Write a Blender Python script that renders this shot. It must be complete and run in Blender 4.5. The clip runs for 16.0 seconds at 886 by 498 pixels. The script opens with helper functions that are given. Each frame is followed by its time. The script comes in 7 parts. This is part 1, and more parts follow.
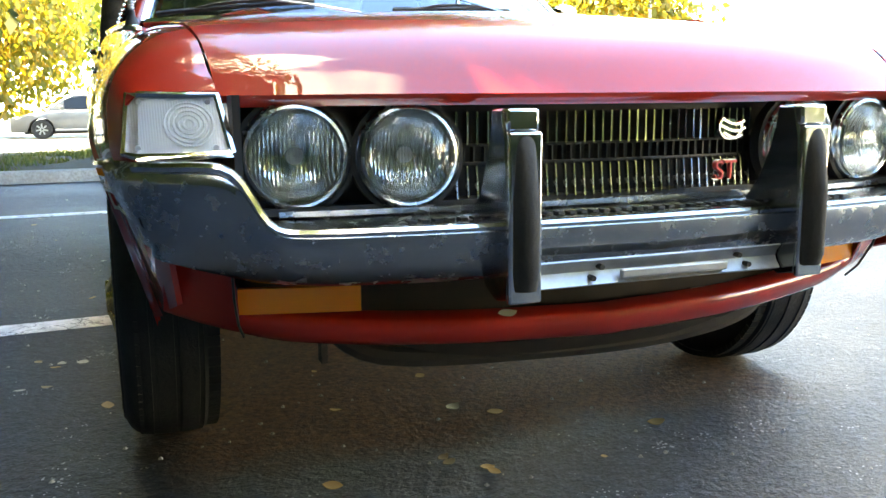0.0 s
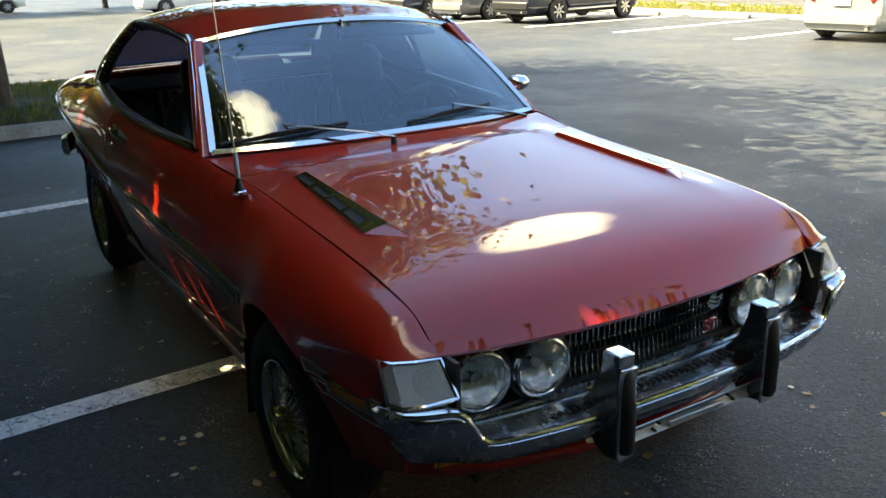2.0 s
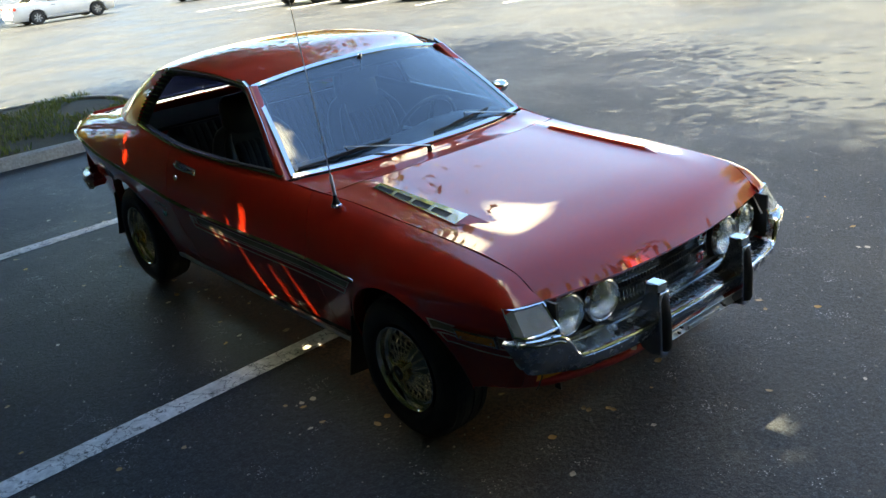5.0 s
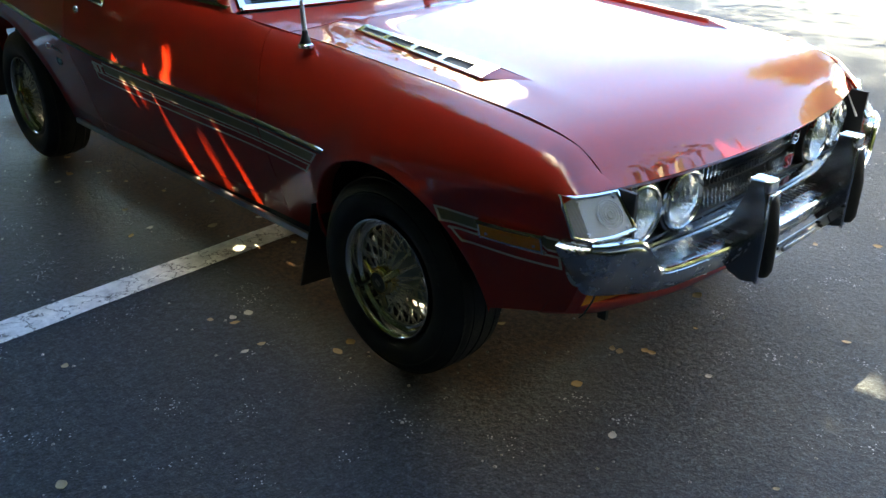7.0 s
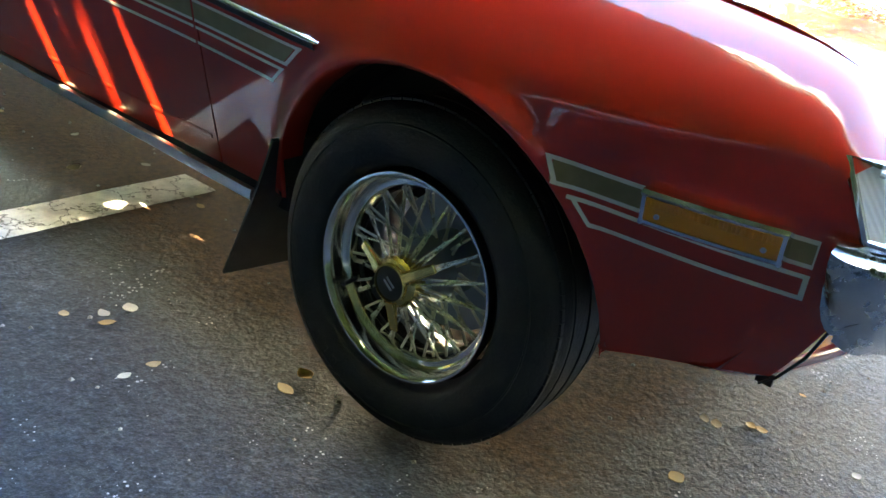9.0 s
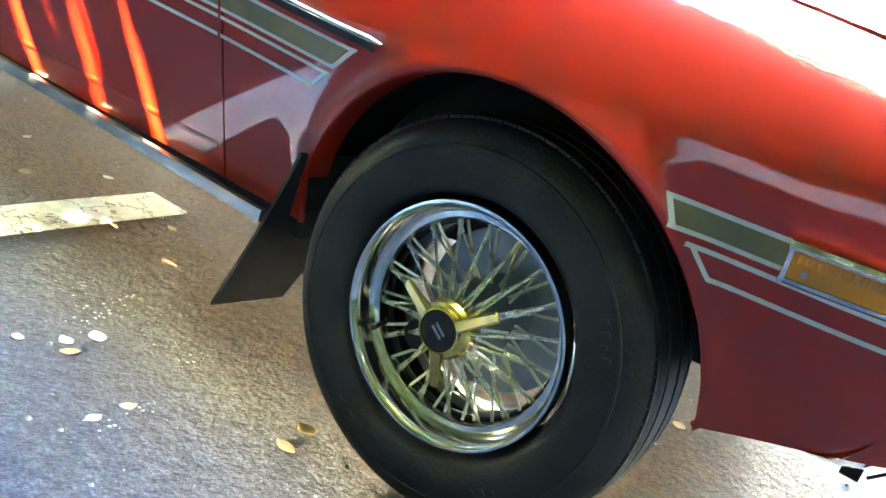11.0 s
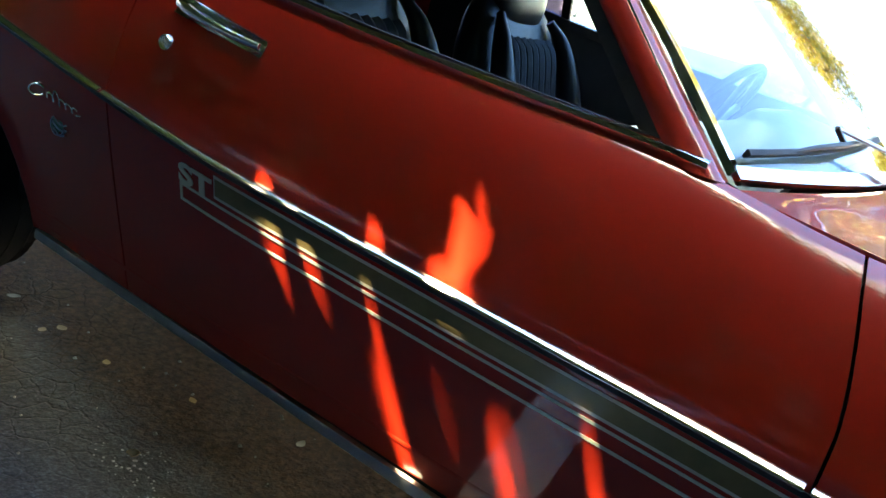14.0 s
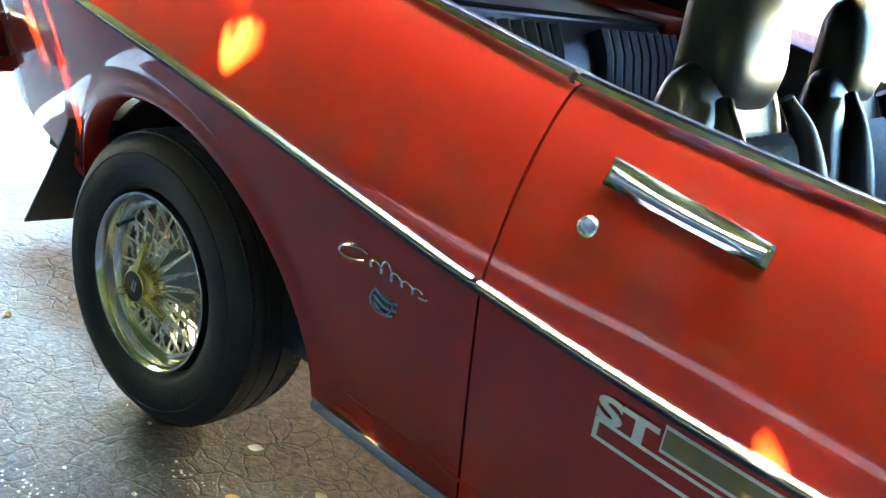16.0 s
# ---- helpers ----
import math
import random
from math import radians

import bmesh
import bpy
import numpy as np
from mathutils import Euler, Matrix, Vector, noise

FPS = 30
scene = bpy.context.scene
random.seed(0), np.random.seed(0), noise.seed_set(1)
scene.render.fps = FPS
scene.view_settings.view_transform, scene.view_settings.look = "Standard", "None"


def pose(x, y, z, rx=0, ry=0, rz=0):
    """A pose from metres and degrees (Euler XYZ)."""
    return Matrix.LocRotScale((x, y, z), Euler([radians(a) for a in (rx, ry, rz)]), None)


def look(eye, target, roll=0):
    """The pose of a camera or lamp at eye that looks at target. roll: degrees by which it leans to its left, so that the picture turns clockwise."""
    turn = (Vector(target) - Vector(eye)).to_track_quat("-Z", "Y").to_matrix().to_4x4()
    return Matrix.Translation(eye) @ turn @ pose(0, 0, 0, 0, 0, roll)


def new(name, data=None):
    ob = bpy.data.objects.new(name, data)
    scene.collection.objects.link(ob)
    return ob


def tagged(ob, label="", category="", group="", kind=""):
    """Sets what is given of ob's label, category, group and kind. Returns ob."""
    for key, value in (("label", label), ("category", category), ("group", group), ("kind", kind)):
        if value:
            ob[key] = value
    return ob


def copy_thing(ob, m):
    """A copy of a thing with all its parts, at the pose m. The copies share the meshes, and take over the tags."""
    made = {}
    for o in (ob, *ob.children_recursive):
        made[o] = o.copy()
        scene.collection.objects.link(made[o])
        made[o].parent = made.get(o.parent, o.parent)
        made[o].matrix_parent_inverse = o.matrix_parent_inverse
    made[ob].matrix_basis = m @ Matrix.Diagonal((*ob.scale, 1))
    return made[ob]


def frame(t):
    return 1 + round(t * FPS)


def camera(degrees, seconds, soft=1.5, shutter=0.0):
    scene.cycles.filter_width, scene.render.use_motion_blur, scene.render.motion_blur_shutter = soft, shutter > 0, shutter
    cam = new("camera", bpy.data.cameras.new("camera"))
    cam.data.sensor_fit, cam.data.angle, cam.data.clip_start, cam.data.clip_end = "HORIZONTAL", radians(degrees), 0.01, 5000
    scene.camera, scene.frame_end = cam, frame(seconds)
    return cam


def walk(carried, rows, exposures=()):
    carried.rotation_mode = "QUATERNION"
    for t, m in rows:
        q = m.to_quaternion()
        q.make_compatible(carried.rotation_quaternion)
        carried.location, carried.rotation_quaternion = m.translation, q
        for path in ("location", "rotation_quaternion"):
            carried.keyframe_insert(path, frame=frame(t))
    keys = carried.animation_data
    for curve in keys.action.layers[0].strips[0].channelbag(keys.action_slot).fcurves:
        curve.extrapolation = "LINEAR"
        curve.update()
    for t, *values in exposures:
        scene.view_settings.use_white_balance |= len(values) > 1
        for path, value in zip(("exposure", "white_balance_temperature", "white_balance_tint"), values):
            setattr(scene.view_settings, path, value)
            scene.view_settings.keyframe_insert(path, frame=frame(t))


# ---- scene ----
cam = camera(54.7, 16.0)
METRES, EYE, TILT, LEAN, TURN = 8.0, 1.5, 0.0, 0.0, 0.0
PATH = [
    (0, (-0.727, -1.756, 0.65), (-0.036, 0.09, 0.313), -0.6),
    (0.5, (-0.769, -1.831, 0.557), (0.056, -0.017, 0.383), -1.1),
    (1, (-0.789, -1.848, 0.628), (0.056, -0.052, 0.385), 0.1),
    (1.5, (-1.045, -1.869, 1.014), (-0.17, -0.158, 0.461), 0.7),
    (2, (-1.425, -1.969, 1.446), (-0.442, -0.35, 0.803), -1.6),
    (2.5, (-1.726, -2.166, 1.654), (-0.746, -0.56, 0.977), -2.1),
    (3, (-1.994, -2.256, 1.717), (-0.967, -0.692, 1.012), -1.1),
    (3.5, (-2.193, -2.262, 1.753), (-1.075, -0.75, 1.072), -2.3),
    (3.7, (-2.222, -2.276, 1.778), (-1.082, -0.777, 1.104), -3.7),
    (5.8, (-2.274, -2.262, 1.77), (-1.126, -0.804, 1.023), -6.9),
    (6, (-2.232, -2.154, 1.692), (-1.067, -0.723, 0.921), -5.3),
    (6.5, (-2.094, -1.826, 1.485), (-0.873, -0.48, 0.651), -2.4),
    (7, (-2.021, -1.532, 1.312), (-0.759, -0.236, 0.458), 0.3),
    (7.5, (-1.949, -1.225, 1.202), (-0.586, -0.023, 0.366), 0.3),
    (8, (-1.806, -1.02, 1.098), (-0.414, 0.123, 0.23), 3.3),
    (8.2, (-1.733, -0.934, 1.049), (-0.345, 0.189, 0.148), 5.0),
    (10.3, (-1.65, -0.552, 0.702), (0.023, 0.361, 0.097), 19.1),
    (10.5, (-1.65, -0.524, 0.701), (0.015, 0.404, 0.095), 19.1),
    (11, (-1.65, -0.472, 0.724), (0.002, 0.46, 0.092), 18.2),
    (11.5, (-1.624, -0.377, 0.736), (0.05, 0.494, 0.073), 17.7),
    (12, (-1.691, -0.241, 0.811), (0.028, 0.597, 0.225), 17.2),
    (12.5, (-1.777, -0.1, 0.884), (-0.04, 0.726, 0.337), 16.6),
    (13, (-1.733, 0.073, 0.943), (-0.044, 0.974, 0.363), 16.4),
    (13.5, (-1.691, 0.257, 0.994), (-0.063, 1.238, 0.373), 15.8),
    (14, (-1.698, 0.497, 1.034), (-0.056, 1.435, 0.383), 16.0),
    (14.5, (-1.709, 0.688, 1.06), (-0.081, 1.633, 0.383), 15.5),
    (15, (-1.655, 0.876, 1.048), (-0.082, 1.887, 0.338), 15.2),
    (15.5, (-1.621, 1.059, 1.059), (-0.099, 2.133, 0.333), 14.9),
    (16, (-1.624, 1.217, 1.065), (-0.08, 2.253, 0.33), 14.8),
]
walk(cam, [(t, look(eye, target, roll)) for t, eye, target, roll in PATH],
     exposures=[(0.0, 5.3, 12000, 1), (0.4, 4.3, 11700, 1), (1.0, 2.95, 11200, 1), (1.5, 2.7, 11000, 1), (2.1, 3.2, 10900, 1), (2.8, 3.25, 10800, 1), (3.7, 3.32, 10700, 1), (5.8, 3.4, 9900, 1), (7.0, 4.3, 10100, 1), (8.2, 4.85, 10300, 1), (10.3, 7.8, 10300, 1), (12.2, 7.85, 10200, 1), (13.8, 5.1, 9000, 1), (14.5, 5.2, 9000, 1), (15.2, 7.1, 10500, 1), (16.0, 7.6, 11200, 1)])

# ---- sky and sun ----
SUN_FROM = Vector((-0.42, 0.34, 0.84)).normalized()
world = bpy.data.worlds.new("sky")
scene.world = world
world.use_nodes = True
_n = world.node_tree.nodes
_sky = _n.new("ShaderNodeTexSky")
_sky.sky_type = "NISHITA"
_sky.sun_disc = False
_sky.sun_elevation = math.asin(SUN_FROM.z)
_sky.sun_rotation = math.atan2(SUN_FROM.x, SUN_FROM.y)
_sky.dust_density = 0.1
_sky.ozone_density = 1.6
_sky.air_density = 1.0
_n["Background"].inputs["Strength"].default_value = 0.14
_wl = world.node_tree.links
# a deep clear blue with a few ragged clouds and one added bright bank
_deep = _n.new("ShaderNodeMix")
_deep.data_type, _deep.blend_type = "RGBA", "MULTIPLY"
_deep.inputs[0].default_value = 1.0
_deep.inputs[7].default_value = (0.335, 0.465, 0.665, 1)
_wl.new(_sky.outputs["Color"], _deep.inputs[6])
_tc = _n.new("ShaderNodeTexCoord")
_cn = _n.new("ShaderNodeTexNoise")
_cn.inputs["Scale"].default_value, _cn.inputs["Detail"].default_value, _cn.inputs["Roughness"].default_value = 7.5, 9.0, 0.62
_wl.new(_tc.outputs["Generated"], _cn.inputs["Vector"])


def sky_math(op, a, b, c=None):
    n = _n.new("ShaderNodeMath")
    n.operation = op
    for i, v in enumerate((a, b) if c is None else (a, b, c)):
        if isinstance(v, (int, float)):
            n.inputs[i].default_value = v
        else:
            _wl.new(v, n.inputs[i])
    return n.outputs[0]


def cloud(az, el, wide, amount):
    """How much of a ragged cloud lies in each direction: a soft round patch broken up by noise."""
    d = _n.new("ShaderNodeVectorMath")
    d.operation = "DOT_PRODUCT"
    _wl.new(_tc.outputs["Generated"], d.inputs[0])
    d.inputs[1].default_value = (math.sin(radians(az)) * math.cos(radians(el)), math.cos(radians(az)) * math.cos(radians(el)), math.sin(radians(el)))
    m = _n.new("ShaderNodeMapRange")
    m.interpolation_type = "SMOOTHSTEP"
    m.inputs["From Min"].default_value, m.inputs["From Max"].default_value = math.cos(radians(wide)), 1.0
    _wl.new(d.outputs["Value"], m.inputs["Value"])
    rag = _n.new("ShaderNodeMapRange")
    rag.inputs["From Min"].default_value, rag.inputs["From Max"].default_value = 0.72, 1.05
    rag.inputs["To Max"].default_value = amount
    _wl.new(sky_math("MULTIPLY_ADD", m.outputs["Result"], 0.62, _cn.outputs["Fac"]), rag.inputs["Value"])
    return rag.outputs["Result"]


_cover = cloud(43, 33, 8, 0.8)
# the last, a wide unseen bank, is added to light the bonnet from above
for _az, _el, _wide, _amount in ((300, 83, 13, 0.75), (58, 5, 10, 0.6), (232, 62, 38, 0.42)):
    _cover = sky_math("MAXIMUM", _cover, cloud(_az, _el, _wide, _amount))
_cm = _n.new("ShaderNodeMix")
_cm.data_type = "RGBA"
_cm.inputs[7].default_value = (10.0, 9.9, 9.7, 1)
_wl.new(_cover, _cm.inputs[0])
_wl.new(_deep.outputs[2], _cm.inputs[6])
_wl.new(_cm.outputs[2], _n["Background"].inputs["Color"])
_sun = new("sun", bpy.data.lights.new("sun", "SUN"))
_sun.data.energy, _sun.data.angle, _sun.data.color = 5.0, radians(0.53), (1.0, 0.93, 0.82)
_sun.matrix_world = look(SUN_FROM * 30, (0, 0, 0))


# ---- materials ----
def material(name, colour, rough=0.5, metal=0.0, coat=0.0, spec=0.5):
    m = bpy.data.materials.new(name)
    m.use_nodes = True
    b = m.node_tree.nodes["Principled BSDF"]
    b.inputs["Base Color"].default_value = (*colour, 1)
    b.inputs["Roughness"].default_value = rough
    b.inputs["Metallic"].default_value = metal
    b.inputs["Specular IOR Level"].default_value = spec
    b.inputs["Coat Weight"].default_value = coat
    b.inputs["Coat Roughness"].default_value = 0.03
    return m


def node(m, kind, **values):
    n = m.node_tree.nodes.new(kind)
    for key, v in values.items():
        n.inputs[key.replace("_", " ")].default_value = v
    return n


def wire(m, a, out, b, inp):
    m.node_tree.links.new(a.outputs[out], b.inputs[inp])


def noise_tex(m, scale, detail=5.0, rough=0.6, coord=None):
    tex = node(m, "ShaderNodeTexNoise", Scale=scale, Detail=detail, Roughness=rough)
    c = coord or node(m, "ShaderNodeTexCoord")
    wire(m, c, "Object", tex, "Vector")
    return tex


def ramp(m, src, out, stops):
    r = m.node_tree.nodes.new("ShaderNodeValToRGB")
    e = r.color_ramp.elements
    while len(e) < len(stops):
        e.new(0.5)
    for el, (p, c) in zip(e, stops):
        el.position = p
        el.color = (*c, 1) if len(c) == 3 else c
    wire(m, src, out, r, "Fac")
    return r


def grey(v):
    return (v, v, v)


def mottled(name, a, b, scale, rough=0.6, bump=0.0, bump_scale=None, metal=0.0, coat=0.0, fine=None, spec=0.5):
    """Two tones mixed by noise, grain at a second scale, and relief."""
    m = material(name, a, rough, metal, coat, spec)
    bsdf = m.node_tree.nodes["Principled BSDF"]
    t = noise_tex(m, scale)
    r = ramp(m, t, "Fac", [(0.35, a), (0.68, b)])
    src = r
    if fine:
        t2 = noise_tex(m, fine, 3.0)
        r2 = ramp(m, t2, "Fac", [(0.3, grey(0.72)), (0.7, grey(1.15))])
        mix = m.node_tree.nodes.new("ShaderNodeMix")
        mix.data_type, mix.blend_type = "RGBA", "MULTIPLY"
        mix.inputs["Factor"].default_value = 1.0
        m.node_tree.links.new(r.outputs["Color"], mix.inputs[6])
        m.node_tree.links.new(r2.outputs["Color"], mix.inputs[7])
        m.node_tree.links.new(mix.outputs[2], bsdf.inputs["Base Color"])
    else:
        wire(m, src, "Color", bsdf, "Base Color")
    if bump:
        t3 = noise_tex(m, bump_scale or scale * 6)
        bp = node(m, "ShaderNodeBump", Strength=bump, Distance=0.01)
        wire(m, t3, "Fac", bp, "Height")
        wire(m, bp, "Normal", bsdf, "Normal")
    return m


def asphalt_material():
    m = material("asphalt", grey(0.05), 0.75)
    b = m.node_tree.nodes["Principled BSDF"]
    c = node(m, "ShaderNodeTexCoord")
    big = noise_tex(m, 0.55, 6.0, 0.62, c)
    base = ramp(m, big, "Fac", [(0.3, (0.0135, 0.0172, 0.0215)), (0.5, (0.0205, 0.0255, 0.0310)), (0.72, (0.034, 0.0405, 0.0470))])
    grain = noise_tex(m, 160, 3.0, 0.7, c)
    gr = ramp(m, grain, "Fac", [(0.3, grey(0.5)), (0.52, grey(1.0)), (0.68, grey(2.2))])
    mul = m.node_tree.nodes.new("ShaderNodeMix")
    mul.data_type, mul.blend_type = "RGBA", "MULTIPLY"
    mul.inputs["Factor"].default_value = 1.0
    m.node_tree.links.new(base.outputs["Color"], mul.inputs[6])
    m.node_tree.links.new(gr.outputs["Color"], mul.inputs[7])
    stones = noise_tex(m, 58, 4.0, 0.7, c)
    sr = ramp(m, stones, "Fac", [(0.36, grey(0.62)), (0.52, grey(1.0)), (0.66, grey(1.5))])
    mul2 = m.node_tree.nodes.new("ShaderNodeMix")
    mul2.data_type, mul2.blend_type = "RGBA", "MULTIPLY"
    mul2.inputs["Factor"].default_value = 1.0
    m.node_tree.links.new(mul.outputs[2], mul2.inputs[6])
    m.node_tree.links.new(sr.outputs["Color"], mul2.inputs[7])
    mul = mul2
    # worn pale stones showing through the seal
    spots = node(m, "ShaderNodeTexVoronoi", Scale=88.0)
    wire(m, c, "Object", spots, "Vector")
    patch = noise_tex(m, 5.5, 4.0, 0.6, c)
    gate = ramp(m, patch, "Fac", [(0.50, grey(0.0)), (0.66, grey(0.27))])
    sm = m.node_tree.nodes.new("ShaderNodeMath")
    sm.operation = "LESS_THAN"
    m.node_tree.links.new(spots.outputs["Distance"], sm.inputs[0])
    m.node_tree.links.new(gate.outputs["Color"], sm.inputs[1])
    lay = m.node_tree.nodes.new("ShaderNodeMix")
    lay.data_type = "RGBA"
    m.node_tree.links.new(sm.outputs[0], lay.inputs[0])
    m.node_tree.links.new(mul.outputs[2], lay.inputs[6])
    lay.inputs[7].default_value = (0.30, 0.31, 0.32, 1)
    # dry brown grit where the parked coupe keeps the rain off
    sep = m.node_tree.nodes.new("ShaderNodeSeparateXYZ")
    wob = noise_tex(m, 4.0, 5.0, 0.65, c)
    shift = m.node_tree.nodes.new("ShaderNodeVectorMath")
    shift.operation = "MULTIPLY_ADD"
    m.node_tree.links.new(wob.outputs["Color"], shift.inputs[0])
    shift.inputs[1].default_value = (0.26, 0.26, 0)
    m.node_tree.links.new(c.outputs["Object"], shift.inputs[2])
    m.node_tree.links.new(shift.outputs[0], sep.inputs[0])
    masks = []
    for axis, mid, half in (("X", 0.13, 0.74), ("Y", 1.55, 1.78)):
        d = m.node_tree.nodes.new("ShaderNodeMath")
        d.operation, d.inputs[1].default_value = "SUBTRACT", mid
        wire(m, sep, axis, d, 0)
        ab = m.node_tree.nodes.new("ShaderNodeMath")
        ab.operation = "ABSOLUTE"
        wire(m, d, 0, ab, 0)
        mr = node(m, "ShaderNodeMapRange")
        mr.inputs["From Min"].default_value, mr.inputs["From Max"].default_value = half, half - 0.14
        wire(m, ab, 0, mr, "Value")
        masks.append(mr)
    both = m.node_tree.nodes.new("ShaderNodeMath")
    both.operation = "MULTIPLY"
    wire(m, masks[0], "Result", both, 0)
    wire(m, masks[1], "Result", both, 1)
    dirt_grain = noise_tex(m, 70, 4.0, 0.7, c)
    dirt = ramp(m, dirt_grain, "Fac", [(0.35, (0.032, 0.016, 0.009)), (0.7, (0.13, 0.066, 0.036))])
    dm = m.node_tree.nodes.new("ShaderNodeMix")
    dm.data_type = "RGBA"
    wire(m, both, 0, dm, 0)
    m.node_tree.links.new(lay.outputs[2], dm.inputs[6])
    m.node_tree.links.new(dirt.outputs["Color"], dm.inputs[7])
    m.node_tree.links.new(dm.outputs[2], b.inputs["Base Color"])
    # damp, smoother patches
    ro = ramp(m, big, "Fac", [(0.35, grey(0.46)), (0.62, grey(0.64))])
    rm = m.node_tree.nodes.new("ShaderNodeMix")
    rm.data_type = "RGBA"
    wire(m, both, 0, rm, 0)
    m.node_tree.links.new(ro.outputs["Color"], rm.inputs[6])
    rm.inputs[7].default_value = (0.95, 0.95, 0.95, 1)
    m.node_tree.links.new(rm.outputs[2], b.inputs["Roughness"])
    b.inputs["Specular IOR Level"].default_value = 0.24
    cr = node(m, "ShaderNodeTexVoronoi", Scale=19.0)
    cr.feature = "DISTANCE_TO_EDGE"
    warp = noise_tex(m, 3.0, 5.0, 0.6, c)
    add = m.node_tree.nodes.new("ShaderNodeVectorMath")
    add.operation = "MULTIPLY_ADD"
    m.node_tree.links.new(warp.outputs["Color"], add.inputs[0])
    add.inputs[1].default_value = (0.14, 0.14, 0.14)
    m.node_tree.links.new(c.outputs["Object"], add.inputs[2])
    m.node_tree.links.new(add.outputs[0], cr.inputs["Vector"])
    crk = ramp(m, cr, "Distance", [(0.0, grey(0.0)), (0.055, grey(1.0))])
    crack_patch = noise_tex(m, 1.3, 4.0, 0.6, c)
    cp = ramp(m, crack_patch, "Fac", [(0.44, grey(0.0)), (0.58, grey(1.0))])
    old = node(m, "ShaderNodeMapRange")
    old.inputs["From Min"].default_value, old.inputs["From Max"].default_value = 1.2, 2.3
    wire(m, sep, "Y", old, "Value")
    gated = m.node_tree.nodes.new("ShaderNodeMath")
    gated.operation = "MULTIPLY"
    wire(m, cp, "Color", gated, 0)
    wire(m, old, "Result", gated, 1)
    crl = m.node_tree.nodes.new("ShaderNodeMix")
    crl.data_type = "RGBA"
    m.node_tree.links.new(gated.outputs[0], crl.inputs[0])
    crl.inputs[6].default_value = (1, 1, 1, 1)
    m.node_tree.links.new(crk.outputs["Color"], crl.inputs[7])
    dark = ramp(m, crl, 2, [(0.0, grey(0.22)), (1.0, grey(1.0))])
    worn = m.node_tree.nodes.new("ShaderNodeMix")
    worn.data_type, worn.blend_type = "RGBA", "MULTIPLY"
    worn.inputs["Factor"].default_value = 1.0
    m.node_tree.links.new(dm.outputs[2], worn.inputs[6])
    m.node_tree.links.new(dark.outputs["Color"], worn.inputs[7])
    m.node_tree.links.new(worn.outputs[2], b.inputs["Base Color"])
    hsum = m.node_tree.nodes.new("ShaderNodeMath")
    hsum.operation = "MULTIPLY_ADD"
    m.node_tree.links.new(crl.outputs[2], hsum.inputs[0])
    hsum.inputs[1].default_value = 0.45
    m.node_tree.links.new(stones.outputs["Fac"], hsum.inputs[2])
    bp = node(m, "ShaderNodeBump", Strength=0.8, Distance=0.006)
    m.node_tree.links.new(hsum.outputs[0], bp.inputs["Height"])
    wire(m, bp, "Normal", b, "Normal")
    return m


def paint_material(name, colour, flake=0.0):
    m = material(name, colour, 0.45, 0.0, 1.0, 0.08)
    b = m.node_tree.nodes["Principled BSDF"]
    t = noise_tex(m, 2.2, 4.0)
    dark = tuple(v * 0.86 for v in colour)
    r = ramp(m, t, "Fac", [(0.35, dark), (0.65, colour)])
    wire(m, r, "Color", b, "Base Color")
    dust = noise_tex(m, 38.0, 6.0, 0.7)
    rr = ramp(m, dust, "Fac", [(0.4, grey(0.004)), (0.8, grey(0.022))])
    wire(m, rr, "Color", b, "Coat Roughness")
    b.inputs["Coat IOR"].default_value = 1.58
    wave = noise_tex(m, 5.0, 2.0)
    bp = node(m, "ShaderNodeBump", Strength=0.012, Distance=0.02)
    wire(m, wave, "Fac", bp, "Height")
    wire(m, bp, "Normal", b, "Coat Normal")
    return m


def chrome_material(name, colour, rough, wear):
    m = material(name, colour, rough, 1.0)
    b = m.node_tree.nodes["Principled BSDF"]
    t = noise_tex(m, 26.0, 6.0, 0.7)
    r = ramp(m, t, "Fac", [(0.45, grey(rough)), (0.8, grey(rough + wear))])
    wire(m, r, "Color", b, "Roughness")
    w = noise_tex(m, 9.0, 2.0)
    bp = node(m, "ShaderNodeBump", Strength=0.03, Distance=0.01)
    wire(m, w, "Fac", bp, "Height")
    wire(m, bp, "Normal", b, "Normal")
    return m


def glass_material(name, tint, rough=0.0):
    m = material(name, tint, rough)
    b = m.node_tree.nodes["Principled BSDF"]
    b.inputs["Transmission Weight"].default_value = 1.0
    b.inputs["IOR"].default_value = 1.45
    return m


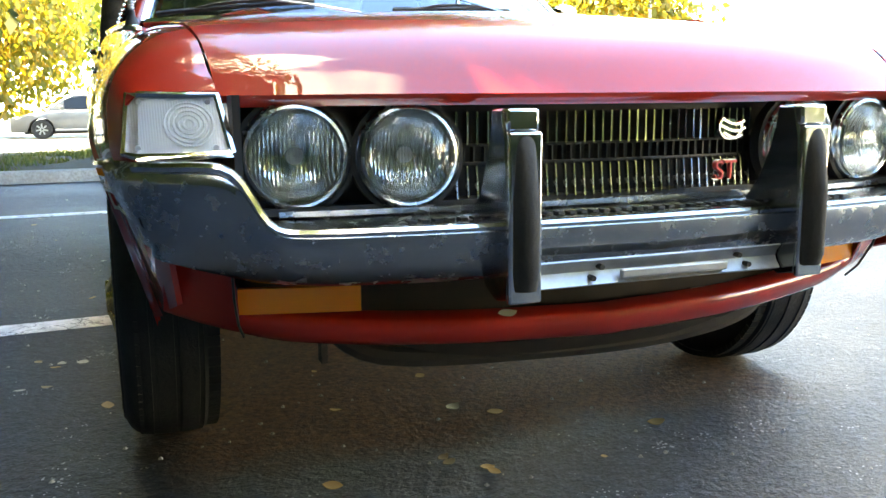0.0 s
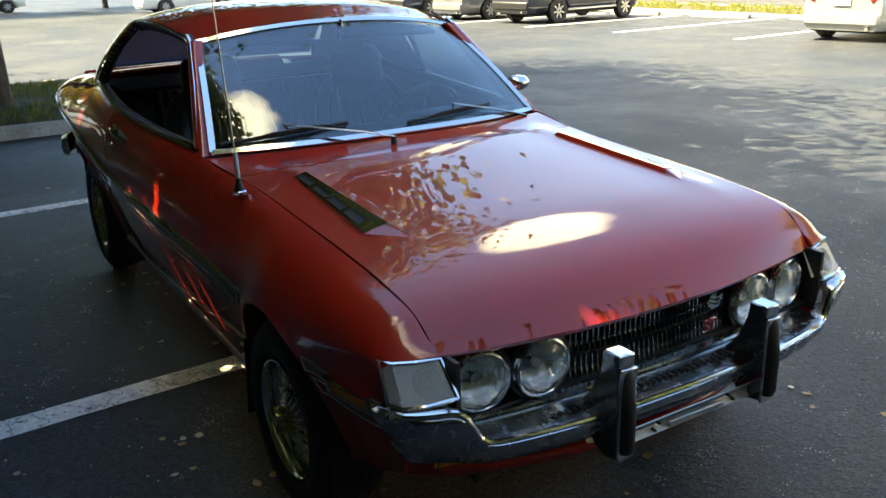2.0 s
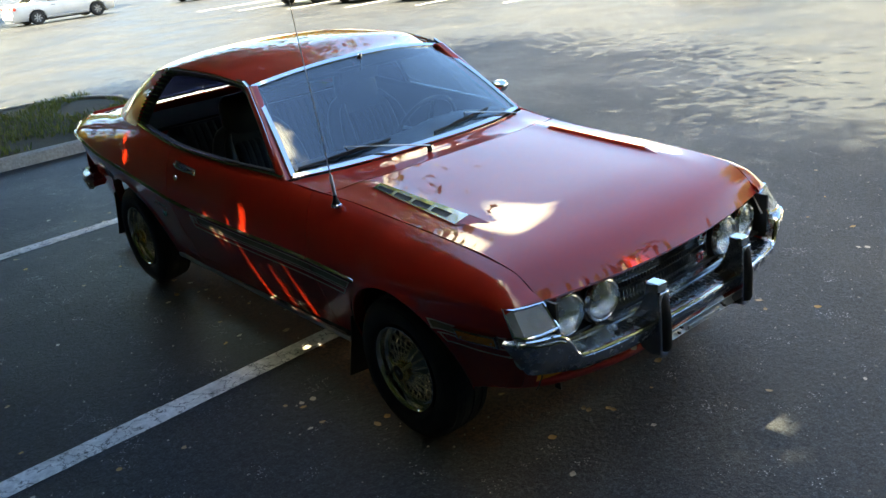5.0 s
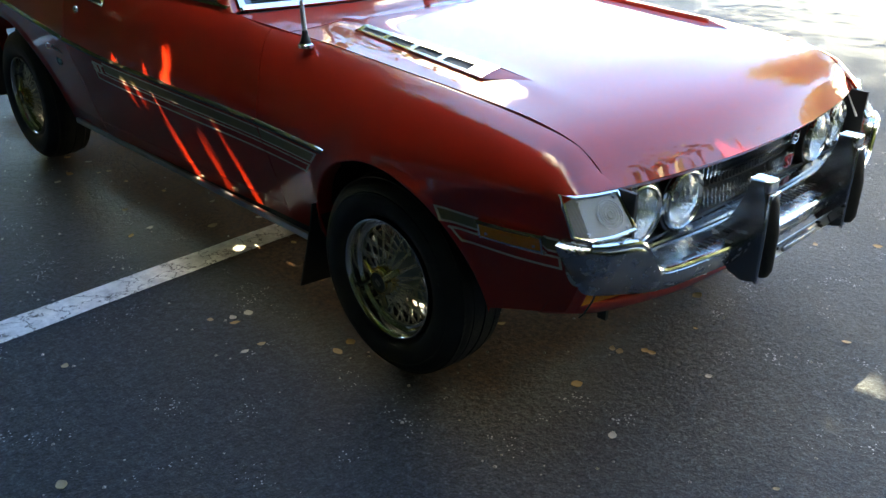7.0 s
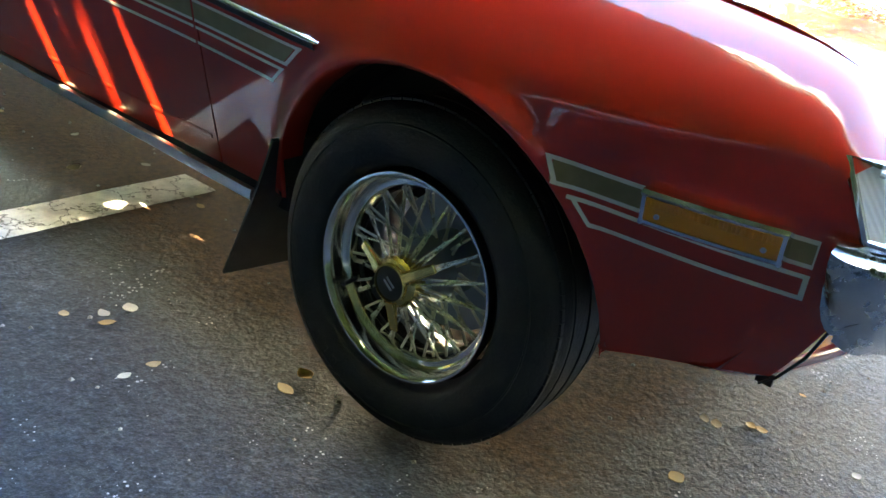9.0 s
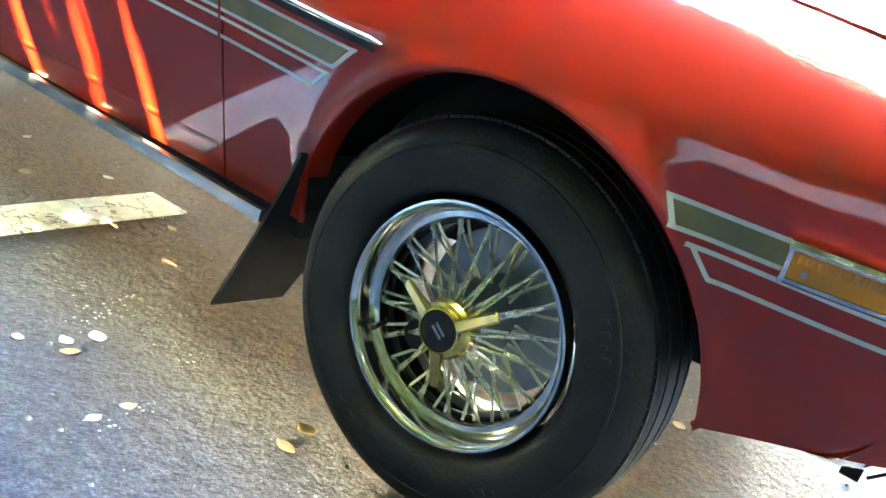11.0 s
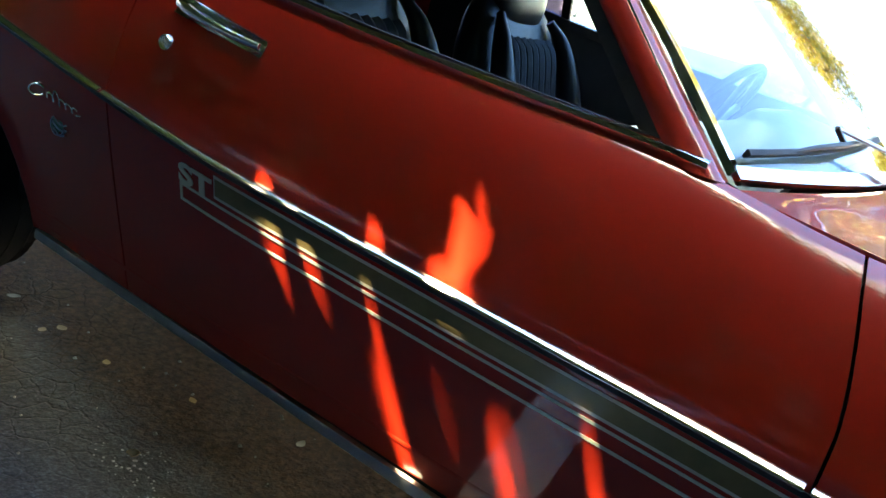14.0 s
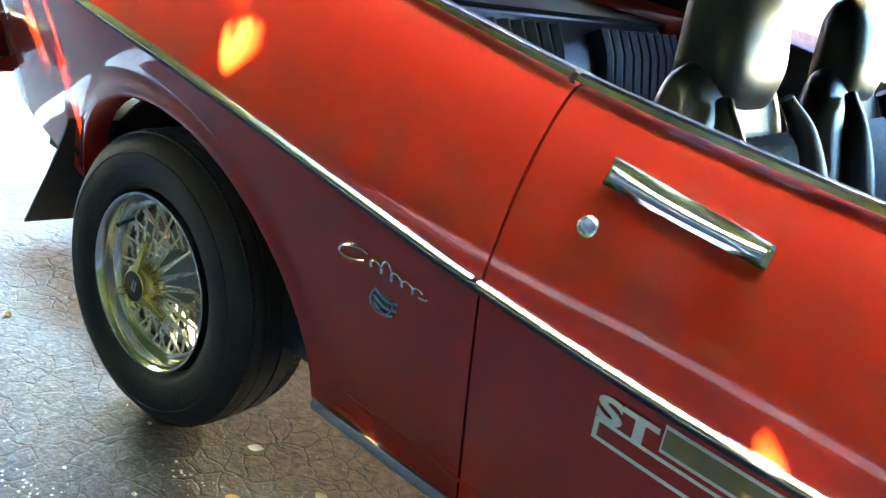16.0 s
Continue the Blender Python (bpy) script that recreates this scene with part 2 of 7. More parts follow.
def pane_material(name, tint, clear):
    """Thin automotive glass: clear film and a sharp reflection."""
    m = bpy.data.materials.new(name)
    m.use_nodes = True
    nt = m.node_tree
    nt.nodes.remove(nt.nodes["Principled BSDF"])
    t = nt.nodes.new("ShaderNodeBsdfTransparent")
    t.inputs["Color"].default_value = (*tint, 1)
    g = nt.nodes.new("ShaderNodeBsdfGlossy")
    g.inputs["Roughness"].default_value = 0.01
    f = nt.nodes.new("ShaderNodeLayerWeight")
    f.inputs["Blend"].default_value = 0.5
    p = nt.nodes.new("ShaderNodeMath")
    p.operation, p.inputs[1].default_value = "POWER", 4.0
    q = nt.nodes.new("ShaderNodeMath")
    q.operation, q.inputs[1].default_value, q.inputs[2].default_value = "MULTIPLY_ADD", 0.85, clear
    mix = nt.nodes.new("ShaderNodeMixShader")
    nt.links.new(f.outputs["Facing"], p.inputs[0])
    nt.links.new(p.outputs[0], q.inputs[0])
    nt.links.new(q.outputs[0], mix.inputs[0])
    nt.links.new(t.outputs[0], mix.inputs[1])
    nt.links.new(g.outputs[0], mix.inputs[2])
    nt.links.new(mix.outputs[0], nt.nodes["Material Output"].inputs["Surface"])
    return m


def line_material():
    """White road paint, worn through in chips and split by fine cracks."""
    m = mottled("road_paint", (0.66, 0.66, 0.63), (0.86, 0.85, 0.82), 7, 0.7, 0.3, 90, fine=35)
    b = m.node_tree.nodes["Principled BSDF"]
    c = node(m, "ShaderNodeTexCoord")
    old = b.inputs["Base Color"].links[0].from_socket
    chip = noise_tex(m, 24.0, 8.0, 0.72, c)
    cr = ramp(m, chip, "Fac", [(0.60, grey(0.0)), (0.66, grey(1.0))])
    vor = node(m, "ShaderNodeTexVoronoi", Scale=8.0)
    vor.feature = "DISTANCE_TO_EDGE"
    bend = noise_tex(m, 6.0, 5.0, 0.65, c)
    add = m.node_tree.nodes.new("ShaderNodeVectorMath")
    add.operation = "MULTIPLY_ADD"
    add.inputs[1].default_value = (0.25, 0.25, 0.25)
    m.node_tree.links.new(bend.outputs["Color"], add.inputs[0])
    m.node_tree.links.new(c.outputs["Object"], add.inputs[2])
    m.node_tree.links.new(add.outputs[0], vor.inputs["Vector"])
    ck = ramp(m, vor, "Distance", [(0.0, grey(1.0)), (0.028, grey(0.0))])
    top = m.node_tree.nodes.new("ShaderNodeMath")
    top.operation = "MAXIMUM"
    wire(m, cr, "Color", top, 0)
    wire(m, ck, "Color", top, 1)
    mix = m.node_tree.nodes.new("ShaderNodeMix")
    mix.data_type = "RGBA"
    wire(m, top, 0, mix, 0)
    m.node_tree.links.new(old, mix.inputs[6])
    mix.inputs[7].default_value = (0.07, 0.068, 0.062, 1)
    m.node_tree.links.new(mix.outputs[2], b.inputs["Base Color"])
    return m


ASPHALT = asphalt_material()
RED = paint_material("red_paint", (0.44, 0.021, 0.010))
CHROME = chrome_material("chrome", (0.72, 0.73, 0.74), 0.07, 0.2)
BUMPER_CHROME = chrome_material("bumper_chrome", (0.50, 0.515, 0.52), 0.20, 0.2)
GOLD = chrome_material("gold_metal", (0.80, 0.60, 0.22), 0.15, 0.2)
SILL_METAL = chrome_material("sill_metal", (0.50, 0.52, 0.49), 0.36, 0.2)
MOULD_METAL = chrome_material("moulding_metal", (0.90, 0.89, 0.86), 0.13, 0.1)
DULL_METAL = chrome_material("dull_metal", (0.45, 0.46, 0.47), 0.4, 0.2)
RUBBER = mottled("black_rubber", grey(0.016), grey(0.028), 30, 0.7, 0.15, 220)
TYRE = mottled("tyre_rubber", (0.015, 0.0155, 0.016), (0.030, 0.0305, 0.031), 14, 0.55, 0.2, 180, spec=0.3)
# foliage reflections put into the metal as a warm tint, for spokes and rims
SPOKE_METAL = chrome_material("spoke_metal", (0.86, 0.82, 0.70), 0.26, 0.15)
RIM_CHROME = chrome_material("rim_chrome", (0.76, 0.76, 0.70), 0.12, 0.15)
BLACK = mottled("black_paint", grey(0.008), grey(0.014), 12, 0.5)
UNDER = mottled("underbody", grey(0.009), (0.020, 0.016, 0.013), 9, 0.85)
VINYL = mottled("black_vinyl", (0.009, 0.010, 0.012), (0.017, 0.018, 0.022), 18, 0.30, 0.1, 320, spec=0.5)
CLOTH = mottled("ribbed_cloth", (0.018, 0.021, 0.026), (0.034, 0.038, 0.046), 40, 0.6, 0.3, 300)
STRIPE_WHITE = mottled("stripe_white", (0.70, 0.66, 0.56), (0.78, 0.75, 0.66), 25, 0.4, coat=0.4)
STRIPE_GOLD = mottled("stripe_olive_gold", (0.20, 0.155, 0.06), (0.25, 0.195, 0.08), 30, 0.35, metal=0.35, coat=0.4)
AMBER = material("amber_lens", (1.0, 0.33, 0.012), 0.14, 0, 0.5)
AMBER.node_tree.nodes["Principled BSDF"].inputs["Transmission Weight"].default_value = 0.1
CLEAR_LENS = material("frosted_lens", (0.86, 0.88, 0.86), 0.14)
CLEAR_LENS.node_tree.nodes["Principled BSDF"].inputs["Transmission Weight"].default_value = 0.6
_lw = node(CLEAR_LENS, "ShaderNodeTexWave", Scale=95.0, Distortion=0.4)
_lc = node(CLEAR_LENS, "ShaderNodeTexCoord")
_lb = node(CLEAR_LENS, "ShaderNodeBump", Strength=0.15, Distance=0.002)
wire(CLEAR_LENS, _lc, "Object", _lw, "Vector")
wire(CLEAR_LENS, _lw, "Fac", _lb, "Height")
wire(CLEAR_LENS, _lb, "Normal", CLEAR_LENS.node_tree.nodes["Principled BSDF"], "Normal")
LAMP_GLASS = glass_material("lamp_glass", (0.95, 0.97, 0.97), 0.04)
GLASS = pane_material("car_glass", (0.68, 0.77, 0.81), 0.095)
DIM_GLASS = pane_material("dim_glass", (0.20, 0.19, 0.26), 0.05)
LAMP_PANE = pane_material("headlamp_glass", (0.93, 0.95, 0.95), 0.05)
MIRROR = material("mirror", grey(0.85), 0.02, 1.0)
GREEN = material("emblem_green", (0.02, 0.12, 0.05), 0.3)
LETTER_RED = material("letter_red", (0.55, 0.03, 0.03), 0.35)
LINE_PAINT = line_material()
CONCRETE = mottled("concrete", (0.30, 0.28, 0.25), (0.44, 0.42, 0.38), 3, 0.85, 0.4, 60, fine=40)
GRASS_SOIL = mottled("grass_soil", (0.030, 0.024, 0.014), (0.055, 0.05, 0.025), 6, 0.95, 0.6, 50)
BARK = mottled("bark", (0.022, 0.018, 0.014), (0.07, 0.055, 0.042), 8, 0.95, 0.9, 40)
REFLECTOR = chrome_material("lamp_reflector", (0.88, 0.89, 0.87), 0.12, 0.2)
BRACKET = mottled("bracket_grey", (0.34, 0.35, 0.36), (0.46, 0.47, 0.48), 30, 0.38, metal=0.7)
_rb = REFLECTOR.node_tree.nodes["Principled BSDF"]
_rw = node(REFLECTOR, "ShaderNodeTexWave", Scale=52.0, Distortion=1.5, Detail=1.0)
_rn = noise_tex(REFLECTOR, 70.0, 2.0)
_rc = node(REFLECTOR, "ShaderNodeTexCoord")
_rs = REFLECTOR.node_tree.nodes.new("ShaderNodeMath")
_rp = node(REFLECTOR, "ShaderNodeBump", Strength=0.42, Distance=0.004)
wire(REFLECTOR, _rc, "Object", _rw, "Vector")
wire(REFLECTOR, _rw, "Fac", _rs, 0)
wire(REFLECTOR, _rn, "Fac", _rs, 1)
wire(REFLECTOR, _rs, 0, _rp, "Height")
wire(REFLECTOR, _rp, "Normal", _rb, "Normal")
# overrider chrome is darkened, with the dark surroundings it reflects put in its colour
DARK_HORN_CHROME = chrome_material("overrider_chrome_dark", (0.30, 0.32, 0.34), 0.14, 0.2)
SHELF = mottled("shelf_board", grey(0.006), grey(0.012), 20, 0.9, spec=0.1)
PILLAR_TRIM = mottled("pillar_trim", grey(0.008), grey(0.014), 20, 0.7, spec=0.2)
GRILLE_GREY = mottled("grille_grey", grey(0.02), grey(0.05), 40, 0.35, metal=0.3)
LAMP_WHITE = mottled("lamp_white", (0.72, 0.74, 0.72), (0.84, 0.85, 0.83), 30, 0.3)


# ---- mesh tools ----
class Shape:
    """Vertices and faces gathered piece by piece."""

    def __init__(self):
        self.v, self.f = [], []

    def add(self, verts, faces):
        k = len(self.v)
        self.v += [tuple(p) for p in verts]
        self.f += [tuple(i + k for i in f) for f in faces]
        return self

    def grid(self, rows, closed=False, flip=False):
        """Rows of equal length; closed joins the last point of a row to its first."""
        n, faces = len(rows[0]), []
        for i in range(len(rows) - 1):
            for j in range(n if closed else n - 1):
                q = (i * n + j, i * n + (j + 1) % n, (i + 1) * n + (j + 1) % n, (i + 1) * n + j)
                faces.append(q[::-1] if flip else q)
        return self.add([p for r in rows for p in r], faces)

    def fan(self, ring, flip=False):
        k = tuple(range(len(ring)))
        return self.add(ring, [k[::-1] if flip else k])

    def box(self, x0, y0, z0, x1, y1, z1, m=None):
        v = [(x, y, z) for x in (x0, x1) for y in (y0, y1) for z in (z0, z1)]
        if m:
            v = [m @ Vector(p) for p in v]
        return self.add(v, [(0, 1, 3, 2), (4, 6, 7, 5), (0, 4, 5, 1), (2, 3, 7, 6), (0, 2, 6, 4), (1, 5, 7, 3)])

    def tube(self, path, radius, n=8, caps=True):
        """A round bar along a path; radius is a number or one for each point."""
        pts = [Vector(p) for p in path]
        rad = [radius] * len(pts) if isinstance(radius, (int, float)) else radius
        rows, side = [], None
        for i, p in enumerate(pts):
            d = (pts[min(i + 1, len(pts) - 1)] - pts[max(i - 1, 0)]).normalized()
            if side is None:
                side = d.orthogonal().normalized()
            side = (side - d * side.dot(d)).normalized()
            up = d.cross(side)
            rows.append([p + (side * math.cos(a) + up * math.sin(a)) * rad[i] for a in (2 * math.pi * j / n for j in range(n))])
        self.grid(rows, True)
        if caps:
            self.fan(rows[0], True)
            self.fan(rows[-1])
        return self

    def sweep(self, path, section, out, caps=True):
        """A flat section of (across, up) points carried along a path; out(i) is the across direction at point i."""
        pts = [Vector(p) for p in path]
        rows = []
        for i, p in enumerate(pts):
            d = (pts[min(i + 1, len(pts) - 1)] - pts[max(i - 1, 0)]).normalized()
            o = Vector(out(i))
            o = (o - d * o.dot(d)).normalized()
            u = d.cross(o)
            rows.append([p + o * a + u * b for a, b in section])
        self.grid(rows, True)
        if caps:
            self.fan(rows[0], True)
            self.fan(rows[-1])
        return self

    def lathe(self, profile, n=48, axis="x", centre=(0, 0, 0)):
        """profile: (along the axis, radius)."""
        rows = []
        for a, r in profile:
            row = []
            for j in range(n):
                c, s = math.cos(2 * math.pi * j / n) * r, math.sin(2 * math.pi * j / n) * r
                p = (a, c, s) if axis == "x" else (c, a, s) if axis == "y" else (c, s, a)
                row.append(tuple(p[k] + centre[k] for k in range(3)))
            rows.append(row)
        return self.grid(rows, True)

    def moved(self, m):
        self.v = [tuple(m @ Vector(p)) for p in self.v]
        return self

    def mirrored(self):
        s = Shape()
        s.v = [(-x, y, z) for x, y, z in self.v]
        s.f = [f[::-1] for f in self.f]
        return s

    def both(self):
        """Adds the mirror image across the car's middle."""
        o = self.mirrored()
        return self.add(o.v, o.f)

    def mesh(self, name, sharp=35):
        me = bpy.data.meshes.new(name)
        me.from_pydata(self.v, [], self.f)
        bm = bmesh.new()
        bm.from_mesh(me)
        bmesh.ops.remove_doubles(bm, verts=bm.verts, dist=0.00005)
        bm.to_mesh(me)
        bm.free()
        me.polygons.foreach_set("use_smooth", [True] * len(me.polygons))
        me.set_sharp_from_angle(angle=radians(sharp))
        return me


def thickened(me, t, sharp):
    """A sheet given an inner face and closed edges."""
    n = len(me.vertices)
    vs = [v.co.copy() for v in me.vertices] + [v.co - v.normal * t for v in me.vertices]
    faces = [tuple(p.vertices) for p in me.polygons]
    count = {}
    for f in faces:
        for i, p in enumerate(f):
            q = f[(i + 1) % len(f)]
            count.setdefault((min(p, q), max(p, q)), []).append((p, q))
    rim = [(e[0][1], e[0][0], e[0][0] + n, e[0][1] + n) for e in count.values() if len(e) == 1]
    out = bpy.data.meshes.new(me.name)
    out.from_pydata(vs, [], faces + [tuple(i + n for i in f[::-1]) for f in faces] + rim)
    out.polygons.foreach_set("use_smooth", [True] * len(out.polygons))
    out.set_sharp_from_angle(angle=radians(sharp))
    return out


def part(name, shape, mat, parent=None, label="", sharp=35, thick=0.0, bevel=0.0, recalc=False):
    me = shape.mesh(name, sharp) if isinstance(shape, Shape) else shape
    if recalc:
        bm = bmesh.new()
        bm.from_mesh(me)
        bmesh.ops.recalc_face_normals(bm, faces=bm.faces)
        bm.to_mesh(me)
        bm.free()
    if thick:
        me = thickened(me, thick, sharp)
    if not me.materials:
        me.materials.append(mat)
    ob = new(name, me)
    if parent:
        ob.parent = parent
    if label:
        ob["label"] = label
    if bevel:
        b = ob.modifiers.new("edges", "BEVEL")
        b.width, b.segments, b.limit_method = bevel, 2, "ANGLE"
    return ob


def thing(name, label, category, group="", at=None, kind=""):
    ob = new(name)
    if at is not None:
        ob.matrix_basis = at
    return tagged(ob, label, category, group, kind)


def key(*pairs):
    """A smooth monotone curve through (place, value) pairs."""
    xs, ys = [p[0] for p in pairs], [p[1] for p in pairs]
    n = len(xs)
    d = [(ys[i + 1] - ys[i]) / (xs[i + 1] - xs[i]) for i in range(n - 1)]
    m = [d[0]] + [0.0 if d[i - 1] * d[i] <= 0 else 2 * d[i - 1] * d[i] / (d[i - 1] + d[i]) for i in range(1, n - 1)] + [d[-1]]

    def f(x):
        if x <= xs[0]:
            return ys[0] + m[0] * (x - xs[0])
        if x >= xs[-1]:
            return ys[-1] + m[-1] * (x - xs[-1])
        i = max(k for k in range(n - 1) if xs[k] <= x)
        h = xs[i + 1] - xs[i]
        t = (x - xs[i]) / h
        return (ys[i] * (1 + 2 * t) + h * m[i] * t) * (1 - t) ** 2 + (ys[i + 1] * (3 - 2 * t) - h * m[i + 1] * (1 - t)) * t * t
    return f


def span(a, b, n):
    return [a + (b - a) * i / n for i in range(n + 1)]


def lerp(a, b, t):
    return a + (b - a) * t


def letters(text, size, depth, name, bold=0.0):
    """Raised writing in the built-in font, in the xy plane, as a mesh."""
    cu = bpy.data.curves.new(name, "FONT")
    cu.body, cu.size, cu.extrude, cu.offset = text, size, depth, bold
    tmp = bpy.data.objects.new(name, cu)
    scene.collection.objects.link(tmp)
    me = bpy.data.meshes.new_from_object(tmp.evaluated_get(bpy.context.evaluated_depsgraph_get()))
    bpy.data.objects.remove(tmp)
    me.name = name
    return me


def smooth(pts, n=6):
    """A rounded path through the given places."""
    p = [Vector(q) for q in pts]
    p = [p[0] * 2 - p[1]] + p + [p[-1] * 2 - p[-2]]
    out = []
    for i in range(1, len(p) - 2):
        for k in range(n):
            t = k / n
            a, b, c, d = p[i - 1], p[i], p[i + 1], p[i + 2]
            out.append(0.5 * (2 * b + (c - a) * t + (2 * a - 5 * b + 4 * c - d) * t * t + (3 * b - a - 3 * c + d) * t ** 3))
    return out + [p[-2]]


# ---- the red coupe: nose towards -y, front axle at y = 0 ----
AXLE_F, AXLE_R, HUB_Z = 0.0, 2.425, 0.29
half_width = key((-0.62, 0.690), (-0.53, 0.722), (-0.40, 0.748), (-0.2, 0.763), (0.0, 0.768), (0.25, 0.764), (0.53, 0.769), (1.0, 0.790), (1.45, 0.806), (1.75, 0.818), (2.1, 0.818), (2.5, 0.812), (2.85, 0.79), (3.1, 0.755), (3.28, 0.69))
mould_z = key((-0.6, 0.585), (0.19, 0.590), (0.53, 0.606), (1.0, 0.623), (1.4, 0.637), (1.7, 0.664), (2.0, 0.700), (2.3, 0.735), (2.67, 0.768), (2.9, 0.80), (3.3, 0.825))
# where the side meets the bonnet gap, the window sill or the boot lid
top_x = key((-0.62, 0.600), (-0.53, 0.612), (-0.40, 0.626), (-0.1, 0.628), (0.3, 0.630), (0.50, 0.645), (0.62, 0.664), (0.80, 0.676), (1.17, 0.716), (1.65, 0.738), (1.95, 0.725), (2.2, 0.695), (2.5, 0.64), (2.8, 0.60), (3.28, 0.575))
top_z = key((-0.62, 0.672), (-0.56, 0.690), (-0.50, 0.738), (-0.42, 0.762), (-0.2, 0.788), (0.1, 0.810), (0.40, 0.830), (0.55, 0.838), (0.80, 0.868), (1.17, 0.880), (1.65, 0.905), (1.95, 0.935), (2.2, 0.952), (2.5, 0.950), (2.8, 0.930), (3.28, 0.885))
round_deg = key((-0.62, 80), (0.3, 84), (0.6, 79), (0.9, 77), (1.65, 76), (2.0, 76), (2.4, 80), (3.3, 84))
shoulder = key((-0.62, 0.60), (-0.5, 0.44), (-0.3, 0.24), (0.1, 0.10), (0.5, 0.04), (1.0, 0.02), (1.65, 0.02), (2.4, 0.03), (3.3, 0.10))
lean_deg = key((-0.62, 0.0), (-0.2, 4.0), (0.2, 16.0), (0.6, 22.0), (3.3, 22.0))
bottom_z = key((-0.5, 0.364), (-0.41, 0.337), (-0.32, 0.312), (0.35, 0.285), (0.5, 0.283), (1.6, 0.283), (2.0, 0.285), (2.75, 0.36), (3.0, 0.40), (3.28, 0.44))


def arch_top(y):
    """Height of the wheel opening over y, or None."""
    u = y / 0.322
    if abs(u) <= 1:
        return HUB_Z + 0.322 * math.sqrt(1 - u * u)
    u = (y - 2.375) / 0.372
    if abs(u) <= 1:
        return HUB_Z + 0.365 * math.sqrt(1 - u * u)
    return None


def arch_distance(y, z):
    a = abs(math.hypot(y, z - HUB_Z) - 0.322)
    b = abs(math.hypot((y - 2.375) / 0.372, (z - HUB_Z) / 0.365) - 1) * 0.368
    return min(a, b)


def shoulder_z(y):
    return lerp(mould_z(y), top_z(y), shoulder(y))


def side_x(y, z):
    """Half width of the body at a height below the shoulder."""
    w, zm = half_width(y), mould_z(y)
    if z >= zm:
        x = w
    else:
        x = w - 0.090 * (max(0.0, zm - z) / 0.33) ** 1.08
    return x + 0.011 * math.exp(-(arch_distance(y, z) / 0.022) ** 2)


def side_point(y, v, low):
    """v 0 to 0.6: from the lower edge to the shoulder; to 1: over the shoulder to the top edge."""
    zs = shoulder_z(y)
    if v <= 0.6:
        z = lerp(low, zs, (v / 0.6) ** 1.25)
        return side_x(y, z), z
    a = radians(round_deg(y))
    a0 = radians(lean_deg(y))
    t = lerp(a0, a, (v - 0.6) / 0.4)
    xs, xt, zt = side_x(y, zs), top_x(y), top_z(y)
    r = (xs - xt) / (math.cos(a0) - math.cos(a))
    return xt + r * (math.cos(t) - math.cos(a)), zs + (zt - zs) * (math.sin(t) - math.sin(a0)) / (math.sin(a) - math.sin(a0))


def low_edge(y):
    a = arch_top(y)
    return a if a is not None and a > bottom_z(y) else bottom_z(y)


VROWS = [i / 26 * 0.6 for i in range(26)] + [0.6 + 0.4 * i / 18 for i in range(19)]


def side_column(y, low=None):
    low = low_edge(y) if low is None else low
    return [(-side_point(y, v, low)[0], y, side_point(y, v, low)[1]) for v in VROWS]


def arch_ys(centre, r, n=26):
    return [centre - r * math.cos(math.pi * i / n) for i in range(n + 1)]


def add_lip(s, cols):
    """The wheel opening's edge, turned in."""
    cols = cols[2:-2]
    rows = [[c[0] for c in cols], [(c[0][0] + 0.006, c[0][1], c[0][2] - 0.006) for c in cols], [(c[0][0] + 0.05, c[0][1], c[0][2] - 0.004) for c in cols]]
    return s.grid(rows)


car = thing("car", "glossy red vintage coupe with chrome bumper, wire wheels and olive stripes", "car")


def front_edge_y(z):
    if z > 0.585:
        return -0.527 - (0.672 - z) * 0.6
    return lerp(-0.500, -0.579, min(1, max(0, (z - 0.33) / 0.14)) ** 0.6)


def fender():
    cols = []
    base = side_column(-0.48)
    for k in range(6, 0, -1):
        col = []
        for v, b in zip(VROWS, base):
            # the nose edge: side below, wrapping inwards above the corner lamp
            edge = front_edge_y(b[2]) if v <= 0.6 else lerp(front_edge_y(shoulder_z(-0.5)), -0.592, ((v - 0.6) / 0.4))
            y = lerp(-0.48, edge, k / 6)
            x, z = side_point(y, v, bottom_z(y))
            if v > 0.6:
                z = min(z, lerp(b[2], 0.668, (k / 6) ** 2.2))
            col.append((-x, y, z))
        cols.append(col)
    ys = [-0.48, -0.44, -0.40, -0.36, -0.335, -0.3225]
    cols += [side_column(y, bottom_z(y)) for y in ys]
    arch = [side_column(y, HUB_Z + 0.322 * math.sqrt(max(0, 1 - (y / 0.322) ** 2))) for y in arch_ys(0, 0.322)]
    for c in (arch[0], arch[-1]):
        c[0] = (c[0][0], c[0][1], bottom_z(c[0][1]))
    cols += arch
    cols += [side_column(y) for y in (0.3225, 0.36, 0.40, 0.45, 0.49)] + [gap_column(0, -0.004)]
    s = Shape().grid(cols)
    add_lip(s, arch)
    return s


def gap_column(which, off):
    """The door's front or rear edge: it leans with the height."""
    col = []
    for v in VROWS:
        y = 0.52
        for _ in range(3):
            x, z = side_point(y, v, low_edge(y))
            if which == 0:
                y = 0.510 + 0.028 * (z - 0.45) + 0.16 * max(0, z - 0.66) ** 1.5 * 4 + off
            else:
                y = 1.691 - 0.05 * max(0, z - 0.78) ** 1.2 + off
        col.append((-x, y, z))
    return col


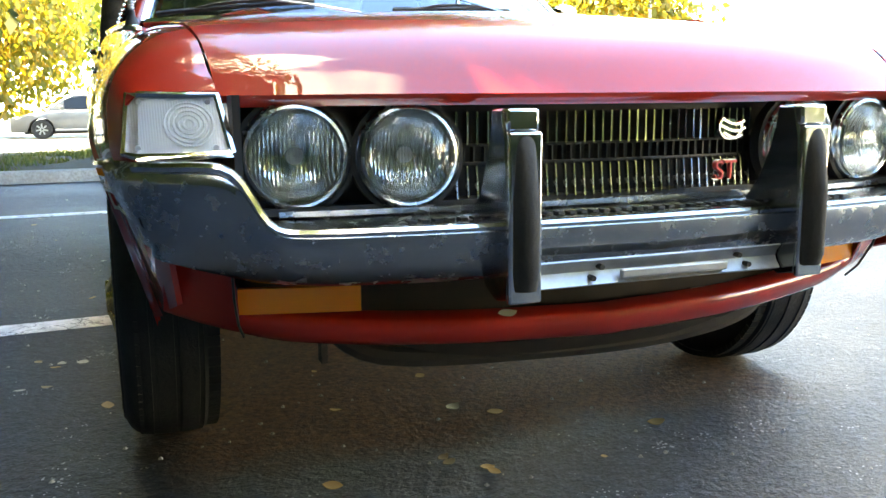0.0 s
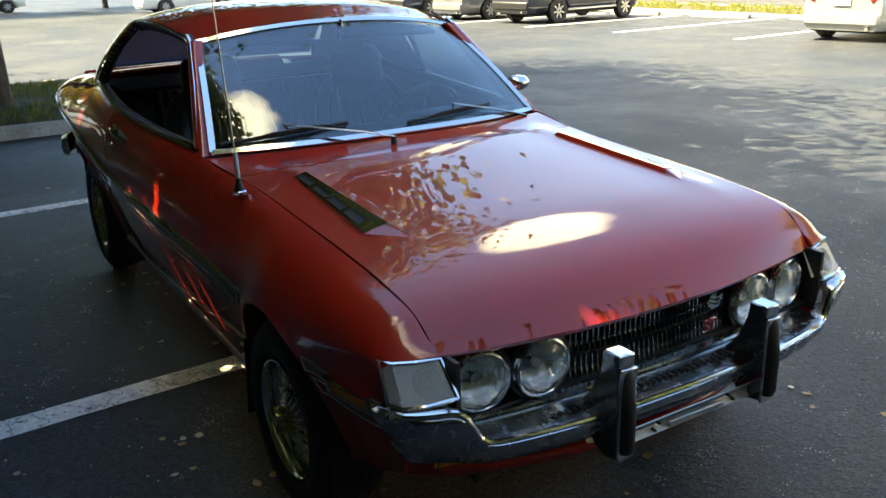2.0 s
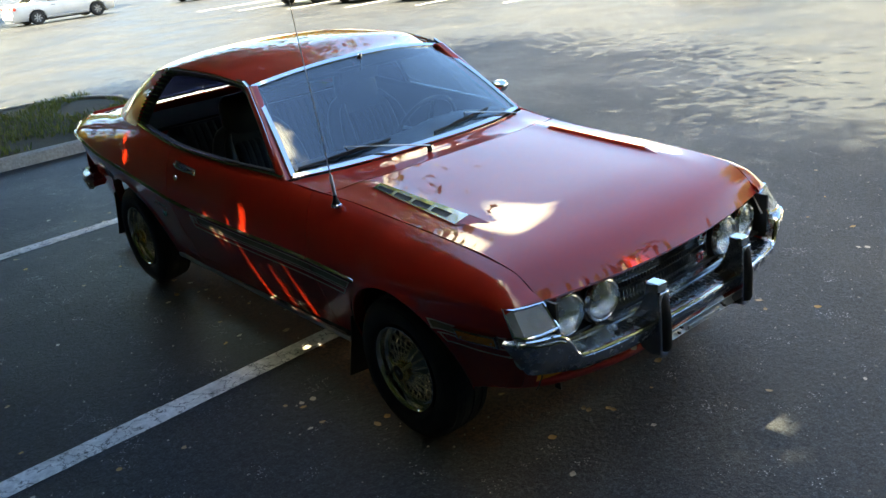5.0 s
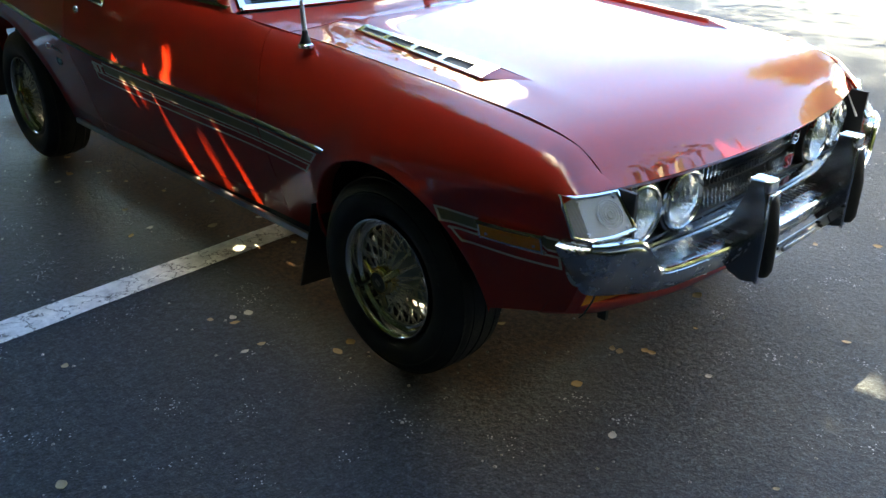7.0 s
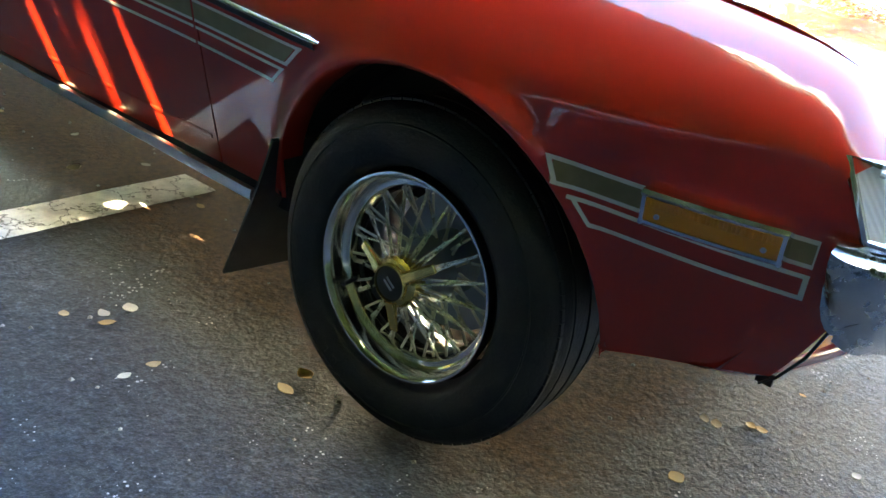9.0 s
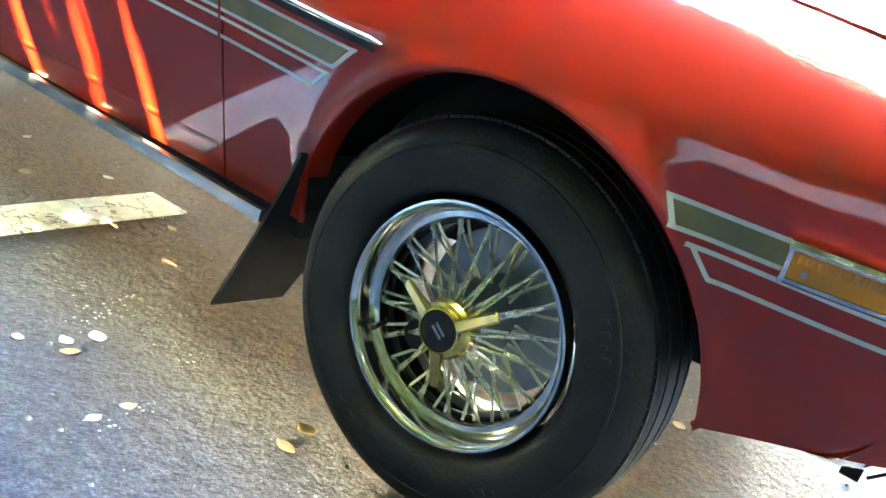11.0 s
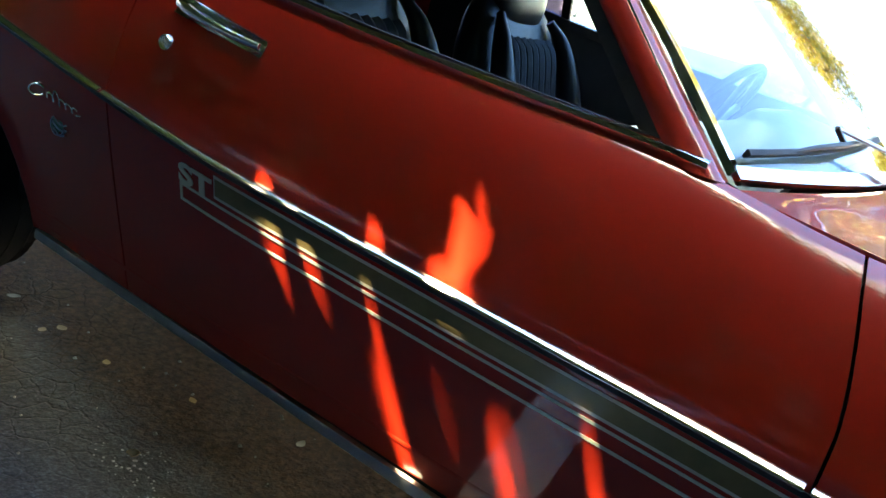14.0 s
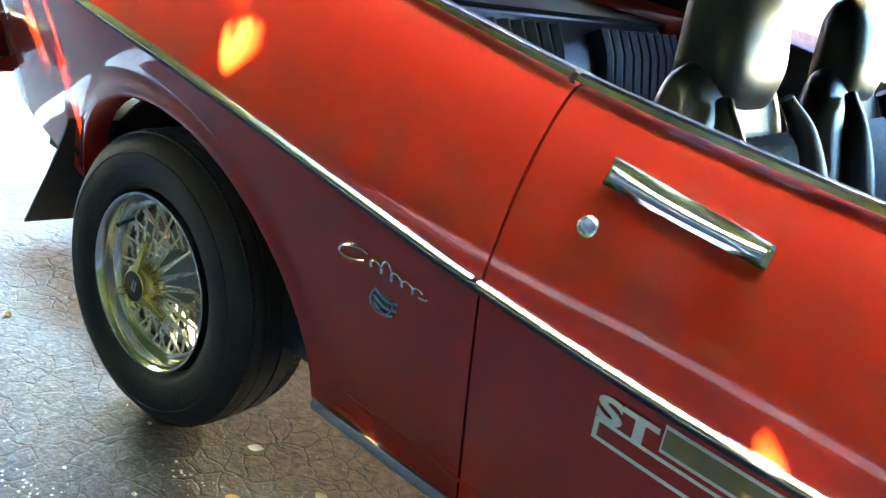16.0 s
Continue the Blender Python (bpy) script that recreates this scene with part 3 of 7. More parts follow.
def door():
    a, b = gap_column(0, 0.0), gap_column(1, 0.0)
    cols = [a]
    for t in span(0, 1, 22)[1:-1]:
        col = []
        for v, p, q in zip(VROWS, a, b):
            y = lerp(p[1], q[1], t)
            x, z = side_point(y, v, low_edge(y))
            col.append((-x, y, z))
        cols.append(col)
    return Shape().grid(cols + [b])


def quarter():
    a = gap_column(1, 0.004)
    cols = [a]
    for y in (1.74, 1.80, 1.87, 1.94, 1.99, 2.0025):
        cols.append(side_column(y, bottom_z(y)))
    arch = [side_column(y, HUB_Z + 0.365 * math.sqrt(max(0, 1 - ((y - 2.375) / 0.372) ** 2))) for y in arch_ys(2.375, 0.372)]
    arch[0][0] = (arch[0][0][0], arch[0][0][1], bottom_z(arch[0][0][1]))
    arch[-1][0] = (arch[-1][0][0], arch[-1][0][1], bottom_z(arch[-1][0][1]))
    cols += arch
    cols += [side_column(y, bottom_z(y)) for y in (2.7475, 2.80, 2.88, 2.96, 3.04, 3.12, 3.18, 3.23, 3.27)]
    s = Shape().grid(cols)
    add_lip(s, arch)
    return s


hood_nose = key((0.0, 0.662), (0.012, 0.676), (0.04, 0.708), (0.08, 0.738), (0.12, 0.756), (0.2, 0.774), (0.4, 0.793), (0.66, 0.810), (0.98, 0.832), (1.2, 0.846))


def hood_edge(x):
    return -0.652 + 0.072 * abs(x / 0.6) ** 2.2


def hood_rear(x):
    return 0.425 + 0.075 * (x / 0.62) ** 2


def hood_z(x, y):
    d = max(0.0, y - hood_edge(x))
    crown = 0.022 * min(1, d / 0.35) * (1 - min(1, abs(x) / 0.62) ** 2)
    ridge = 0.006 * min(1, d / 0.5) * math.exp(-((abs(x) - 0.49) / 0.05) ** 2) * (1 if y > -0.25 else max(0, 1 + (y + 0.25) / 0.2))
    return hood_nose(d) + crown + ridge


def hood():
    rows = []
    for s in [0, 0.01, 0.02, 0.035, 0.05, 0.07, 0.09, 0.12, 0.16, 0.2] + span(0.25, 1, 20):
        row = []
        for u in span(-1, 1, 48):
            y0 = lerp(-0.652 + 0.072 * abs(u) ** 2.2, 0.425 + 0.075 * u * u, s)
            x = u * (top_x(y0) - 0.004)
            row.append((x, y0, hood_z(x, y0)))
        rows.append(row)
    # rolled front edge
    front = [[(x, y + 0.012, z - 0.016) for x, y, z in rows[0]], [(x, y + 0.002, z - 0.006) for x, y, z in rows[0]]]
    return Shape().grid(front + rows)


for side, flip in (("right", False), ("left", True)):
    for make, name in ((fender, "front_fender"), (door, "door_panel"), (quarter, "rear_quarter")):
        s = make()
        part(name, s.mirrored() if flip else s, RED, car, thick=0.008, sharp=50)
part("bonnet", hood(), RED, car, thick=0.012, sharp=50)


# cowl between bonnet and windscreen
def screen_base(u):
    """Lower edge of the windscreen; u from -1 to 1 across."""
    return Vector((0.640 * u, 0.605 + 0.135 * abs(u) ** 2.4, 0.884 - 0.014 * u * u))


def screen_top(u):
    return Vector((0.525 * u, 1.105 + 0.065 * abs(u) ** 2.2, 1.232 - 0.050 * abs(u) ** 2.2))


rows = []
for t in span(0, 1, 8):
    row = []
    for u in span(-1, 1, 40):
        x0 = u * (top_x(0.5) - 0.006)
        a = Vector((x0, hood_rear(x0) + 0.005, hood_z(x0, hood_rear(x0)) - 0.001))
        b = screen_base(u) + Vector((0, -0.012, -0.012))
        b.x = u * 0.668
        p = a.lerp(b, t)
        p.z -= 0.006 * math.sin(math.pi * t) * (1 - u ** 6)
        row.append(p)
    rows.append(row)
cowl = part("cowl", Shape().grid(rows), RED, car, thick=0.008)


# ---- roof, pillars, tail ----
rail_x = key((1.15, 0.535), (1.5, 0.555), (1.8, 0.553), (2.05, 0.535), (2.3, 0.505))
rail_z = key((1.15, 1.185), (1.3, 1.213), (1.5, 1.232), (1.8, 1.236), (2.05, 1.222), (2.3, 1.18))
roof_mid = key((1.095, 1.238), (1.25, 1.262), (1.5, 1.288), (1.75, 1.296), (2.0, 1.285), (2.2, 1.255), (2.35, 1.215))


def roof_point(u, t):
    f = screen_top(u) + Vector((0, 0.006, 0.006))
    y_back = 2.30 - 0.05 * (1 - u * u)
    y = lerp(f.y, y_back, t)
    x = u * lerp(f.x / u if u else rail_x(y), rail_x(y), min(1, t * 6)) if u else 0.0
    z = rail_z(y) + (roof_mid(y) - rail_z(y)) * (1 - abs(u) ** 2.6) ** 0.8
    z = lerp(f.z, z, min(1, t * 5) ** 0.7)
    return (x, y, z)


us = [math.sin(a) for a in span(-math.pi / 2, math.pi / 2, 40)]
roof = part("roof", Shape().grid([[roof_point(u, t) for u in us] for t in [0, 0.01, 0.03, 0.06] + span(0.1, 1, 22)]), RED, car, thick=0.012, sharp=60)


def tapered(a, b, wa, wb, out, depth=0.03):
    """A pillar between two places: widths along y, outward bulge."""
    s = Shape()
    rows = []
    for t in span(0, 1, 10):
        p = Vector(a).lerp(Vector(b), t)
        w = lerp(wa, wb, t) / 2
        ring = []
        for k in range(9):
            g = math.pi * k / 8
            ring.append((p.x + out * depth * 0.5 * math.sin(g), p.y - w * math.cos(g), p.z))
        for k in range(9):
            g = math.pi * k / 8
            ring.append((p.x - out * depth * (0.4 + 0.6 * math.sin(g)), p.y + w * math.cos(g), p.z))
        rows.append(ring)
    return s.grid(rows, True)


A_LOW, A_TOP = Vector((-0.668, 0.775, 0.862)), Vector((-0.541, 1.172, 1.192))
for sg in (1, -1):
    m = Vector((sg, 1, 1))
    part("windscreen_pillar", tapered(A_LOW * m, A_TOP * m, 0.070, 0.060, -sg, 0.036), RED, car, recalc=True)
# rear pillar: the side of the roof running down to the quarter
C_TOP_F, C_TOP_R = (-0.541, 2.02, 1.226), (-0.505, 2.32, 1.178)
C_LOW_F, C_LOW_R = (-0.708, 2.19, 0.945), (-0.600, 2.70, 0.952)
def c_rows():
    rows = []
    for t in span(0, 1, 12):
        a, b = Vector(C_TOP_F).lerp(Vector(C_LOW_F), t), Vector(C_TOP_R).lerp(Vector(C_LOW_R), t)
        bow = -0.028 * math.sin(math.pi * t)
        rows.append([a.lerp(b, u) + Vector((bow * (1 - 0.5 * u) - 0.02 * math.sin(math.pi * u), 0, 0)) for u in span(0, 1, 10)])
    return rows


def c_pillar():
    return Shape().grid(c_rows())


louvre = Shape()
for k in range(15):
    t = 0.05 + 0.92 * k / 15
    a = Vector(C_TOP_F).lerp(Vector(C_LOW_F), t) + Vector((-0.028 * math.sin(math.pi * t) + 0.004, 0, 0))
    b = a + Vector((0.012, -0.085, -0.006))
    louvre.sweep([a, b], [(0, -0.0045), (0.010, -0.006), (0.012, 0.001), (0.002, 0.004)], lambda i: (-1, 0, 0.3))
backing = Shape().grid([[Vector(C_TOP_F).lerp(Vector(C_LOW_F), t) + Vector((-0.028 * math.sin(math.pi * t) + 0.016 + 0.012 * u, -0.09 * u, 0)) for u in (0, 1)] for t in span(0, 1, 8)])
for flip in (False, True):
    g = (lambda s: s.mirrored()) if flip else (lambda s: s)
    part("rear_pillar", g(c_pillar()), RED, car, thick=0.012, recalc=False)
    part("pillar_louvre", g(louvre), CHROME, car, "chrome louvred vent", recalc=True)
    part("louvre_backing", g(backing), BLACK, car, thick=0.004)

# back window, boot lid, tail panel
def back_row(u, t):
    a = Vector((0.50 * u, 2.26 + 0.05 * u * u, 1.25 - 0.07 * abs(u) ** 2.4))
    b = Vector((0.59 * u, 2.78 - 0.06 * u * u, 0.962))
    p = a.lerp(b, t)
    p.z += 0.012 * math.sin(math.pi * t)
    return p
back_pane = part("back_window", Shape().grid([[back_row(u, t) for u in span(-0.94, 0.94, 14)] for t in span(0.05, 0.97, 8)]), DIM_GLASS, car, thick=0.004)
def trim_loop(f, n=24):
    """The closed outline of a pane given by f(u, t)."""
    p = [f(u, 0) for u in span(-1, 1, n)] + [f(1, t) for t in span(0, 1, n)[1:]] + [f(u, 1) for u in span(1, -1, n)[1:]] + [f(-1, t) for t in span(1, 0, n)[1:]]
    return p
part("back_window_trim", Shape().tube(trim_loop(lambda u, t: back_row(0.95 * u, 0.04 + 0.94 * t)), 0.011, 6), CHROME, car, recalc=True)
rows = []
for t in span(0, 1, 10):
    row = []
    for u in span(-1, 1, 24):
        y = lerp(2.79 - 0.06 * u * u, 3.27 - 0.03 * u * u, t)
        row.append((u * (top_x(y) - 0.004), y, top_z(y) + 0.012 * (1 - u * u) - (0.006 if t == 1 else 0)))
    rows.append(row)
part("boot_lid", Shape().grid(rows), RED, car, thick=0.012)
tail = Shape().grid([[(u * lerp(0.69, 0.575, t ** 3), 3.275 + 0.02 * math.sin(math.pi * t) - 0.02 * u * u, lerp(0.44, 0.90, t)) for t in span(0, 1, 10)] for u in span(-1, 1, 16)])
part("tail_panel", tail, RED, car, thick=0.01, recalc=True)
rear_bumper = Shape().sweep([(x, 3.33 - 0.10 * abs(x / 0.72) ** 3, 0.53) for x in span(-0.72, 0.72, 24)] , [(-0.02, -0.05), (0.03, -0.04), (0.045, 0), (0.03, 0.04), (-0.02, 0.05)], lambda i: (0, 1, 0))
for sg in (-1, 1):
    rear_bumper.sweep([(sg * 0.70, 3.225, 0.53), (sg * 0.752, 3.13, 0.53), (sg * 0.768, 3.02, 0.53)], [(-0.01, -0.05), (0.02, -0.04), (0.03, 0), (0.02, 0.04), (-0.01, 0.05)], lambda i: (sg, 0.3, 0))
part("rear_bumper", rear_bumper, BUMPER_CHROME, car, recalc=True)
# windscreen
def screen(u, t):
    p = screen_base(u).lerp(screen_top(u), t)
    d = math.sin(math.pi * t) * 0.012
    return p + Vector((0, -d * 0.7, d))
windscreen = part("windscreen", Shape().grid([[screen(u, t) for u in span(-0.985, 0.985, 64)] for t in span(0.015, 0.985, 40)]), GLASS, car, thick=0.005)
windscreen.visible_shadow = False
back_pane.visible_shadow = False
part("windscreen_trim", Shape().sweep(trim_loop(screen), [(-0.004, -0.013), (0.006, -0.010), (0.006, 0.010), (-0.004, 0.013)], lambda i: (0, -0.6, 0.75)), CHROME, car, recalc=True)


# ---- nose: lamps, grille, bumper ----
nose_plan = key((0.0, -0.655), (0.3, -0.645), (0.5, -0.615), (0.62, -0.585), (0.70, -0.535))


def facing(x, y, z, deg=0):
    """A pose whose y axis points out of the nose (-y), turned sideways by degrees."""
    return pose(x, y, z, 0, 0, deg)


# dark recess behind lamps and grille
recess = Shape().grid([[(x, -0.545 + 0.05 * (x / 0.6) ** 2, z) for x in span(-0.605, 0.605, 12)] for z in (0.47, 0.665)])
recess.grid([[(x, y, 0.500) for x in span(-0.605, 0.605, 12)] for y in (-0.545, -0.60)])
for sg in (-1, 1):
    recess.grid([[(sg * 0.590, y, z) for y in span(-0.50, -0.632, 4)] for z in (0.49, 0.662)])
part("lamp_recess", recess, BLACK, car, thick=0.01)

lamp_mesh = None


def headlamp(x, y, z, turn):
    bowl = Shape().lathe([(0.045, 0.004), (0.04, 0.03), (0.025, 0.05), (-0.004, 0.063)], 40, "y")
    ring = Shape().lathe([(0.004, 0.062), (-0.010, 0.063), (-0.014, 0.066), (-0.012, 0.070), (-0.004, 0.0725), (-0.008, 0.0745), (-0.002, 0.0775), (0.02, 0.0775)], 48, "y")
    dome = [(-0.006 - 0.020 * (1 - (r / 0.062) ** 2), r) for r in (0.0005, 0.012, 0.024, 0.036, 0.046, 0.055, 0.062)]
    lens = Shape().lathe(dome + [(0.0, 0.0625)], 48, "y")
    flutes = Shape()
    for k in range(-12, 13):
        fx = 0.0045 * k
        h = math.sqrt(max(0, 0.056 ** 2 - fx * fx))
        flutes.tube([(fx, -0.003 - 0.018 * (1 - (math.hypot(fx, zz) / 0.062) ** 2), zz) for zz in span(-h, 0.25 * h, 5)], 0.0011, 4)
    e = part("headlamp", ring, BUMPER_CHROME, car, "round sealed-beam headlamp with chrome ring", recalc=True)
    e.matrix_basis = pose(x, y, z, 0, 0, turn)
    part("reflector", bowl, REFLECTOR, e, recalc=True)
    part("lamp_flutes", flutes, LAMP_GLASS, e)
    part("lens", lens, LAMP_PANE, e, recalc=True)
    part("bulb_shield", Shape().lathe([(0.018, 0.001), (0.016, 0.012), (0.024, 0.013)], 16, "y"), DULL_METAL, e)
    part("seal_ring", Shape().lathe([(0.02, 0.0775), (0.0, 0.0775), (0.0, 0.083), (0.02, 0.083)], 40, "y"), BLACK, e)


for sg in (-1, 1):
    headlamp(sg * 0.503, -0.585, 0.579, sg * 7)
    headlamp(sg * 0.346, -0.600, 0.577, sg * 3)

# grille: three rows of upright bars, the middle one set back
grille_back = Shape().grid([[(x, -0.572 + 0.03 * (x / 0.3) ** 2, z) for x in span(-0.275, 0.275, 8)] for z in span(0.50, 0.645, 2)])
grille = part("grille", grille_back, BLACK, car, "black grille with rows of bright upright bars", thick=0.008)
bar_a = Shape().box(-0.0015, -0.008, -0.024, 0.0015, 0.008, 0.024).mesh("bar")
bar_b = Shape().box(-0.0012, -0.006, -0.014, 0.0012, 0.008, 0.014).mesh("bar")
bar_c = Shape()
bar_c.sweep([(0, 0.012, 0.029), (0, -0.002, 0.024), (0, -0.008, -0.022), (0, 0.006, -0.029)], [(-0.0013, -0.004), (0.0013, -0.004), (0.0013, 0.004), (-0.0013, 0.004)], lambda i: (1, 0, 0))
bar_c = bar_c.mesh("bar")
for k in range(-17, 18):
    x = 0.0155 * k
    y = -0.594 + 0.028 * (x / 0.3) ** 2
    for me, z, dy, mat in ((bar_a, 0.612, 0, CHROME), (bar_b, 0.573, 0.010, GRILLE_GREY), (bar_c, 0.531, 0, BUMPER_CHROME)):
        ob = part("bar", me, mat, grille)
        ob.location = (x + 0.001 * math.sin(k * 3.1), y + dy, z)
rails = Shape()
for z in (0.587, 0.560, 0.500):
    rails.sweep([(x, -0.586 + 0.028 * (x / 0.3) ** 2, z) for x in span(-0.275, 0.275, 10)], [(-0.006, -0.002), (0.006, -0.002), (0.006, 0.002), (-0.006, 0.002)], lambda i: (0, -1, 0))
part("grille_rail", rails, BLACK, grille)
badge = letters("ST", 0.044, 0.003, "badge_letters")
ob = part("badge_letters", badge, LETTER_RED, grille, "red ST letters outlined in chrome")
ob.matrix_basis = pose(0.178, -0.602, 0.522, 90, 0, 4)
badge_rim = letters("ST", 0.050, 0.0015, "badge_rim")
part("badge_rim", badge_rim, CHROME, grille).matrix_basis = pose(0.1745, -0.598, 0.520, 90, 0, 4)


def dragon_badge():
    """A small shield of three curled bars."""
    s = Shape()
    for k, (w, z) in enumerate(((0.024, 0.010), (0.026, -0.001), (0.020, -0.012))):
        s.sweep([(-w + 0.01 + 2 * w * t, 0, z + 0.008 * math.sin(math.pi * t + 2.6) + 0.004 * t) for t in span(0, 1, 8)], [(-0.003, -0.003), (0.003, -0.002), (0.003, 0.002), (-0.003, 0.003)], lambda i: (0, -1, 0))
    s.sweep([(0.02 * math.cos(a) * 1.15 + 0.004, 0, 0.019 * math.sin(a)) for a in span(2.2, 6.6, 12)], [(-0.002, -0.002), (0.004, -0.0015), (0.004, 0.0015), (-0.002, 0.002)], lambda i: (0, -1, 0))
    return s


badge_ob = part("maker_badge", dragon_badge(), CHROME, grille, "chrome and green curled shield badge")
badge_ob.matrix_basis = pose(0.200, -0.603, 0.606, 0, 0, 4)
part("badge_field", Shape().box(-0.016, 0.001, -0.013, 0.020, 0.003, 0.013), GREEN, grille, bevel=0.002).matrix_basis = pose(0.200, -0.600, 0.606, 0, 0, 4)


# corner lamps that wrap round the fender's nose
def corner_lamp():
    """A lens that leans forwards at its foot, flat in front and flat at its side."""
    top = [(-0.604, -0.592, 0.662), (-0.655, -0.578, 0.662), (-0.700, -0.560, 0.664), (-0.712, -0.530, 0.666)]
    low = [(-0.592, -0.640, 0.588), (-0.660, -0.630, 0.586), (-0.706, -0.612, 0.586), (-0.722, -0.578, 0.588)]
    rows = [[Vector(a).lerp(Vector(b), t) for t in span(0, 1, 6)] for a, b in zip(top, low)]
    return rows, top, low


rows, top, low = corner_lamp()
for flip in (False, True):
    g = (lambda s: s.mirrored()) if flip else (lambda s: s)
    e = part("corner_lamp", g(Shape().grid(rows, flip=True)), CLEAR_LENS, car, "clear corner lamp lens with ringed centre", thick=0.006)
    frame_path = [low[0], low[1], low[2], low[3], top[3], top[2], top[1], top[0], low[0]]
    part("lamp_frame", g(Shape().tube(frame_path, 0.0052, 6)), CHROME, e)
    for r in (0.007, 0.013, 0.019, 0.025, 0.030):
        ring = Shape().tube([(-0.642 + r * math.cos(a), -0.6085 - 0.22 * r * math.cos(a) + 0.61 * r * math.sin(a), 0.626 + r * 0.9 * math.sin(a)) for a in span(0, 2 * math.pi, 24)], 0.0018, 6, False)
        part("lens_ring", g(ring), CLEAR_LENS, e)
    back = [[p + Vector((0.012, 0.022, 0)) for p in r] for r in rows]
    part("lamp_back", g(Shape().grid(back, flip=True)), LAMP_WHITE, e, thick=0.004)
    for p in ((-0.700, -0.566, 0.655), (-0.612, -0.632, 0.597), (-0.705, -0.603, 0.597), (-0.616, -0.594, 0.654)):
        part("screw", g(Shape().lathe([(-0.004, 0.0005), (-0.004, 0.0035), (0.002, 0.004)], 8, "y", p)), DULL_METAL, e)

# front bumper: a pressed blade, taller at its ends under the corner lamps
bump_plan = key((0.0, -0.735), (0.25, -0.728), (0.45, -0.704), (0.60, -0.670), (0.66, -0.652), (0.695, -0.634), (0.716, -0.616))
bump_low = key((0.0, 0.403), (0.45, 0.405), (0.56, 0.414), (0.62, 0.430), (0.69, 0.452), (0.716, 0.460))
BUMP_PROFILE = ((0.0, 0.090), (0.0, 0.062), (0.04, 0.050), (0.14, 0.032), (0.32, 0.012), (0.6, -0.003), (0.80, -0.008), (0.88, -0.008), (0.92, -0.002), (0.95, 0.006), (0.985, 0.004), (1.0, 0.008), (1.0, 0.035))


def bumper_top(x):
    a = abs(x)
    return 0.492 + 0.088 * (1 / (1 + math.exp(-(a - 0.577) / 0.011)))


def bumper_rows():
    rows = []
    for x in span(-0.716, 0.716, 130):
        y, zt = bump_plan(abs(x)), bumper_top(x)
        zb = bump_low(abs(x))
        turn = max(0, (abs(x) - 0.685) / 0.031) ** 2 * 0.6
        near = min(1.0, max(0.0, (abs(x) - 0.58) / 0.12))
        prof = [(t, lerp(out, min(out, 0.034), near)) for t, out in BUMP_PROFILE]
        rows.append([(x - math.copysign(out * turn, x), y + out, lerp(zb, zt, t)) for t, out in prof])
    ends = []
    for sg in (-1, 1):
        pts = []
        for t in span(0, 1, 10)[1:]:
            y = lerp(-0.616, -0.556, t)
            x = sg * (0.716 + 0.026 * t ** 0.8)
            zb = 0.460 + 0.018 * t + 0.045 * max(0, (t - 0.55) / 0.45) ** 2.5
            pts.append([(x - sg * min(out, 0.034 - 0.01 * t), y + (0.02 * out if t < 1 else 0), lerp(zb, 0.580, q)) for q, out in BUMP_PROFILE])
        ends.append(pts)
    return ends[0][::-1] + rows + ends[1]


bumper = part("front_bumper", Shape().grid(bumper_rows(), flip=True), BUMPER_CHROME, car, "worn chrome front bumper", sharp=50)
# a bright rolled bead along the upper edge, and the shelf behind it
bead = Shape()
bead.tube([(x, bump_plan(abs(x)) + 0.001, bumper_top(x) - 0.006) for x in span(-0.712, 0.712, 140)], 0.0075, 8)
part("bumper_bead", bead, CHROME, bumper)
shelf = Shape().grid([[(x, lerp(bump_plan(abs(x)) + 0.012, -0.585 + 0.03 * (x / 0.6) ** 2, t), 0.489 + 0.010 * t) for x in span(-0.565, 0.565, 40)] for t in span(0, 1, 3)])
part("bumper_shelf", shelf, BUMPER_CHROME, car, "grey filler panel with slots", thick=0.004)
strip = Shape().sweep([(x, -0.632 + 0.035 * (x / 0.5) ** 2, 0.502) for x in span(-0.53, 0.53, 24)], [(-0.010, -0.004), (0.010, -0.004), (0.010, 0.004), (-0.010, 0.004)], lambda i: (0, -1, 0))
part("filler_strip", strip, BUMPER_CHROME, car)
slot = Shape().box(-0.005, -0.009, 0.0, 0.005, 0.009, 0.0035).mesh("filler_slot")
for k in range(-20, 21):
    part("filler_slot", slot, BLACK, car).location = (0.0185 * k, -0.681, 0.4925)


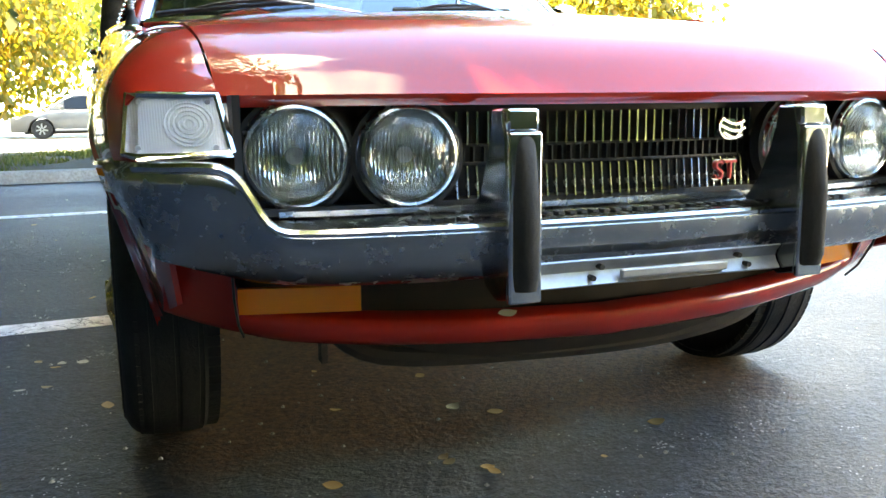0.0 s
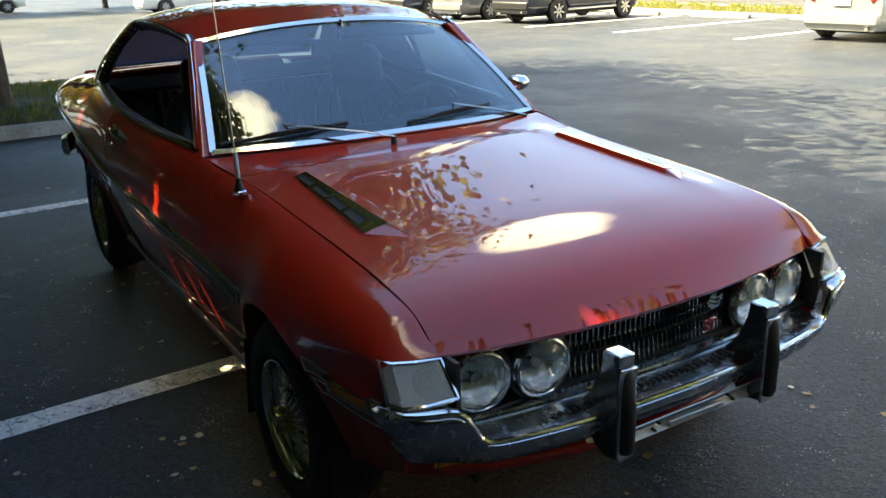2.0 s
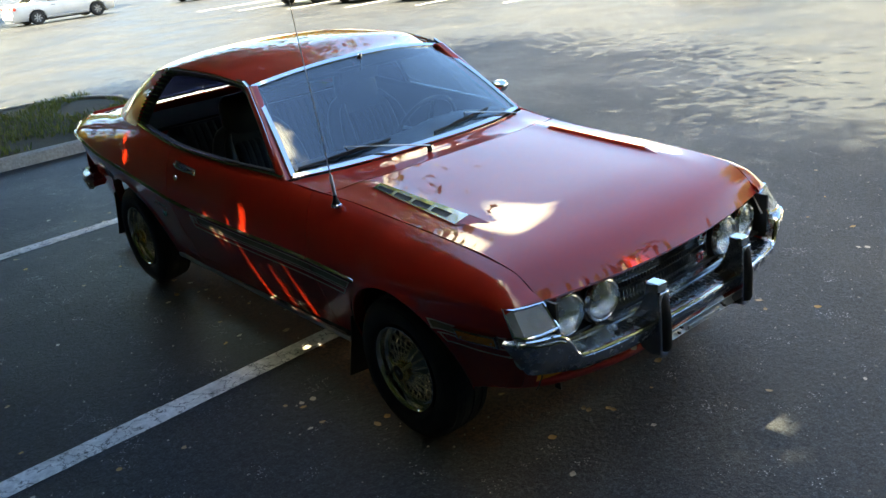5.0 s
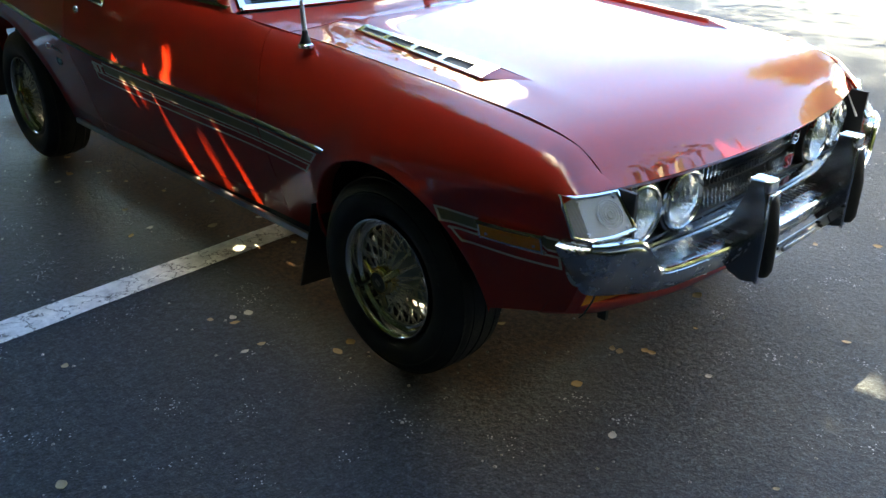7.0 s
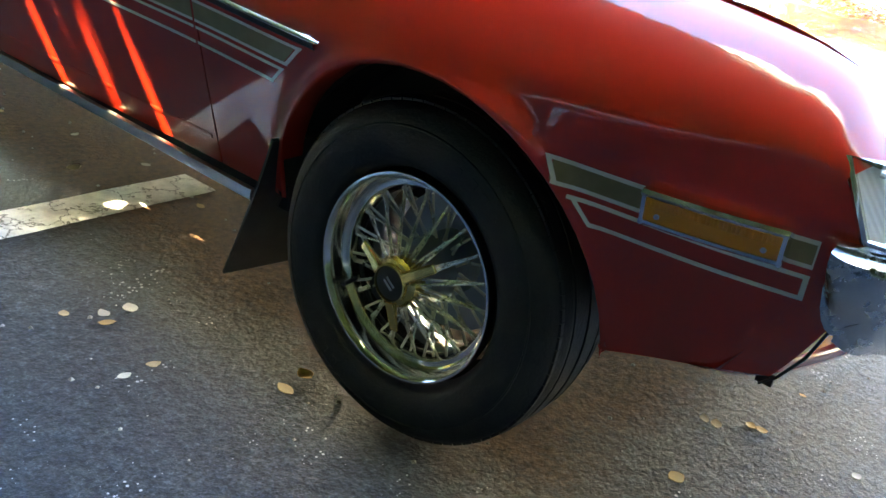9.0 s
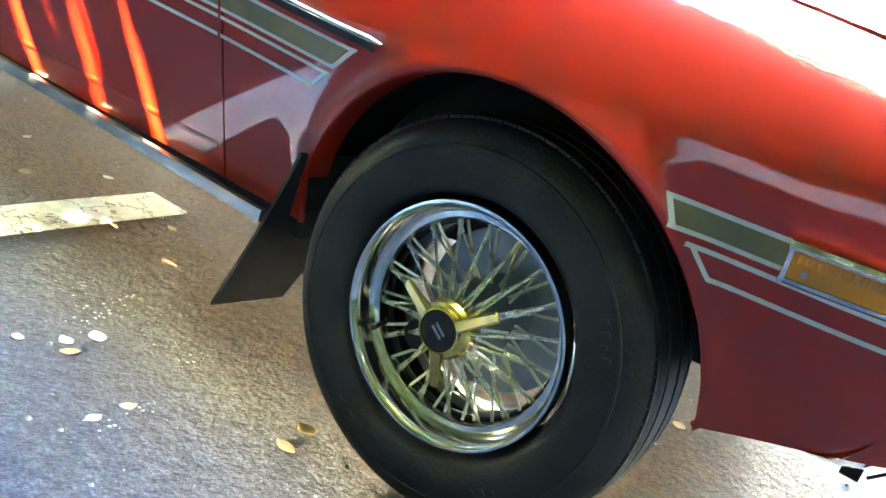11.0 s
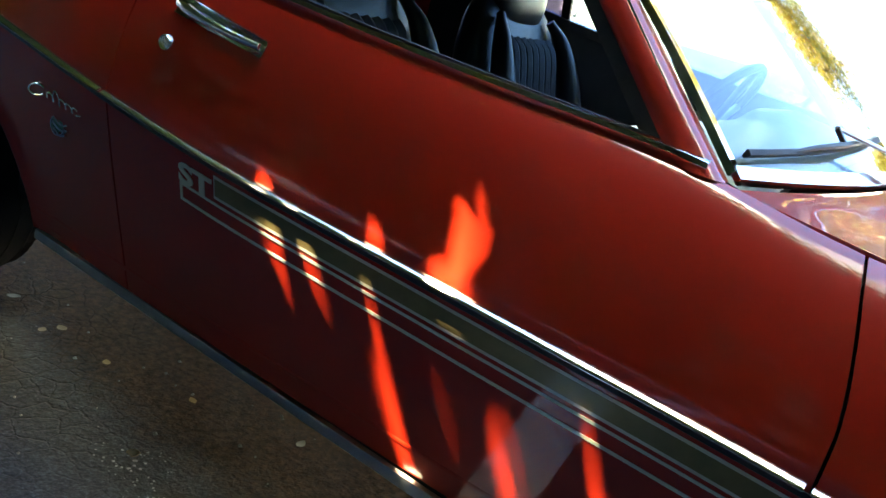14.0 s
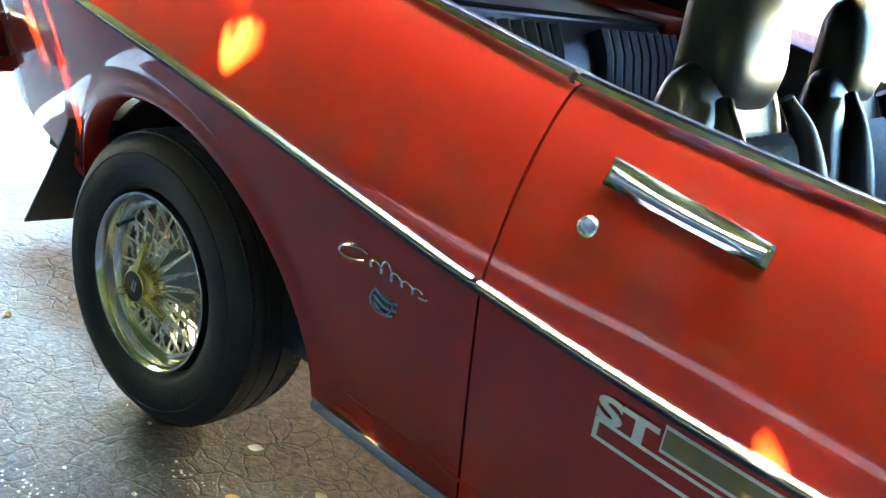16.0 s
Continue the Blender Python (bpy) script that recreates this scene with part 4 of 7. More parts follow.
def guard(x):
    """A bumper overrider: chrome horn with a ribbed rubber face."""
    outline = [(-0.722, 0.640), (-0.752, 0.640), (-0.764, 0.60), (-0.770, 0.52), (-0.772, 0.44), (-0.770, 0.395), (-0.735, 0.388), (-0.700, 0.40), (-0.668, 0.44), (-0.650, 0.47), (-0.655, 0.50), (-0.682, 0.53), (-0.704, 0.575), (-0.716, 0.61)]
    rows = []
    for u, k in ((-0.024, 0.94), (-0.021, 1.0), (0.021, 1.0), (0.024, 0.94)):
        cy, cz = -0.725, 0.51
        rows.append([(x + u, cy + (y - cy) * k, cz + (z - cz) * (0.99 if k < 1 else 1)) for y, z in outline])
    s = Shape().grid(rows, True)
    s.fan(rows[0], True).fan(rows[-1])
    e = part("overrider", s, DARK_HORN_CHROME, car, "upright chrome bumper guard with black rubber face", recalc=True)
    part("face_plate", Shape().box(x - 0.0235, -0.7755, 0.390, x + 0.0235, -0.7665, 0.612), CHROME, e, "bright chrome face plate", bevel=0.003)
    part("horn_cap", Shape().box(x - 0.0225, -0.768, 0.612, x + 0.0225, -0.716, 0.6415), CHROME, e, bevel=0.004)
    rub = Shape()
    rr = []
    for z, d in ((0.405, 0.004), (0.408, 0.022), (0.425, 0.030), (0.52, 0.032), (0.59, 0.026), (0.612, 0.016), (0.618, 0.004)):
        base = -0.772 + 0.008 * max(0, (z - 0.5) / 0.1)
        rr.append([(x + 0.0158 * math.sin(a), base + 0.006 - d * max(0, math.cos(a)) ** 0.6, z) for a in span(-math.pi / 2, math.pi / 2, 10)])
    rub.grid(rr)
    part("rubber_strip", rub, RUBBER, e, "ribbed black rubber face", thick=0.003, recalc=True)


guard(-0.246)
guard(0.222)

# number-plate bracket, bare
plate = Shape()
plate.grid([[(x, -0.742 + 0.012 * math.sin(math.pi * t), lerp(0.398, 0.436, t)) for x in (-0.215, -0.19, -0.10, -0.09, 0.09, 0.10, 0.17, 0.195)] for t in span(0, 1, 4)], flip=True)
pl = part("plate_bracket", plate, BRACKET, car, "bare grey number-plate bracket", thick=0.003)
part("bracket_channel", Shape().box(-0.085, -0.750, 0.405, 0.095, -0.742, 0.419), BRACKET, pl, bevel=0.003)
for hx, hz in ((-0.115, 0.424), (-0.128, 0.409), (0.118, 0.424), (0.135, 0.409)):
    part("bolt_hole", Shape().lathe([(-0.7475, 0.0005), (-0.7475, 0.004), (-0.735, 0.004)], 10, "y", (hx, 0, hz)), BLACK, pl)

# lower valance with its slot and amber indicators
val_plan = key((0.0, -0.602), (0.2, -0.593), (0.3, -0.578), (0.42, -0.552), (0.5, -0.532), (0.57, -0.513), (0.66, -0.494), (0.695, -0.484))
val_low = key((0.0, 0.270), (0.3, 0.280), (0.5, 0.294), (0.62, 0.325), (0.70, 0.356))
val_high = key((0.0, 0.320), (0.3, 0.329), (0.48, 0.340), (0.58, 0.354))
xs = span(-0.682, 0.682, 80)
rows = []
for x in xs:
    a = abs(x)
    y, zl, zh = val_plan(a), val_low(a), val_high(a)
    zh = lerp(zh, 0.50, min(1, max(0, (a - 0.585) / 0.012)))
    wrap = min(1, max(0, (a - 0.585) / 0.012)) * 0.07
    rows.append([(x, y + 0.12, zl - 0.004), (x, y + 0.05, zl - 0.003), (x, y + 0.028, zl + 0.002), (x, y + 0.016, zl + 0.010), (x, y + 0.002 - wrap * 0.5, lerp(zl, zh, 0.6)), (x, y - wrap, zh - 0.006), (x, y + 0.006 - wrap, zh), (x, y + 0.05 - wrap, zh + 0.002)])
part("valance", Shape().grid(rows, flip=True), RED, car, sharp=60)
seam = Shape().tube([(-x, val_plan(x) + y, z) for x, y, z in ((0.590, -0.062, 0.455), (0.592, -0.052, 0.42), (0.590, -0.040, 0.38), (0.583, -0.014, 0.335), (0.574, 0.008, 0.312))], 0.0022, 6)
for q in (seam, seam.mirrored()):
    part("valance_seam", q, BLACK, car, "dark seam between fender and valance")
part("valance_slot", Shape().grid([[(x, val_plan(abs(x)) + 0.062, z) for x in span(-0.44, 0.44, 30)] for z in (0.325, 0.46)]), UNDER, car, thick=0.01)
for sg in (-1, 1):
    s = Shape()
    ys = [(x, val_plan(abs(x)) + 0.012) for x in span(0.405, 0.578, 8)]
    s.grid([[(sg * x, y, z) for x, y in ys] for z in (0.347, 0.350, 0.382, 0.385)], flip=sg > 0)
    ind = part("indicator", s, AMBER, car, "amber front indicator lens", thick=0.012)
    ribs = Shape()
    for z in span(0.352, 0.380, 5):
        ribs.tube([(sg * x, y - 0.0005, z) for x, y in ys], 0.0014, 5)
    part("lens_rib", ribs, AMBER, ind)
# towing and suspension bits under the nose
under = Shape()
under.box(-0.20, -0.40, 0.235, 0.28, -0.20, 0.30)
rows = [[(x, y, 0.205 + 0.05 * abs((x - 0.02) / 0.36) ** 3 + dz) for x in span(-0.34, 0.38, 14)] for y, dz in ((-0.50, 0.06), (-0.46, 0.012), (-0.30, 0.0), (-0.16, 0.03))]
under.grid(rows)
under.tube(smooth([(-0.44, -0.40, 0.30), (-0.34, -0.43, 0.235), (-0.05, -0.44, 0.215), (0.20, -0.44, 0.215), (0.40, -0.42, 0.240), (0.52, -0.36, 0.30)], 5), 0.017, 8)
under.box(-0.458, -0.50, 0.255, -0.448, -0.475, 0.33)
under.tube([(-0.72, 0.05, 0.24), (0.72, 0.05, 0.24)], 0.022, 8)
part("front_suspension", under, UNDER, car)

# ---- floor, inner body ----
for name, q in (("engine_bay", (-0.56, -0.44, 0.335, 0.56, 0.40, 0.60)), ("floor_pan", (-0.66, 0.34, 0.245, 0.66, 2.00, 0.29)), ("boot_floor", (-0.55, 2.00, 0.29, 0.55, 3.15, 0.40)), ("bulkhead", (-0.645, 0.40, 0.29, 0.645, 0.52, 0.78)), ("rear_bulkhead", (-0.60, 2.16, 0.36, 0.60, 2.24, 0.86)), ("inner_sill", (-0.655, 0.50, 0.29, -0.645, 1.98, 0.50)), ("inner_sill", (0.645, 0.50, 0.29, 0.655, 1.98, 0.50))):
    part(name, Shape().box(*q), UNDER, car)
for sg in (-1, 1):
    for cy, r in ((0.0, 0.345), (2.385, 0.385)):
        s = Shape()
        rr = [[(sg * x, cy - r * math.cos(a), HUB_Z - 0.02 + r * math.sin(a)) for a in span(0.24 if cy < 1 else 0.02, math.pi - (0.0 if cy < 1 else 0.08), 20)] for x in (0.665, 0.45)]
        s.grid(rr, flip=sg > 0)
        s.fan([(sg * 0.45, cy - r * math.cos(a), HUB_Z - 0.02 + r * math.sin(a)) for a in span(0.24 if cy < 1 else 0.02, math.pi - (0.0 if cy < 1 else 0.08), 20)])
        part("wheel_well", s, UNDER, car, thick=0.006)

# ---- wheels ----
SPOKE = None


def wheel(name="wheel"):
    """Wire wheel; its outer side is -x. Origin at the middle of the tyre."""
    e = part(name, Shape().lathe([(-0.03, 0.03), (-0.075, 0.036), (-0.098, 0.040), (-0.104, 0.036), (-0.106, 0.030)], 32), GOLD, car, "chrome wire wheel with gold knock-off hub")
    tread = [(-0.062, 0.170), (-0.082, 0.176), (-0.092, 0.190), (-0.0965, 0.212), (-0.0955, 0.232), (-0.091, 0.248), (-0.084, 0.262), (-0.074, 0.2725), (-0.060, 0.2800)]
    for g in (-0.040, 0.0, 0.040):
        tread += [(g - 0.0045, 0.2845 - abs(g) * 0.03), (g - 0.004, 0.2815), (g + 0.004, 0.2815), (g + 0.0045, 0.2845 - abs(g) * 0.03)]
    tread += [(-p * 0.78, r) for p, r in tread[8::-1]]
    tread = [(p, 0.166 + (r - 0.166) * 0.928) for p, r in tread]
    tyre = part("tyre", Shape().lathe(tread, 72), TYRE, e, "black radial tyre", sharp=40, recalc=True)
    lugs = Shape()
    for k in range(84):
        m = Matrix.Rotation(2 * math.pi * k / 84, 4, "X")
        for sx in (-1, 1):
            lugs.box(sx * 0.056 - 0.012, -0.0088, 0.256, sx * 0.060 + 0.012, 0.0088, 0.2714 if sx < 0 else 0.2690, m)
    tagged(part("tread_block", lugs, TYRE, e), kind="stuff")
    marks = Shape()
    # raised sidewall lettering, worn past reading
    for k, a0 in enumerate((20, 27, 34, 41, 60, 64, 68, 72, 200, 207, 214, 221, 140, 144, 148)):
        m = Matrix.Rotation(radians(a0), 4, "X")
        marks.box(-0.0968, -0.007 if a0 % 4 else -0.004, 0.211, -0.0935, 0.005 if a0 % 4 else 0.003, 0.225 if k % 3 else 0.221, m)
    tagged(part("sidewall_mark", marks, TYRE, e), kind="stuff")
    part("sidewall_ring", Shape().lathe([(-0.0935, 0.2345), (-0.0950, 0.2355), (-0.0942, 0.2375), (-0.0910, 0.2380)], 64), TYRE, e)
    rim = [(-0.062, 0.1775), (-0.084, 0.1795), (-0.088, 0.1785), (-0.088, 0.1745), (-0.083, 0.1700), (-0.074, 0.1660), (-0.056, 0.1640), (-0.053, 0.1605), (-0.053, 0.1525), (-0.050, 0.1500), (-0.030, 0.1480), (-0.020, 0.1430), (0.03, 0.1420), (0.05, 0.155), (0.08, 0.170)]
    part("rim", Shape().lathe([(a, r * 0.924) for a, r in rim], 64), RIM_CHROME, e, "polished chrome rim", recalc=True)
    part("inner_rim_edge", Shape().lathe([(-0.033, 0.1383), (-0.036, 0.1350), (-0.033, 0.1322), (-0.028, 0.1332)], 48), BLACK, e)
    part("hub_core", Shape().lathe([(0.06, 0.055), (-0.02, 0.052), (-0.03, 0.045), (-0.074, 0.040)], 28), DULL_METAL, e)
    part("brake_disc", Shape().lathe([(0.045, 0.02), (0.042, 0.118), (0.052, 0.120), (0.055, 0.02)], 36), DULL_METAL, e)
    sp1 = Shape().tube([(-0.083, 0.0, 0.037), (-0.036, 0.0166, 0.1352)], 0.0023, 6).mesh("spoke")
    sp2 = Shape().tube([(-0.079, 0.0, 0.037), (-0.034, -0.0166, 0.1352)], 0.0023, 6).mesh("spoke")
    sp3 = Shape().tube([(-0.014, 0.0, 0.050), (-0.044, 0.0212, 0.1340)], 0.0023, 6).mesh("spoke")
    sp4 = Shape().tube([(-0.010, 0.0, 0.050), (-0.048, -0.0212, 0.1340)], 0.0023, 6).mesh("spoke")
    for k in range(18):
        for me, off in ((sp1, 0), (sp2, 7), (sp3, 3), (sp4, 12)):
            ob = part("spoke", me, SPOKE_METAL, e)
            ob.matrix_basis = Matrix.Rotation(radians(20 * k + off), 4, "X")
    # three-eared knock-off
    for k in range(3):
        ear = Shape()
        rr = []
        for t, w, h in ((0.0, 0.0115, 0.009), (0.35, 0.0095, 0.006), (0.8, 0.0088, 0.0045), (1.0, 0.0080, 0.0035)):
            zz = 0.030 + 0.052 * t
            xx = -0.104 + 0.010 * t
            rr.append([(xx - h, -w * 0.7, zz), (xx - h, w * 0.7, zz), (xx, w, zz), (xx + h * 0.5, w * 0.7, zz), (xx + h * 0.5, -w * 0.7, zz), (xx, -w, zz)])
        ear.grid(rr, True).fan(rr[-1])
        part("knock_off_ear", ear, GOLD, e, recalc=True, bevel=0.0015).matrix_basis = Matrix.Rotation(radians(120 * k + 52), 4, "X")
    part("hub_cap", Shape().lathe([(-0.100, 0.032), (-0.112, 0.030), (-0.113, 0.0275), (-0.109, 0.0265)], 32), GOLD, e)
    part("hub_emblem", Shape().lathe([(-0.109, 0.0268), (-0.111, 0.022), (-0.112, 0.0005)], 32), BLACK, e, "black hub centre with a worn emblem")
    em = Shape()
    for dz in (-0.006, 0.006):
        em.box(-0.1128, -0.010, dz * 0.6 - 0.0016, -0.1112, 0.010, dz * 0.6 + 0.0016, Matrix.Rotation(radians(35), 4, "X"))
    part("emblem_bars", em, DULL_METAL, e)
    part("valve", Shape().tube([(-0.05, 0.118, -0.062), (-0.075, 0.114, -0.060), (-0.088, 0.110, -0.058)], 0.0042, 7), BLACK, e)
    return e


w = wheel()
w.matrix_basis = pose(-0.658, AXLE_F - 0.006, 0.2865, 0, 0, 0)
w2 = copy_thing(w, pose(-0.662, AXLE_R, 0.294, 63, 0, 0))
w3 = copy_thing(w, pose(0.658, AXLE_F - 0.006, 0.2865, 20, 0, 180))
w4 = copy_thing(w, pose(0.662, AXLE_R, 0.294, 40, 0, 180))

for q in (w2, w4):
    q.scale = (1.0, 1.03, 1.03)

# mud flaps
for sg in (-1, 1):
    for y0, zt in ((0.318, 0.40), (2.755, 0.50)) if sg < 0 else ((2.755, 0.50),):
        front = y0 < 1
        s = Shape()
        rr = []
        for t in span(0, 1, 8):
            z = lerp(zt, 0.085 if front else 0.19, t)
            y = y0 + (0.13 if front else 0.20) * t ** 1.1
            rr.append([(sg * (0.735 - 0.03 * t), y, z), (sg * 0.56, y - 0.02, z)])
        s.grid(rr)
        part("mud_flap", s, RUBBER, car, "flat black rubber mud flap", thick=0.006)


# ---- side mouldings, stripes, sills ----
def on_side(y, z, off):
    """A place on the right flank, off metres proud of the paint."""
    if z <= shoulder_z(y):
        x = side_x(y, z)
    else:
        a = radians(round_deg(y))
        zs, zt = shoulder_z(y), top_z(y)
        a0 = radians(lean_deg(y))
        t = math.asin(min(1.0, lerp(math.sin(a0), math.sin(a), (z - zs) / (zt - zs))))
        xs, xt = side_x(y, zs), top_x(y)
        x = xt + (xs - xt) * (math.cos(t) - math.cos(a)) / (math.cos(a0) - math.cos(a))
    return Vector((-x - off, y, z))


def both_sides(name, shape, mat, parent, label="", **k):
    part(name, shape, mat, parent, label, **k)
    part(name, shape.mirrored(), mat, parent, label, **k)


def moulding(y0, y1, n, tip=False):
    path = [on_side(y, mould_z(y), 0.001) for y in span(y0, y1, n)]
    s = Shape()
    rows = []
    for i, p in enumerate(path):
        k = 0.35 if tip and i == 0 else 1.0
        rows.append([p + Vector((o, 0, u * k)) for o, u in ((0.004, -0.002), (-0.008, -0.002), (-0.0115 * k, 0.0003), (-0.0115 * k, 0.0018), (-0.0090 * k, 0.0043), (-0.0045 * k, 0.0064), (0.0, 0.0080), (0.004, 0.0088))])
    s.grid(rows)
    s.fan(rows[0], True).fan(rows[-1])
    return s


for a, b, n, tip in ((0.203, 0.512, 14, True), (0.520, 1.694, 30, False), (1.702, 3.20, 44, False)):
    both_sides("side_moulding", moulding(a, b, n, tip), MOULD_METAL, car, "thin chrome side moulding", recalc=True, sharp=60)
groove = Shape().grid([[on_side(y, mould_z(y) + dz, o) for y in span(0.215, 3.2, 90)] for dz, o in ((-0.0135, 0.0012), (-0.011, 0.005), (-0.002, 0.006))])
both_sides("moulding_insert", groove, RUBBER, car, "black rubber moulding insert", thick=0.002, recalc=True)


def decal(name, y0, y1, lo, hi, mat, n=40, slant=0.0, off=0.0009):
    """A painted band on the flank between two height curves; slant leans its ends."""
    s = Shape()
    cols = []
    for t in span(0, 1, n):
        col = []
        for k in (0, 1):
            y = lerp(y0, y1, t)
            h = (lo, hi)[k](y)
            y += slant * (h - (lo(y) + hi(y)) / 2) * (1 - t) ** 3
            col.append(on_side(y, h, off))
        cols.append(col)
    s.grid(cols)
    both_sides(name, s, mat, car, thick=0.0006)


def below(d):
    return lambda y: mould_z(y) - d


def tip_y(z):
    """The slanted front end of the door stripes."""
    return 0.244 + (0.572 - z) * 1.03


BANDS = ((0.0545, 0.0255, STRIPE_GOLD, 0.012, "stripe_fill"), (0.0255, 0.0205, STRIPE_WHITE, 0.0, "stripe_line"), (0.0595, 0.0545, STRIPE_WHITE, 0.0, "stripe_line"), (0.0715, 0.0665, STRIPE_WHITE, 0.0, "stripe_line"), (0.0985, 0.0930, STRIPE_WHITE, 0.0, "stripe_line"))
for lo, hi, mat, back, name in BANDS:
    y0 = tip_y(mould_z(0.28) - (lo + hi) / 2) + back
    decal(name, y0, 0.514, below(lo), below(hi), mat, 14, -1.0)
    decal(name, 0.520, 1.432 if lo < 0.065 else 1.514, below(lo), below(hi), mat, 34)
decal("stripe_end", 1.428, 1.434, below(0.0595), below(0.0205), STRIPE_WHITE, 2)
decal("stripe_end", 1.508, 1.514, below(0.0985), below(0.0665), STRIPE_WHITE, 2)


def fline(base, rise):
    return lambda y: base - rise * (y + 0.21)


for a, b in ((-0.342, -0.209), (-0.536, -0.508)):
    nose = a < -0.5
    decal("stripe_fill", a, b - (0 if nose else 0.010), fline(0.5325, 0.020), fline(0.558, 0.020), STRIPE_GOLD, 8)
    decal("stripe_line", a, b, fline(0.558, 0.020), fline(0.5635, 0.020), STRIPE_WHITE, 8)
    decal("stripe_line", a, b - (0 if nose else 0.012), fline(0.527, 0.020), fline(0.5325, 0.020), STRIPE_WHITE, 8)
decal("stripe_line", -0.536, -0.245, fline(0.514, 0.016), fline(0.5195, 0.016), STRIPE_WHITE, 16)
decal("stripe_line", -0.536, -0.278, fline(0.4845, 0.020), fline(0.490, 0.020), STRIPE_WHITE, 16)
decal("stripe_end", -0.538, -0.532, fline(0.527, 0.020), fline(0.5635, 0.020), STRIPE_WHITE, 2)
decal("stripe_end", -0.538, -0.532, fline(0.4845, 0.020), fline(0.5195, 0.016), STRIPE_WHITE, 2)


def slanted_end(ya, za, yb, zb, w=0.007):
    s = Shape()
    rows = [[on_side(lerp(ya, yb, t), lerp(za, zb, t), 0.001), on_side(lerp(ya, yb, t) - w, lerp(za, zb, t), 0.001)] for t in span(0, 1, 5)]
    both_sides("stripe_end", s.grid(rows), STRIPE_WHITE, car, thick=0.0006)


slanted_end(tip_y(mould_z(0.27) - 0.0205), mould_z(0.27) - 0.0205, tip_y(mould_z(0.29) - 0.0595), mould_z(0.29) - 0.0595, -0.009)
slanted_end(tip_y(mould_z(0.29) - 0.0665), mould_z(0.29) - 0.0665, tip_y(mould_z(0.31) - 0.0985), mould_z(0.31) - 0.0985, -0.008)
slanted_end(-0.207, 0.5635, -0.225, 0.5275)
slanted_end(-0.246, 0.5205, -0.278, 0.4860)

# writing on the door and the quarter panel
for sg in (-1, 1):
    word = letters("ST", 0.047, 0.0008, "side_letters", 0.0018)
    wide = max(v.co.x for v in word.vertices)
    for v in word.vertices:
        u = v.co.x / wide
        y = lerp(1.514, 1.438, u) if sg < 0 else lerp(1.438, 1.514, u)
        q = on_side(y, mould_z(1.514) - 0.0645 + v.co.y + (y - 1.514) * 0.075, 0.0016 + v.co.z)
        v.co = (q.x * -sg, q.y, q.z)
    part("side_letters", word, STRIPE_WHITE, car, "white ST lettering", sharp=30)


def script(rear, front):
    """A flowing badge reduced to a large open loop and a running coil, from one place along the flank to another."""
    length = 0.169
    coil = []
    for t in span(0, 1, 90):
        a = 2 * math.pi * 5.0 * t + 2.6
        tall = 0.0060 + 0.0075 * math.exp(-((t - 0.40) / 0.10) ** 2)
        coil.append((0.056 + 0.098 * t - 0.0052 * math.cos(a), 0.6030 + tall * 0.45 + tall * math.sin(a) - 0.004 * t))
    loop = [(0.028 + 0.029 * math.cos(a) + 0.004 * math.sin(a), 0.6035 + 0.0115 * math.sin(a) + 0.006 * math.cos(a)) for a in span(0.5, 5.7, 24)]
    s = Shape()
    for stroke in (loop, coil, [(0.152, 0.596), (0.160, 0.597), (0.168, 0.600)]):
        s.tube([on_side(lerp(rear, front, u / length), z, 0.0025) for u, z in stroke], 0.0019, 6)
    return s


for sg in (-1, 1):
    sh = script(1.938, 1.769) if sg < 0 else script(1.769, 1.938).mirrored()
    part("model_script", sh, MOULD_METAL, car, "slanted looping chrome script badge")
    q = on_side(1.855, 0.555, 0.002)
    em = part("quarter_emblem", dragon_badge(), CHROME, car, "chrome and green curled emblem")
    em.matrix_basis = pose(q.x * -sg, q.y, q.z, 0, 0, 90 * sg) @ Matrix.Diagonal((0.9, 0.9, 0.9, 1))
    part("emblem_field", Shape().box(-0.014, -0.001, -0.011, 0.017, 0.001, 0.011), GREEN, car).matrix_basis = em.matrix_basis.copy()

# side marker lamps
def marker_row(y, steps):
    return [on_side(y, fline(h, 0.045)(y), o) for h, o in steps]


BEZEL = ((0.5145, 0.0), (0.5150, 0.012), (0.5175, 0.0155), (0.5215, 0.0145), (0.5225, 0.009))
BEZEL_TOP = ((0.5525, 0.009), (0.5530, 0.0165), (0.5570, 0.0185), (0.5620, 0.0150), (0.5625, 0.0))
for rows_ in (BEZEL, BEZEL_TOP):
    both_sides("marker_bezel", Shape().grid([marker_row(y, rows_) for y in span(-0.344, -0.510, 8)]), CHROME, car, "chrome side marker frame", recalc=True)
for ya, yb in ((-0.344, -0.351), (-0.503, -0.510)):
    q = Shape().grid([marker_row(y, ((0.5150, o), (0.5600, o))) for y, o in ((ya, 0.0 if ya > -0.4 else 0.009), (ya - 0.001, 0.0155), (yb + 0.001, 0.0155), (yb, 0.009 if ya > -0.4 else 0.0))])
    both_sides("bezel_end", q, CHROME, car, recalc=True)
lens_rows = []
for y in span(-0.350, -0.504, 40):
    lens_rows.append(marker_row(y, ((0.521, 0.010), (0.5225, 0.0135), (0.540, 0.0140), (0.541, 0.0150), (0.5515, 0.0150), (0.553, 0.011))))
both_sides("marker_lens", Shape().grid(lens_rows), AMBER, car, "amber side marker lens", thick=0.003, recalc=True)
ribs = Shape()
for y in span(-0.356, -0.498, 30):
    ribs.tube([on_side(y, fline(h, 0.045)(y), 0.0152) for h in (0.5415, 0.5515)], 0.0012, 5)
